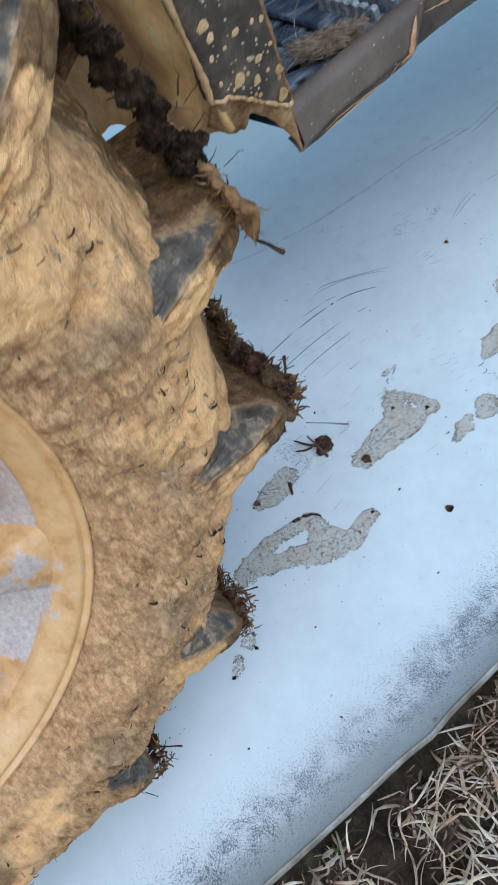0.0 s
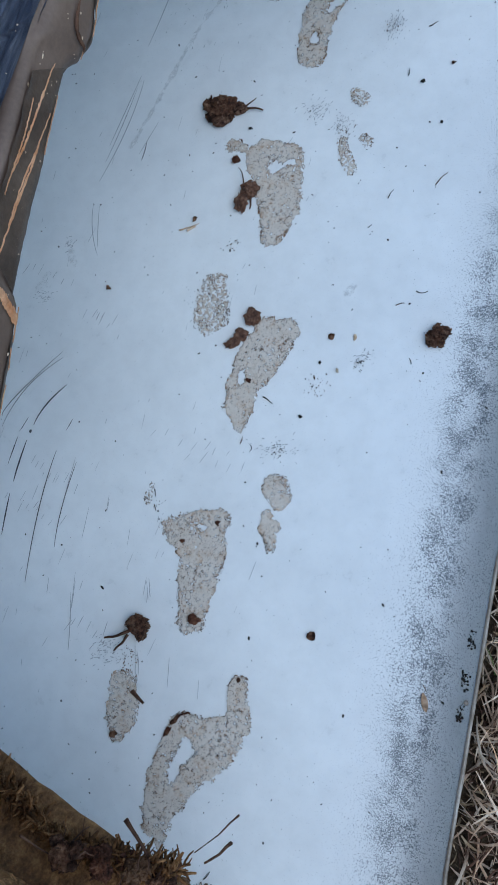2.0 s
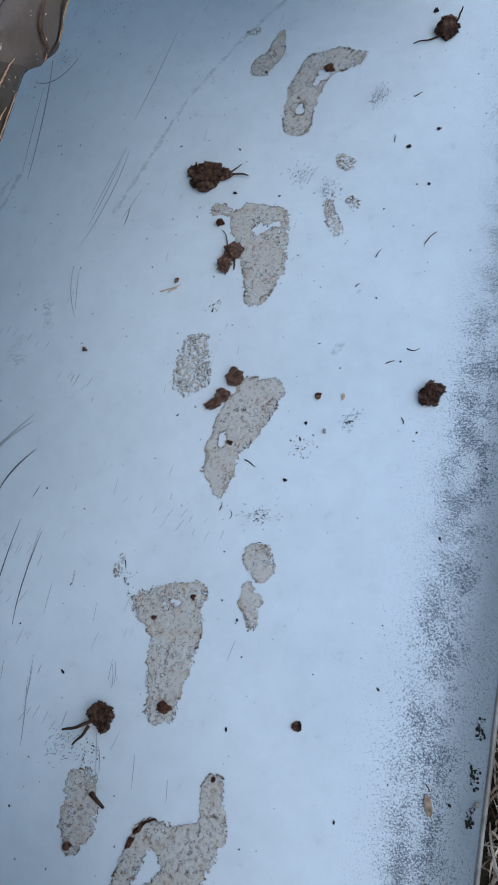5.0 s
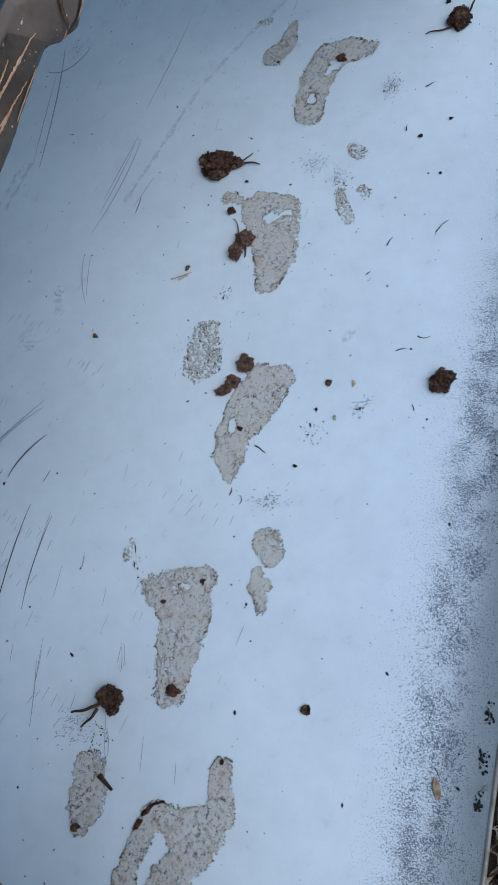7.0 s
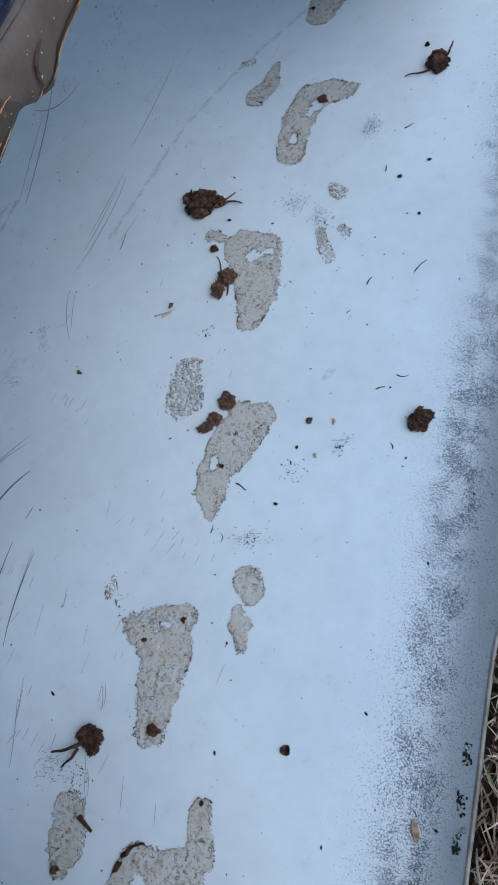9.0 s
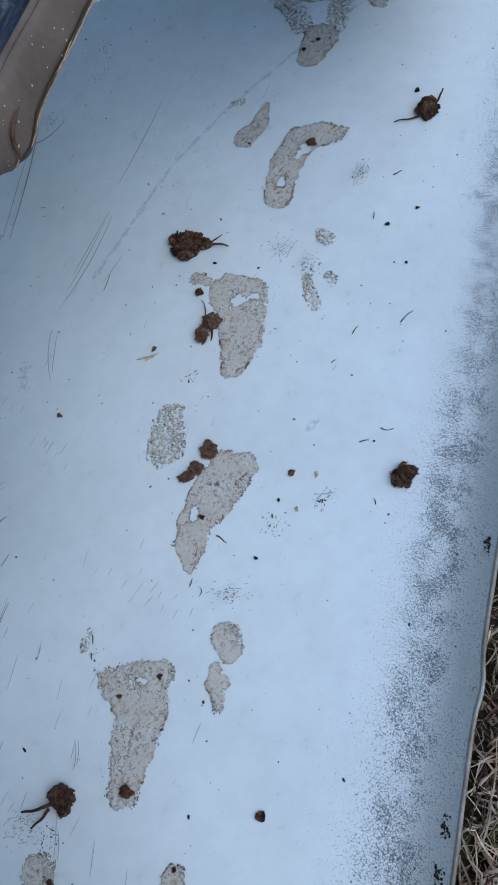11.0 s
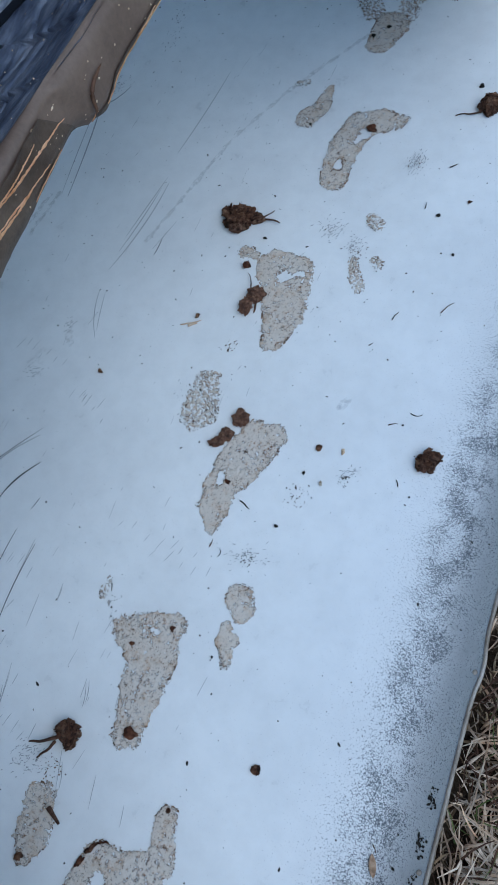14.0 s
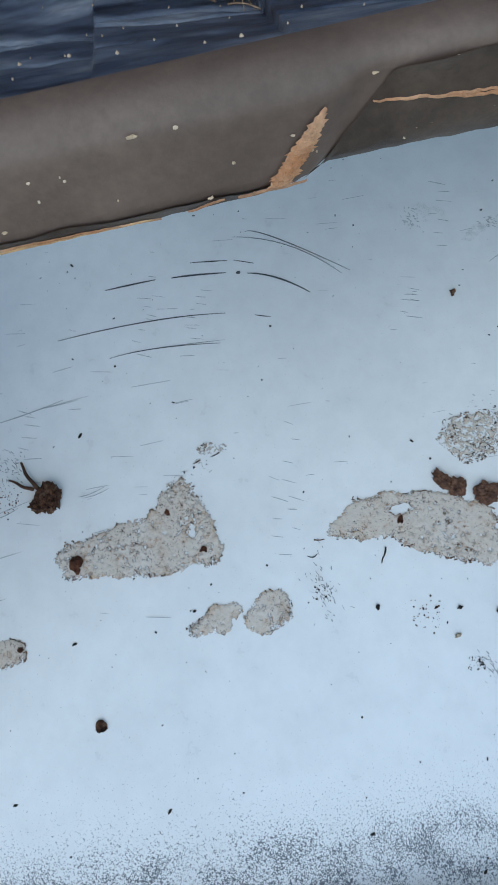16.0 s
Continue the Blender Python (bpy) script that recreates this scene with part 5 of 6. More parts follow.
for a, b, rad in (((0.0580, -0.2905, 0.3295), (0.0768, -0.2893, 0.3276), 0.0011), ((0.0510, -0.3015, 0.2351), (0.0361, -0.2886, 0.2332), 0.0009), ((0.060, -0.305, 0.205), (0.076, -0.288, 0.196), 0.0004), ((0.064, -0.310, 0.200), (0.070, -0.306, 0.180), 0.0008),
                  ((0.050, -0.395, 0.115), (0.062, -0.385, 0.122), 0.0005), ((0.045, -0.503, 0.046), (0.062, -0.490, 0.052), 0.0006), ((0.01, -0.306, 0.243), (0.004, -0.294, 0.262), 0.0005)):
    a, b = Vector(a), Vector(b)
    v, f = tube_geo([a, a.lerp(b, 0.5) + Vector((0.001, 0, 0.001)), a.lerp(b, 0.8), b], [rad * 0.7, rad * 0.8, rad, rad * 1.3], 6)
    part("grass_stem", mesh_from("grass_stem", v, f, M_STALK), rear_tyre, "dark broken stem poking out of the mud")
r = random.Random(15)
for k in range(52):
    a, s = math.radians(r.uniform(188, 215)), r.uniform(0.010, 0.018)
    x, rr = r.uniform(-0.068, 0.075), r.uniform(0.288, 0.304)
    me = crumble("mud_cake", (s, s * 0.9, s * 0.9), M_TYRE_WET if k % 4 else M_CLOD, 200 + k, 260, 0.5, 0.7)
    me.transform(Matrix.Translation((FRONT[0] + x, FRONT[1] + rr * math.cos(a), FRONT[2] + rr * math.sin(a) - s * 0.7)))
    part("mud_cake", me, front_tyre, "brown fibrous mud caked on the tread")
for k in range(7):
    a = math.radians(r.uniform(192, 210))
    p = Vector((FRONT[0] + r.uniform(-0.07, 0.0), FRONT[1] + 0.322 * math.cos(a), FRONT[2] + 0.322 * math.sin(a)))
    v, f = tube_geo(*stalk(r, p, r.uniform(0, 6.28), r.uniform(-0.3, 0.9), r.uniform(0.012, 0.03), 0.0006, 0.4), 5)
    part("grass_stem", mesh_from("grass_stem", v, f, M_STRAW), front_tyre, "pale dry stem stuck in the mud")
CAKES = ((-18.5, 0.102, 0.291, 6), (-18.0, 0.090, 0.292, 7), (-17.5, 0.076, 0.292, 7), (-17.0, 0.060, 0.292, 8), (-22.0, 0.103, 0.290, 6), (-24.0, 0.101, 0.288, 4), (-51.0, 0.099, 0.288, 5), (-53.5, 0.100, 0.286, 5), (-50.5, 0.085, 0.290, 5),
         (-75.5, 0.098, 0.290, 5), (-78.5, 0.098, 0.288, 5), (-74.5, 0.084, 0.292, 6), (7, 0.060, 0.298, 10))
CAKES += tuple((8 + 1.5 * k, 0.080 + 0.006 * math.sin(k * 2.3), 0.290 + 0.004 * math.sin(k * 1.7), 9 + 2 * math.sin(k * 3.1)) for k in range(26))
for k, (ang, x, rr, s) in enumerate(CAKES):
    a, s = math.radians(ang), s / 1000
    me = crumble("mud_cake", (s, s * 0.9, s), (M_CLOD, M_TYRE_WET, M_RUST)[k % 3] if ang < 7 else M_WETMUD, 40 + k, 170 if ang < 7 else 240, 0.5, 0.72)
    me.transform(Matrix.Translation((REAR[0] + x, REAR[1] + rr * math.cos(a), REAR[2] + rr * math.sin(a) - s * 0.7)))
    part("mud_cake", me, rear_tyre, "dark crumbly mud caked on the tread")


def build_peel():
    """A fibrous mat of clay that lies across the tread on top of one lug and peels up along its edge."""
    rows = []
    for i in range(60):
        x = 0.0875 - 0.115 * i / 59
        rr = 0.2770 + 0.31 * (0.0875 - x) + 0.0014 * noise.noise(Vector((i * 0.45, 0, 0)))
        row = []
        for k in range(9):
            a = math.radians(4.2 + 0.40 * k + 0.4 * noise.noise(Vector((i * 0.7, k * 0.2, 5))) * (k in (0, 1, 7, 8)))
            q = rr + 0.0025 * math.sin(math.pi * k / 8) + 0.003 * fbm(i * 0.02, k * 0.03, 3, 9, 3) + 0.0020 * noise.noise(Vector((i * 0.5, k * 0.8, 9)))
            row.append((x + 0.0015 * noise.noise(Vector((i, k, 2))), REAR[1] + q * math.cos(a), REAR[2] + q * math.sin(a)))
        rows.append(row)
    ob = part("clay_mat", grid_mesh("clay_mat", rows, M_CLAYMAT), rear_tyre, "orange-tan fibrous clay mat peeling from the tread")
    ob.modifiers.new("thickness", "SOLIDIFY").thickness = 0.003
    r = random.Random(33)
    geos = []
    for _ in range(260):
        p = Vector(r.choice(r.choice(rows))) + Vector((r.gauss(0, 0.001), r.gauss(0, 0.001), r.gauss(0.001, 0.001)))
        ln = r.uniform(0.003, 0.008)
        geos.append(tube_geo(*stalk(r, p, r.uniform(0, 6.28), r.gauss(0.0, 0.5), ln, r.uniform(0.0002, 0.0005), 0.9, 3), 4))
    v, f = merge(geos)
    tagged(part("mat_fibre", mesh_from("mat_fibre", v, f, M_CLAYMAT), ob, "frayed clay-coated fibres"), kind="stuff")


build_peel()

def lug_mat(angle, seed, count):
    """Fibrous brown mud matted over the top of one lug."""
    r = random.Random(seed)
    geos = []
    for _ in range(count):
        x = r.uniform(-0.010, 0.106)
        a = math.radians(angle + r.uniform(-2.0, 2.6))
        rr = 0.2955 + 0.024 * max(0.0, 1 - x / 0.055) + r.uniform(-0.002, 0.003)
        p = Vector((REAR[0] + x, REAR[1] + rr * math.cos(a), REAR[2] + rr * math.sin(a)))
        geos.append(tube_geo(*stalk(r, p, r.uniform(0, 6.28), r.gauss(0.15, 0.5), r.uniform(0.003, 0.009), r.uniform(0.0003, 0.0010), 0.9, 3), 4))
    v, f = merge(geos)
    tagged(part("mud_thatch", mesh_from("mud_thatch", v, f, M_THATCH), rear_tyre, "brown fibrous mud matted on a tread lug"), kind="stuff")
    for k in range(16):
        x, s = r.uniform(0.0, 0.102), r.uniform(0.003, 0.0065)
        a = math.radians(angle + r.uniform(-1.6, 2.6))
        rr = 0.2935 + 0.024 * max(0.0, 1 - x / 0.055)
        me = crumble("mud_cake", (s, s, s * 0.8), M_THATCH if k % 4 else M_RUST, seed * 31 + k, 80, 0.5, 0.5)
        me.transform(Matrix.Translation((REAR[0] + x, REAR[1] + rr * math.cos(a), REAR[2] + rr * math.sin(a) - s * 0.5)))
        part("mud_cake", me, rear_tyre, "brown fibrous mud caked on a tread lug")


M_THATCH = mottled("fibrous_orange_mud", [(0.3, (0.09, 0.042, 0.02)), (0.5, (0.33, 0.165, 0.07)), (0.7, (0.58, 0.34, 0.165))], 130, 700, 0.95, 0.8, 0.002, 0.15, 0.0, 0.4, None, 0.65)
lug_mat(-20.6, 3, 1500)
lug_mat(-52.3, 4, 800)
lug_mat(-76.2, 6, 500)


def wall_fibres(count, seed, material, label):
    """Dark roots and chips stuck flat on the tyre's muddy side wall."""
    r = random.Random(seed)
    geos = []
    for _ in range(count):
        a, rr = math.radians(r.uniform(-95, 40)), r.uniform(0.172, 0.232)
        x = 0.128 * (1.0 - 0.06 * abs(rr - 0.205) / 0.03) + 0.0015
        p = Vector((REAR[0] + x, REAR[1] + rr * math.cos(a), REAR[2] + rr * math.sin(a)))
        h = r.uniform(0, 6.28)
        d = Vector((0, math.cos(h), math.sin(h)))
        side = Vector((0, -d.z, d.y))
        ln, rad, bend = r.uniform(0.002, 0.007), r.choice([0.0002, 0.0003, 0.0004, 0.0006]), r.uniform(-0.4, 0.4)
        pts = [p + d * ln * t + side * bend * ln * t * t + Vector((0.0015 * math.sin(math.pi * t), 0, 0)) for t in (0, 0.35, 0.7, 1)]
        geos.append(tube_geo(pts, [rad, rad, rad * 0.9, rad * 0.5], 4))
    v, f = merge(geos)
    tagged(part("wall_fibre", mesh_from("wall_fibre", v, f, material), rear_tyre, label), kind="stuff")


wall_fibres(150, 12, M_RUST, "dark roots stuck on the muddy side wall")
wall_fibres(420, 17, M_HAY, "pale chaff stuck in the mud of the side wall")

# ---- tyre prints of dried mud on the sheet ----
def mud_print(caps, cuts=(), ragged=0.0035, cell=0.0008, seed=0, sparse=0.0, label="pale grey-beige dried mud tread print on the white sheet", crumbs=True, fade=0.0042):
    """A thin film: the union of tapered strokes, its edge eaten by noise, its surface crumbly."""
    lo_x = min(min(c[0] - c[2], c[3] - c[5]) for c in caps) - 0.006
    hi_x = max(max(c[0] + c[2], c[3] + c[5]) for c in caps) + 0.006
    lo_y = min(min(c[1] - c[2], c[4] - c[5]) for c in caps) - 0.006
    hi_y = max(max(c[1] + c[2], c[4] + c[5]) for c in caps) + 0.006

    def far(x, y, c):
        ax, ay, ra, bx, by, rb = c
        dx, dy = bx - ax, by - ay
        t = max(0.0, min(1.0, ((x - ax) * dx + (y - ay) * dy) / (dx * dx + dy * dy + 1e-12)))
        return math.hypot(x - ax - t * dx, y - ay - t * dy) - (ra + (rb - ra) * t)

    if sparse:
        cell = 0.0006
    nx, ny = int((hi_x - lo_x) / cell) + 1, int((hi_y - lo_y) / cell) + 1
    verts, faces, ids, rims = [], [], {}, []

    def inside(x, y):
        d = min(far(x, y, c) for c in caps)
        if cuts:
            d = max(d, -min(far(x, y, c) for c in cuts))
        if d > 0.006:
            return 1.0
        d += ragged * (0.75 * fbm(x, y, seed, 110, 3) + 0.42 * fbm(x, y, seed, 520, 3)) - 0.0006
        if sparse:
            d = max(d, 0.002 * (fbm(x, y, seed + 3, 430, 4) + sparse - 0.38) * 4)
        else:
            d = max(d, 0.004 * (-0.70 - fbm(x, y, seed + 7, 330, 3)))
        return d

    def vert(i, j):
        if (i, j) not in ids:
            x, y = lo_x + i * cell, lo_y + j * cell
            x += cell * 0.45 * noise.noise(Vector((x * 900, y * 900, 1)))
            y += cell * 0.45 * noise.noise(Vector((x * 900, y * 900, 9)))
            d = inside(x, y)
            if abs(d) < 1.6 * cell:
                e = cell * 0.4
                gx, gy = (inside(x + e, y) - d) / e, (inside(x, y + e) - d) / e
                g = gx * gx + gy * gy
                if d > 0 and g > 0.05:
                    x, y = x - d * gx / g * 0.9, y - d * gy / g * 0.9
            z = 0.00045 + 0.00025 * min(1.0, max(0.0, -d / 0.002)) + 0.0004 * max(0.0, fbm(x, y, seed, 420, 3))
            ids[i, j] = len(verts)
            rims.append(max(0.0, min(1.0, 1.0 + d / fade)))
            verts.append((x, y, z if d < -0.0004 else 0.0003))
        return ids[i, j]

    for i in range(nx):
        for j in range(ny):
            if inside(lo_x + (i + 0.5) * cell, lo_y + (j + 0.5) * cell) < 0:
                faces.append((vert(i, j), vert(i + 1, j), vert(i + 1, j + 1), vert(i, j + 1)))
    me = mesh_from("mud_print", verts, faces, M_FILM)
    me.attributes.new("rim", "FLOAT", "POINT").data.foreach_set("value", rims)
    ob = thing("mud_print", me, label, "mud print", "tread prints on the sheet")
    # fine soil crumbs and fibres left on the film, thickest along its rim
    r = random.Random(900 + seed)
    geos, rim_geos, count, tries = [], [], int(len(faces) * 0.34) if crumbs else 0, 0
    while len(geos) + len(rim_geos) < count and tries < count * 30:
        tries += 1
        k = r.randrange(len(verts))
        x, y, z = verts[k]
        if r.random() > 0.30 + 0.65 * rims[k] ** 2 or fbm(x, y, seed + 2, 75, 3) < r.uniform(-0.3, 0.3):
            continue
        a = r.uniform(0, 6.28)
        s = r.choice([0.0001, 0.00012, 0.00015, 0.00018, 0.00022, 0.0003])
        long = s * r.choice([1.0, 1.6, 2.4, 3.6])
        crust = rims[k] > 0.72 and fbm(x, y, seed + 21, 60, 2) > 0.08
        if crust:
            s, long = s * 1.5, s * r.uniform(1.5, 3.0)
        c, d = math.cos(a), math.sin(a)
        p = [(-long, -s * 0.6), (long * 0.6, -s), (long, s * 0.5), (-long * 0.5, s)]
        (rim_geos if crust else geos).append(([(x + u * c - w * d, y + u * d + w * c, 0.0002) for u, w in p] + [(x + 0.3 * (u * c - w * d), y + 0.3 * (u * d + w * c), z + s * 1.3) for u, w in p],
                     [(4, 5, 6, 7), (0, 1, 5, 4), (1, 2, 6, 5), (2, 3, 7, 6), (3, 0, 4, 7)]))
    if geos:
        v, f = merge(geos)
        tagged(part("crumb_scatter", mesh_from("crumb_scatter", v, f, M_DASH, False), ob, "fine dark fibres and crumbs on the film"), kind="stuff")
    if rim_geos:
        v, f = merge(rim_geos)
        tagged(part("rim_crust", mesh_from("rim_crust", v, f, M_CRUMB, False), ob, "rusty crumbled crust along the print's rim"), kind="stuff")
    return ob


mud_print([(-0.0400, -0.1510, 0.0085, -0.0170, -0.1470, 0.0095), (-0.0275, -0.1560, 0.0165, -0.0255, -0.1690, 0.0182), (-0.0255, -0.1690, 0.0180, -0.0265, -0.2000, 0.0148), (-0.0265, -0.2000, 0.0148, -0.0270, -0.2235, 0.0098), (-0.0520, -0.1575, 0.0075, -0.0360, -0.1670, 0.0120)], [(-0.0350, -0.1545, 0.0042, -0.0285, -0.1530, 0.0026)], seed=1)
mud_print([(-0.0525, -0.1565, 0.0095, -0.0400, -0.1590, 0.0110)], seed=16, sparse=0.32, label="faint patch of mud film beside a tread print")
mud_print([(0.0241, -0.1160, 0.0095, 0.0279, -0.1235, 0.0089)], seed=2, ragged=0.0025, label="small round dried mud print on the white sheet")
mud_print([(0.0196, -0.1392, 0.0047, 0.0262, -0.1600, 0.0041), (0.0210, -0.1480, 0.0052, 0.0268, -0.1460, 0.0041)], seed=3, ragged=0.0025, label="small drop-shaped dried mud print on the sheet")
mud_print([(-0.0730, -0.2783, 0.0112, -0.0701, -0.2961, 0.0127), (-0.0701, -0.2961, 0.0127, -0.0704, -0.3119, 0.0058)], seed=4, label="faint crumbly oval mud print beside a stick")
mud_print([(0.0161, -0.2638, 0.0072, 0.0197, -0.2885, 0.0089), (0.0101, -0.2995, 0.0137, -0.0153, -0.2996, 0.0108), (-0.0232, -0.2988, 0.0092, -0.0345, -0.3401, 0.0084), (-0.0345, -0.3401, 0.0084, -0.0326, -0.3669, 0.0090),
           (0.0069, -0.3114, 0.0118, -0.0104, -0.3307, 0.0090), (-0.0104, -0.3307, 0.0085, -0.0245, -0.3539, 0.0094), (-0.0291, -0.3571, 0.0106, -0.0267, -0.3790, 0.0042)], [(-0.0165, -0.3110, 0.0062, -0.0245, -0.3320, 0.0036)], seed=5, label="long forked dried mud tread print on the sheet")
mud_print([(0.0150, 0.0047, 0.0111, -0.0010, -0.0174, 0.0176), (0.0006, 0.0041, 0.0112, -0.0054, -0.0201, 0.0171), (-0.0010, -0.0174, 0.0176, -0.0122, -0.0378, 0.0133), (-0.0122, -0.0378, 0.0121, -0.0138, -0.0574, 0.0110), (-0.0138, -0.0574, 0.0105, -0.0100, -0.0726, 0.0047)],
          [(-0.0148, -0.0294, 0.0024, -0.0145, -0.0355, 0.0034)], seed=6)
mud_print([(-0.0482, 0.0407, 0.0101, -0.0472, 0.0139, 0.0143)], seed=7, sparse=0.30, label="sparse crumbly mud print on the white sheet")
mud_print([(-0.0200, 0.1521, 0.0170, -0.0027, 0.1516, 0.0141), (-0.0087, 0.1394, 0.0207, -0.0031, 0.1116, 0.0169), (-0.0031, 0.1116, 0.0162, -0.0055, 0.0863, 0.0102)], [(-0.0125, 0.1437, 0.0054, 0.0023, 0.1490, 0.0020)], seed=8)
mud_print([(-0.0510, 0.1647, 0.0049, -0.0413, 0.1611, 0.0035)], seed=9, label="tiny dried mud print on the white sheet")
mud_print([(0.0070, 0.2437, 0.0107, 0.0064, 0.2731, 0.0131), (0.0064, 0.2731, 0.0131, 0.0172, 0.3043, 0.0141), (0.0172, 0.3043, 0.0141, 0.0329, 0.3087, 0.0132), (0.0329, 0.3087, 0.0132, 0.0502, 0.3109, 0.0073)],
          [(0.0161, 0.2862, 0.0029, 0.0231, 0.2956, 0.0055), (0.0075, 0.2573, 0.0036, 0.0080, 0.2631, 0.0029)], seed=10, label="crescent-shaped dried mud tread print on the sheet")
mud_print([(-0.0318, 0.3093, 0.0108, -0.0232, 0.3210, 0.0077), (-0.0232, 0.3210, 0.0069, -0.0193, 0.3417, 0.0047)], seed=11, label="small tailed dried mud print on the sheet")
mud_print([(0.0413, 0.1661, 0.0033, 0.0445, 0.1520, 0.0045), (0.0445, 0.1520, 0.0045, 0.0499, 0.1432, 0.0058)], seed=12, sparse=0.25, label="thin broken mud print on the white sheet")
mud_print([(0.0134, 0.3983, 0.0118, 0.0199, 0.4210, 0.0165)], seed=13, label="rounded tip of a dried mud print beside the front tyre")
mud_print([(0.0014, 0.4380, 0.0103, -0.0260, 0.4810, 0.0109), (0.0308, 0.4280, 0.0092, 0.0349, 0.4701, 0.0118), (-0.0260, 0.4810, 0.0123, 0.0355, 0.4809, 0.0143)], seed=23, sparse=0.42, label="forked dried mud print beside the front tyre")
mud_print([(0.0585, 0.1690, 0.0030, 0.0625, 0.1650, 0.0042)], seed=17, sparse=0.25, ragged=0.0025, label="tiny broken mud print on the white sheet")
mud_print([(0.0480, 0.2060, 0.0055, 0.0535, 0.2035, 0.0060)], seed=18, sparse=0.36, ragged=0.0030, label="faint speck of mud film on the white sheet")
mud_print([(-0.0490, 0.3480, 0.0040, -0.0430, 0.3500, 0.0036)], seed=19, sparse=0.34, ragged=0.0025, label="faint speck of mud film on the white sheet")
mud_print([(-0.0765, -0.1370, 0.0028, -0.0745, -0.1260, 0.0022)], seed=20, sparse=0.30, ragged=0.0020, label="thin faint streak of mud on the white sheet")
mud_print([(0.0697, 0.4590, 0.0064, 0.0622, 0.4730, 0.0065)], seed=14, label="small dried mud print beside the front tyre")
mud_print([(0.0074, -0.4029, 0.0053, 0.0143, -0.4058, 0.0060), (0.0187, -0.4206, 0.0030, 0.0261, -0.4284, 0.0051)], seed=15, sparse=0.3, label="sparse crumbly mud print beside the rear tyre")


# ---- clods, crumbs and sticks on the sheet ----
def clod(x, y, size, material, seed, label, stems=(), rough=0.5, turn=0):
    k = 1.12 if rough > 0.4 else 0.95
    if material is M_LEAF:
        me = lump("mud_clod", (size[0] * 0.98, size[1] * 0.98, size[2] * 0.9), material, seed, 0.5, 4, 1.15)
    else:
        me = crumble("mud_clod", tuple(q * k for q in size), material, seed, (900 if size[0] > 0.008 else 420) if rough > 0.4 else 700, 0.6, 0.76 if rough > 0.4 else 0.92)
    me.transform(pose(x, y, 0.0, 0, 0, turn))
    ob = thing("mud_clod", me, label, "mud clod", "clods on the sheet")
    r = random.Random(seed)
    for dx, dy, heading, ln, rad in stems:
        v, f = tube_geo(*stalk(r, (x + dx, y + dy, rad + 0.001), math.radians(heading), 0.05, ln, rad, 0.5), 5)
        part("stem", mesh_from("stem", v, f, M_STALK), ob, "thin dark stem sticking out of the clod")
    return ob


clod(-0.0612, 0.1962, (0.0156, 0.0118, 0.0082), M_CLOD, 3, "dark brown fibrous mud clod with a stem, on the sheet", ((0.012, -0.001, 12, 0.022, 0.0012), (0.012, 0.0, 25, 0.017, 0.0008)), 0.6)
clod(0.1224, 0.3295, (0.0088, 0.0088, 0.0072), M_CLOD, 5, "dark mud clod with two thin stems, on the sheet", ((0.004, 0.004, 50, 0.016, 0.0012), (-0.006, -0.006, 205, 0.022, 0.0009)), 0.6)
clod(-0.0298, 0.1237, (0.0070, 0.0062, 0.0045), M_LEAF, 7, "reddish-brown leafy mud clod at a tread print", ((0.002, -0.004, -85, 0.014, 0.0011), (-0.005, 0.004, 115, 0.018, 0.0006)), 0.7)
clod(-0.0355, 0.1113, (0.0048, 0.0070, 0.0040), M_LEAF, 8, "reddish-brown mud clod at a tread print", (), 0.7)
clod(-0.0459, 0.1501, (0.0035, 0.0032, 0.0031), M_RUST, 9, "small round rusty crumb at a tread print", (), 0.25)
clod(-0.0123, 0.0148, (0.0063, 0.0065, 0.0032), M_LEAF, 10, "flat reddish-brown clod on a tread print", (), 0.7)
clod(-0.0192, 0.0010, (0.0051, 0.0046, 0.0027), M_LEAF, 11, "flat reddish-brown clod on a tread print", (), 0.7)
clod(-0.0250, -0.0064, (0.0062, 0.0039, 0.0027), M_LEAF, 12, "flat reddish-brown clod on a tread print", (), 0.7, 35)
clod(-0.0664, -0.2323, (0.0086, 0.0077, 0.0067), M_CLOD, 13, "dark leafy mud clod with a curled stem", ((-0.006, -0.004, 215, 0.022, 0.0015), (-0.008, -0.008, 240, 0.016, 0.0012)), 0.65)
clod(0.1314, 0.0083, (0.0070, 0.0084, 0.0066), M_CLOD, 26, "rounded dark brown mud clod near the sheet's edge", (), 0.38)
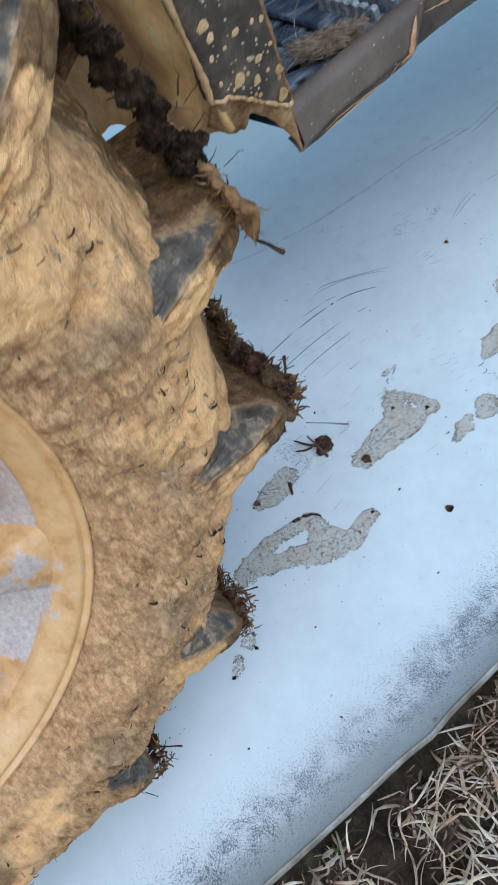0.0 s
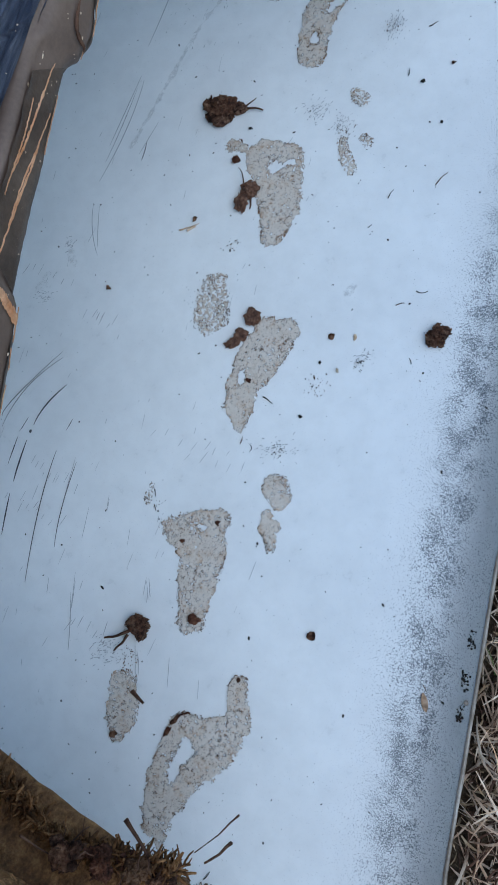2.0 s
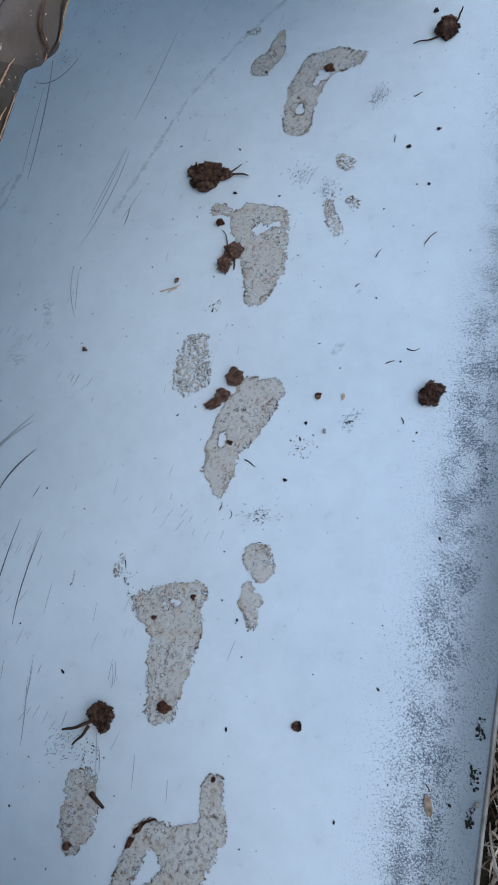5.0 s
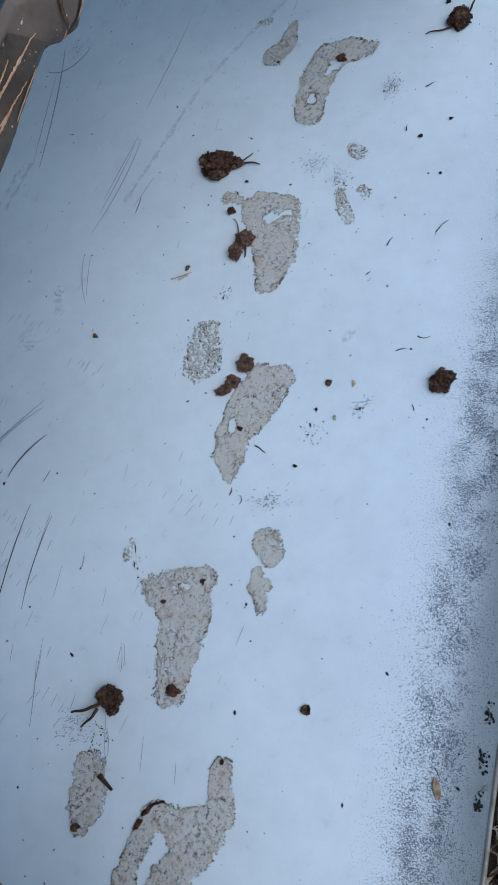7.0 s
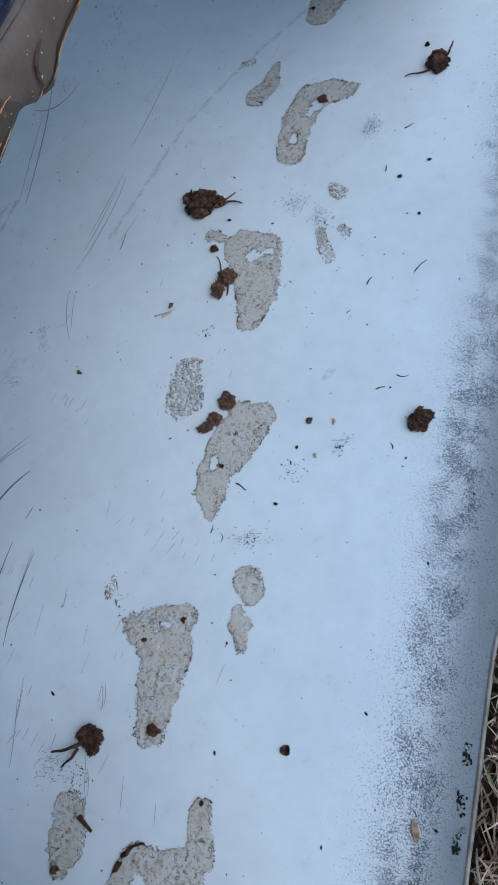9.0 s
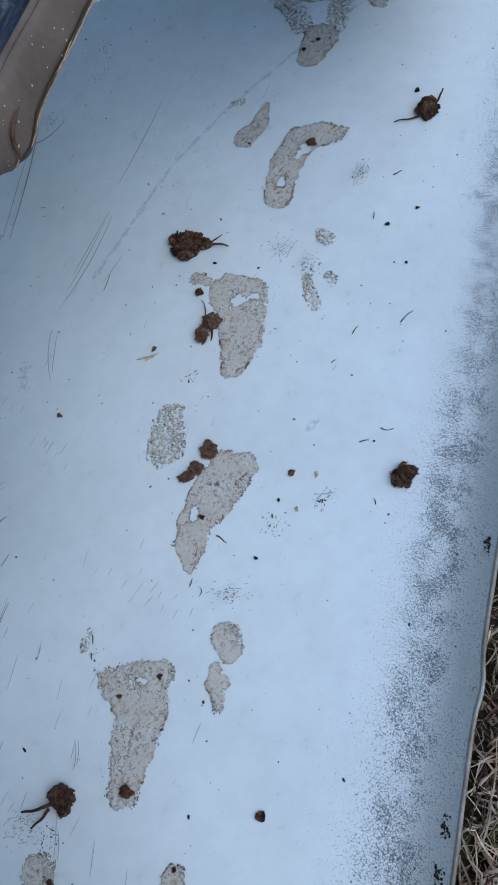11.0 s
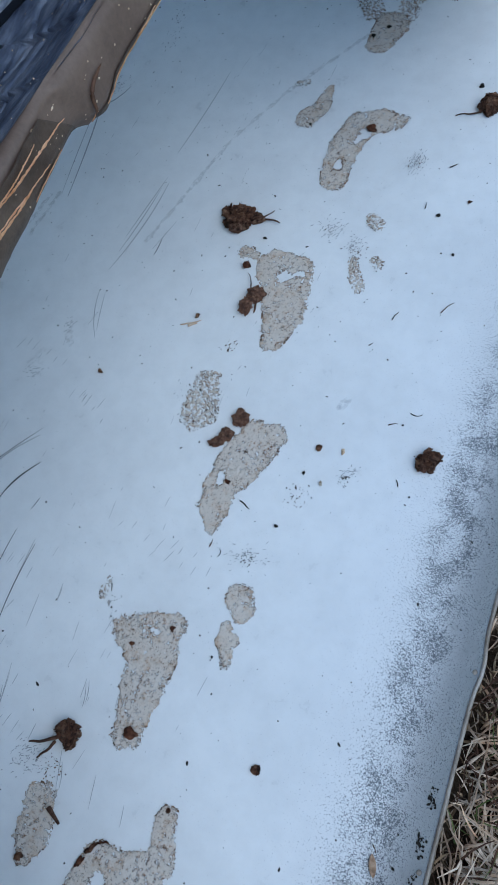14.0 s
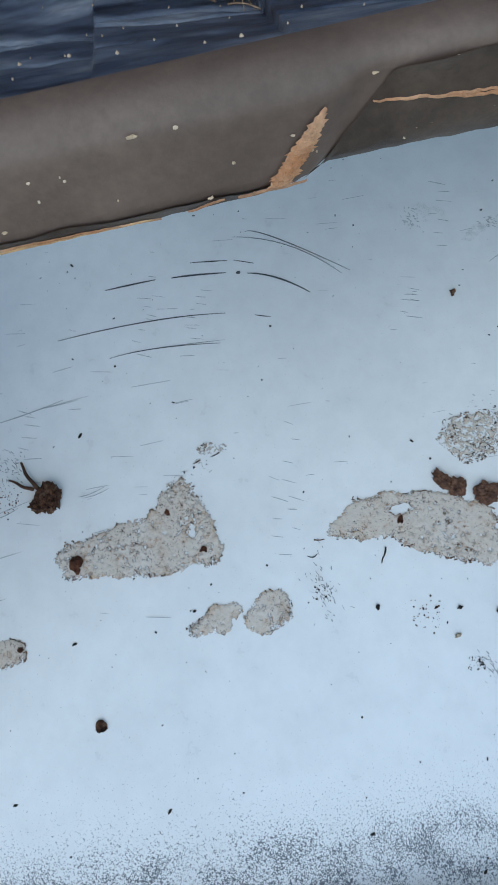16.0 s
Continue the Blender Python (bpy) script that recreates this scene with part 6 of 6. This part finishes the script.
for x, y, s, m, k in ((0.0527, 0.0025, 0.0030, M_CLOD, 21), (0.0642, -0.2205, 0.0038, M_CLOD, 22), (-0.1413, 0.0357, 0.0026, M_CLOD, 23), (-0.0737, 0.0979, 0.0026, M_CLOD, 24), (-0.0372, 0.1790, 0.0018, M_DARK, 25), (0.0706, 0.0033, 0.0020, M_FLECK, 26),
                      (0.0599, -0.0232, 0.0019, M_DUSTY, 27), (0.0359, -0.0610, 0.0019, M_DARK, 28), (0.0998, 0.2161, 0.0022, M_DARK, 29), (0.1216, 0.2315, 0.0020, M_RUST, 30), (0.1175, 0.1808, 0.0016, M_DARK, 31), (0.0458, -0.0179, 0.0015, M_DARK, 32),
                      (-0.0088, -0.0358, 0.0024, M_RUST, 33), (-0.0244, -0.2217, 0.0050, M_RUST, 34), (0.0275, 0.3004, 0.0045, M_RUST, 35), (-0.0745, -0.3130, 0.0030, M_CLOD, 36), (0.0160, -0.2585, 0.0022, M_CLOD, 37), (0.112, 0.352, 0.0028, M_DARK, 38),
                      (-0.028, 0.302, 0.0020, M_DARK, 39), (0.018, 0.418, 0.0028, M_DARK, 40), (0.006, 0.408, 0.0025, M_DARK, 41), (-0.043, -0.165, 0.0024, M_RUST, 42), (-0.017, -0.148, 0.0026, M_RUST, 43), (0.024, -0.405, 0.0022, M_DARK, 44), (0.028, -0.433, 0.0024, M_DARK, 45)):
    me = crumble("dirt_crumb", (s * 1.1, s * 0.95, s * 0.7), m, k, 34, 0.6, 0.7)
    me.transform(pose(x, y, 0.0, 0, 0, k * 37))
    thing("dirt_crumb", me, "small dark crumb of soil on the white sheet", "dirt crumb", "crumbs on the sheet")
# crust along the forked print's shoulder
for k, (x, y, ln, w, turn) in enumerate(((-0.0322, -0.3030, 0.0046, 0.0026, 62), (-0.0275, -0.2945, 0.0064, 0.0022, 52), (-0.0205, -0.2885, 0.0048, 0.0012, 20))):
    me = crumble("mud_crust", (ln, w, 0.0013), M_RUST if k != 1 else M_CLOD, 60 + k, 160, 0.5, 0.6)
    me.transform(pose(x, y, 0.0004, 0, 0, turn))
    thing("mud_crust", me, "rusty crumbled crust on the rim of a tread print", "mud crust", "crumbs on the sheet")


def stick(x, y, heading, ln, rad, material, label, seed, bend=0.25):
    r = random.Random(seed)
    v, f = tube_geo(*stalk(r, (x, y, rad * 0.9), math.radians(heading), 0.0, ln, rad, bend), 5)
    v = [Vector((p.x, p.y, max(p.z, 0.0002))) for p in v]
    return thing("twig", mesh_from("twig", v, f, material), label, "twig", "twigs on the sheet")


stick(-0.0645, -0.2800, -32, 0.013, 0.0019, M_CLOD, "short thick dark stick on the sheet", 1, 0.1)
stick(-0.0860, 0.0880, 14, 0.018, 0.0006, M_STRAW, "thin pale straw on the white sheet", 2)
stick(-0.0790, 0.0875, 35, 0.008, 0.0012, M_STRAW, "short pale straw on the white sheet", 3)
stick(0.0050, -0.0480, -15, 0.010, 0.0006, M_DARK, "short dark bent stem on the white sheet", 4, 0.6)
for k, (x, y, h, ln) in enumerate(((-0.008, -0.086, 70, 0.006), (0.088, 0.222, 80, 0.006), (0.083, 0.117, 70, 0.008), (0.118, 0.128, 60, 0.013), (0.070, 0.092, 50, 0.004), (0.112, 0.042, -30, 0.010), (0.098, 0.030, 30, 0.007), (0.114, -0.015, 95, 0.005),
                                   (-0.072, -0.128, -60, 0.006), (-0.070, -0.140, -70, 0.005), (0.010, -0.395, 40, 0.008), (-0.020, -0.440, 20, 0.010), (0.145, -0.240, -60, 0.008), (0.1, 0.265, 10, 0.008))):
    stick(x, y, h, ln, 0.00045, M_DARK if k % 3 else M_STALK, "tiny dark stem fragment on the white sheet", 10 + k, 0.5)


def build_leaf(x, y, heading):
    """A small dry curled leaf, pointed at both ends."""
    rows = []
    for i in range(15):
        t = i / 14
        w = 0.0022 * math.sin(math.pi * t) ** 0.7 + 0.0001
        u = (t - 0.5) * 0.013
        lift = 0.0006 + 0.0012 * abs(t - 0.5)
        rows.append([(u, -w, lift + 0.0006), (u, -w * 0.4, lift), (u, w * 0.4, lift), (u, w, lift + 0.0007)])
    me = grid_mesh("dry_leaf", rows, M_HAY)
    me.transform(pose(x, y, 0.0, 0, 0, heading))
    ob = thing("dry_leaf", me, "small dry tan leaf on the sheet's speckled margin", "leaf")
    ob.modifiers.new("thickness", "SOLIDIFY").thickness = 0.0003
    return ob


build_leaf(0.147, -0.251, 105)


# ---- scratches, scuffs, specks ----
def strip(points, wide):
    verts, faces = [], []
    for i, (x, y) in enumerate(points):
        a, b = points[max(i - 1, 0)], points[min(i + 1, len(points) - 1)]
        dx, dy = b[0] - a[0], b[1] - a[1]
        n = math.hypot(dx, dy) or 1.0
        w = wide * 0.5 * (0.35 + 0.65 * math.sin(math.pi * (i + 0.5) / len(points)))
        verts += [(x - dy / n * w, y + dx / n * w, 0.0004), (x, y, 0.00055), (x + dy / n * w, y - dx / n * w, 0.0004)]
    for i in range(len(points) - 1):
        for k in range(2):
            a = i * 3 + k
            faces.append((a, a + 1, a + 4, a + 3))
    return verts, faces


def arc(x, y, heading, ln, bend, n=12):
    pts, h = [], math.radians(heading)
    for i in range(n + 1):
        pts.append((x, y))
        x, y = x + math.cos(h) * ln / n, y + math.sin(h) * ln / n
        h += math.radians(bend) / n
    return pts

SCRATCHES = [(-0.2193, -0.0814, -0.2098, -0.0631, -0.1735, -0.0220, 0.0005), (-0.2175, -0.0900, -0.2015, -0.0559, -0.1725, -0.0275, 0.0004), (-0.1880, -0.0863, -0.1798, -0.0684, -0.1640, -0.0502, 0.0009),
             (-0.1918, -0.0995, -0.1954, -0.1202, -0.1970, -0.1351, 0.0010), (-0.1984, -0.1452, -0.1988, -0.1620, -0.1988, -0.1791, 0.0009), (-0.1629, -0.1059, -0.1693, -0.1550, -0.1699, -0.2139, 0.0006),
             (-0.1430, -0.1134, -0.1491, -0.1526, -0.1495, -0.1831, 0.0005), (-0.1532, -0.0784, -0.1550, -0.0832, -0.1571, -0.0879, 0.0005), (-0.1941, -0.0804, -0.1970, -0.0866, -0.1999, -0.0928, 0.0005), (-0.2007, -0.0971, -0.2030, -0.1090, -0.2052, -0.1212, 0.0006)]
HAIRLINES = [(-0.1262, -0.2068, -0.1258, -0.2172, -0.1255, -0.2276, 0.0003), (-0.1497, -0.2071, -0.1493, -0.2135, -0.1489, -0.2199, 0.0003), (-0.1089, -0.1399, -0.1090, -0.1450, -0.1092, -0.1500, 0.0003),
             (-0.1207, 0.3589, -0.1319, 0.3066, -0.1438, 0.2610, 0.0005), (-0.1450, 0.2331, -0.1545, 0.1995, -0.1640, 0.1659, 0.0005), (-0.2466, 0.3062, -0.2460, 0.2560, -0.2445, 0.2063, 0.0005), (-0.0673, -0.1959, -0.0675, -0.2029, -0.0677, -0.2099, 0.0003),
             (-0.0409, -0.2012, -0.0407, -0.2049, -0.0405, -0.2086, 0.0003), (-0.0393, -0.2517, -0.0384, -0.2625, -0.0374, -0.2734, 0.0003)]
HAIRLINES_MORE = [(-0.0143, -0.2637, -0.0136, -0.2700, -0.0130, -0.2770, 0.0003), (-0.0689, -0.2421, -0.0663, -0.2559, -0.0637, -0.2697, 0.0003), (-0.1274, -0.2000, -0.1264, -0.2180, -0.1254, -0.2358, 0.0003),
                  (-0.1253, -0.1483, -0.1260, -0.1608, -0.1267, -0.1732, 0.0003), (-0.1445, -0.1102, -0.1468, -0.1291, -0.1490, -0.1480, 0.0004), (-0.1096, -0.1369, -0.1096, -0.1430, -0.1097, -0.1494, 0.0003)]


def bow(ax, ay, mx, my, bx, by, n=16):
    """A bent line through three places."""
    return [((1 - t) * (1 - 2 * t) * ax + 4 * t * (1 - t) * mx + t * (2 * t - 1) * bx, (1 - t) * (1 - 2 * t) * ay + 4 * t * (1 - t) * my + t * (2 * t - 1) * by) for t in [i / n for i in range(n + 1)]]


def build_scratch(row, material):
    *place, wide = row
    v, f = strip(bow(*place), wide * 1.4)
    part("scratch", mesh_from("scratch", v, f, material), steel_sheet, "thin dark scratch in the enamel")


for row in SCRATCHES:
    build_scratch(row, M_SCRATCH)
FINE = [(-0.1418, 0.2281, -0.1507, 0.1815, -0.1679, 0.1323, 0.0006), (-0.1469, 0.2212, -0.1561, 0.1818, -0.1652, 0.1507, 0.0005), (-0.1216, 0.1871, -0.1294, 0.1692, -0.1347, 0.1570, 0.0004),
        (-0.1695, 0.1120, -0.1663, 0.0877, -0.1570, 0.0641, 0.0005), (-0.1635, 0.1092, -0.1610, 0.0877, -0.1583, 0.0719, 0.0004), (-0.2452, 0.3395, -0.2390, 0.2789, -0.2371, 0.2034, 0.0010), (-0.2570, 0.3136, -0.2361, 0.3149, -0.2176, 0.3378, 0.0011)]
FINE_MORE = [(-0.0669, -0.1987, -0.0645, -0.2077, -0.0642, -0.2150, 0.0004), (-0.0653, -0.1966, -0.0633, -0.2038, -0.0629, -0.2112, 0.0004), (-0.1284, -0.2161, -0.1247, -0.2382, -0.1224, -0.2598, 0.0005), (-0.0657, -0.2512, -0.0629, -0.2596, -0.0618, -0.2681, 0.0004)]
for row in ((-0.1292, 0.1681, -0.1299, 0.1591, -0.1314, 0.1514, 0.0006), (-0.0002, -0.0859, 0.0015, -0.0886, 0.0000, -0.0920, 0.0005), (-0.1477, 0.0065, -0.1467, 0.0105, -0.1455, 0.0139, 0.0003), (-0.1433, 0.0091, -0.1419, 0.0116, -0.1410, 0.0141, 0.0003)):
    build_scratch(row, M_SCRATCH)
for row in HAIRLINES + HAIRLINES_MORE + FINE + FINE_MORE:
    build_scratch(row, M_HAIR)
me = lump("scratch_pit", (0.0011, 0.0016, 0.0003), M_SCRATCH, 3, 0.2, 2)
me.transform(Matrix.Translation((-0.1898, -0.0919, 0.0003)))
part("scratch_pit", me, steel_sheet, "dark pit in the enamel")

# many short hairline ticks and dirt specks
r = random.Random(90)
ticks = []
for _ in range(95):
    x, y = r.uniform(-0.26, 0.02), r.uniform(-0.30, 0.40)
    h = 78 + r.gauss(0, 7)
    ticks.append(strip(arc(x, y, h, r.choice([0.003, 0.005, 0.008, 0.014]), 0, 4), r.uniform(0.0002, 0.0004)))
# rows of parallel ticks, as one dragged thing leaves them
for cx, cy, num, step in ((-0.082, -0.086, 7, 0.011), (-0.20, -0.15, 9, 0.006), (-0.185, -0.12, 8, 0.006), (-0.16, 0.005, 6, 0.007), (-0.225, 0.05, 7, 0.008), (-0.05, -0.10, 5, 0.012), (-0.13, -0.24, 6, 0.007)):
    for k in range(num):
        ticks.append(strip(arc(cx + k * step + r.gauss(0, 0.002), cy - 0.002 * k + r.gauss(0, 0.003), 66 + r.gauss(0, 6), r.uniform(0.004, 0.011), 0, 4), r.uniform(0.0003, 0.0005)))
v, f = merge(ticks)
tagged(part("hairline_scuff", mesh_from("hairline_scuff", v, f, M_HAIR), steel_sheet, "scattered faint hairline scuffs"), kind="stuff")


def specks(name, count, seed, span_x, span_y, sizes, material, label, keep=None):
    r = random.Random(seed)
    geos = []
    while len(geos) < count:
        x, y = r.uniform(*span_x), r.uniform(*span_y)
        if x > edge_x(y) - 0.004 or (keep and not keep(x, y, r)):
            continue
        s = r.choice(sizes) * r.uniform(0.7, 1.3)
        n = r.choice([4, 5, 6])
        a0, z = r.uniform(0, 6.3), lip_z(edge_x(y) - x) + 0.0004
        long = r.choice([1.0, 1.0, 1.3, 2.2])
        turn = r.uniform(0, 6.3)
        pts = []
        for k in range(n):
            a = a0 + 2 * math.pi * k / n
            rr = s * r.uniform(0.7, 1.2)
            u, w = rr * long * math.cos(a), rr * math.sin(a)
            pts.append((x + u * math.cos(turn) - w * math.sin(turn), y + u * math.sin(turn) + w * math.cos(turn), z))
        verts = pts + [(x, y, z + s * 0.8)]
        geos.append((verts, [(k, (k + 1) % n, n) for k in range(n)]))
    v, f = merge(geos)
    return thing(name, mesh_from(name, v, f, material), label, "dirt specks", kind="stuff")


specks("dirt_specks", 620, 41, (-0.27, 0.19), (-0.5, 0.5), [0.0003, 0.0003, 0.0004, 0.0005, 0.0007], M_DARK, "fine dark dirt specks scattered over the sheet")
for k, (cx, cy, sp, num) in enumerate(((0.045, -0.035, 0.012, 45), (0.075, -0.018, 0.006, 34), (-0.075, -0.258, 0.012, 60), (0.022, -0.088, 0.008, 30), (0.045, 0.175, 0.012, 34), (-0.048, 0.030, 0.018, 70), (-0.038, 0.075, 0.01, 30), (-0.065, -0.140, 0.008, 18), (0.072, 0.268, 0.008, 26))):
    specks("dirt_specks", num, 60 + k, (cx - sp, cx + sp), (cy - sp, cy + sp), [0.0002, 0.0003, 0.0003, 0.0005], M_DARK if k % 2 else M_CLOD, "cluster of dark dirt specks on the sheet",
           lambda x, y, r, cx=cx, cy=cy, sp=sp: r.random() > math.hypot(x - cx, y - cy) / sp)
for k, y in enumerate((-0.232, -0.205, -0.252, -0.04)):
    e = edge_x(y)
    specks("dirt_specks", 40, 80 + k, (e - 0.009, e - 0.003), (y - 0.006, y + 0.006), [0.0003, 0.0004, 0.0008], M_DARK, "black grime spots in the fold of the sheet's edge")


# ---- faint grey smears on the enamel ----
def smear(points, wide, seed, label="faint grey smear on the white sheet"):
    caps = []
    for (ax, ay), (bx, by) in zip(points, points[1:]):
        caps.append((ax, ay, wide, bx, by, wide))
    ob = mud_print(caps, (), 0.0022, 0.0011, seed, 0.0, label, False, wide * 0.9)
    ob.name = "grey_smear"
    ob.data.materials[0] = M_SMEAR
    for v in ob.data.vertices:
        v.co.z = 0.00035 + 0.3 * max(0, v.co.z - 0.0004)
    tagged(ob, "", "dust smear", "dust smears on the sheet")
    return ob


smear([(0.0625, 0.4703), (-0.0034, 0.4044), (-0.0597, 0.3366), (-0.0965, 0.2796), (-0.1432, 0.1645)], 0.0026, 201)
smear([(-0.2552, 0.2042), (-0.2750, 0.1424), (-0.2861, 0.0785), (-0.3037, 0.0017), (-0.3348, -0.0757), (-0.3659, -0.1269)], 0.0028, 202)
smear([(-0.1822, 0.0666), (-0.1800, 0.0560)], 0.0050, 203)
smear([(-0.2071, 0.0299), (-0.2010, 0.0420)], 0.0080, 204)
smear([(-0.2468, 0.2070), (-0.2541, 0.1800), (-0.2600, 0.1594)], 0.0030, 205)
smear([(0.0600, 0.0382), (0.0640, 0.0440)], 0.0040, 206)


def scuff(cx, cy, rx, ry, count, heading, seed):
    """A faint cloud of tiny strokes rubbed into the enamel."""
    r = random.Random(seed)
    geos = []
    for _ in range(count):
        x, y = r.gauss(cx, rx), r.gauss(cy, ry)
        geos.append(strip(arc(x, y, heading + r.gauss(0, 25), r.uniform(0.0006, 0.003), r.gauss(0, 20), 4), r.uniform(0.0002, 0.0007)))
    v, f = merge(geos)
    tagged(part("scuff_mark", mesh_from("scuff_mark", v, f, M_HAIR if seed % 2 else M_SMEAR), steel_sheet, "faint grey scuff of tiny strokes"), kind="stuff")


for k, row in enumerate(((-0.193, 0.41, 0.004, 0.022, 60, 80), (-0.232, 0.338, 0.006, 0.007, 50, 50), (-0.1865, 0.073, 0.002, 0.003, 26, 70), (-0.201, 0.026, 0.005, 0.003, 40, 20), (0.017, 0.195, 0.006, 0.006, 80, 45), (0.039, 0.181, 0.003, 0.005, 60, 60),
                         (0.0725, 0.267, 0.004, 0.006, 90, 70), (0.167, 0.241, 0.003, 0.002, 40, 60), (-0.092, -0.254, 0.007, 0.006, 90, 45), (-0.052, 0.028, 0.008, 0.010, 70, 60), (0.018, -0.087, 0.010, 0.004, 60, 20), (0.077, -0.012, 0.004, 0.003, 40, 30), (-0.10, 0.30, 0.02, 0.03, 40, 72))):
    scuff(*row, 301 + 2 * k)
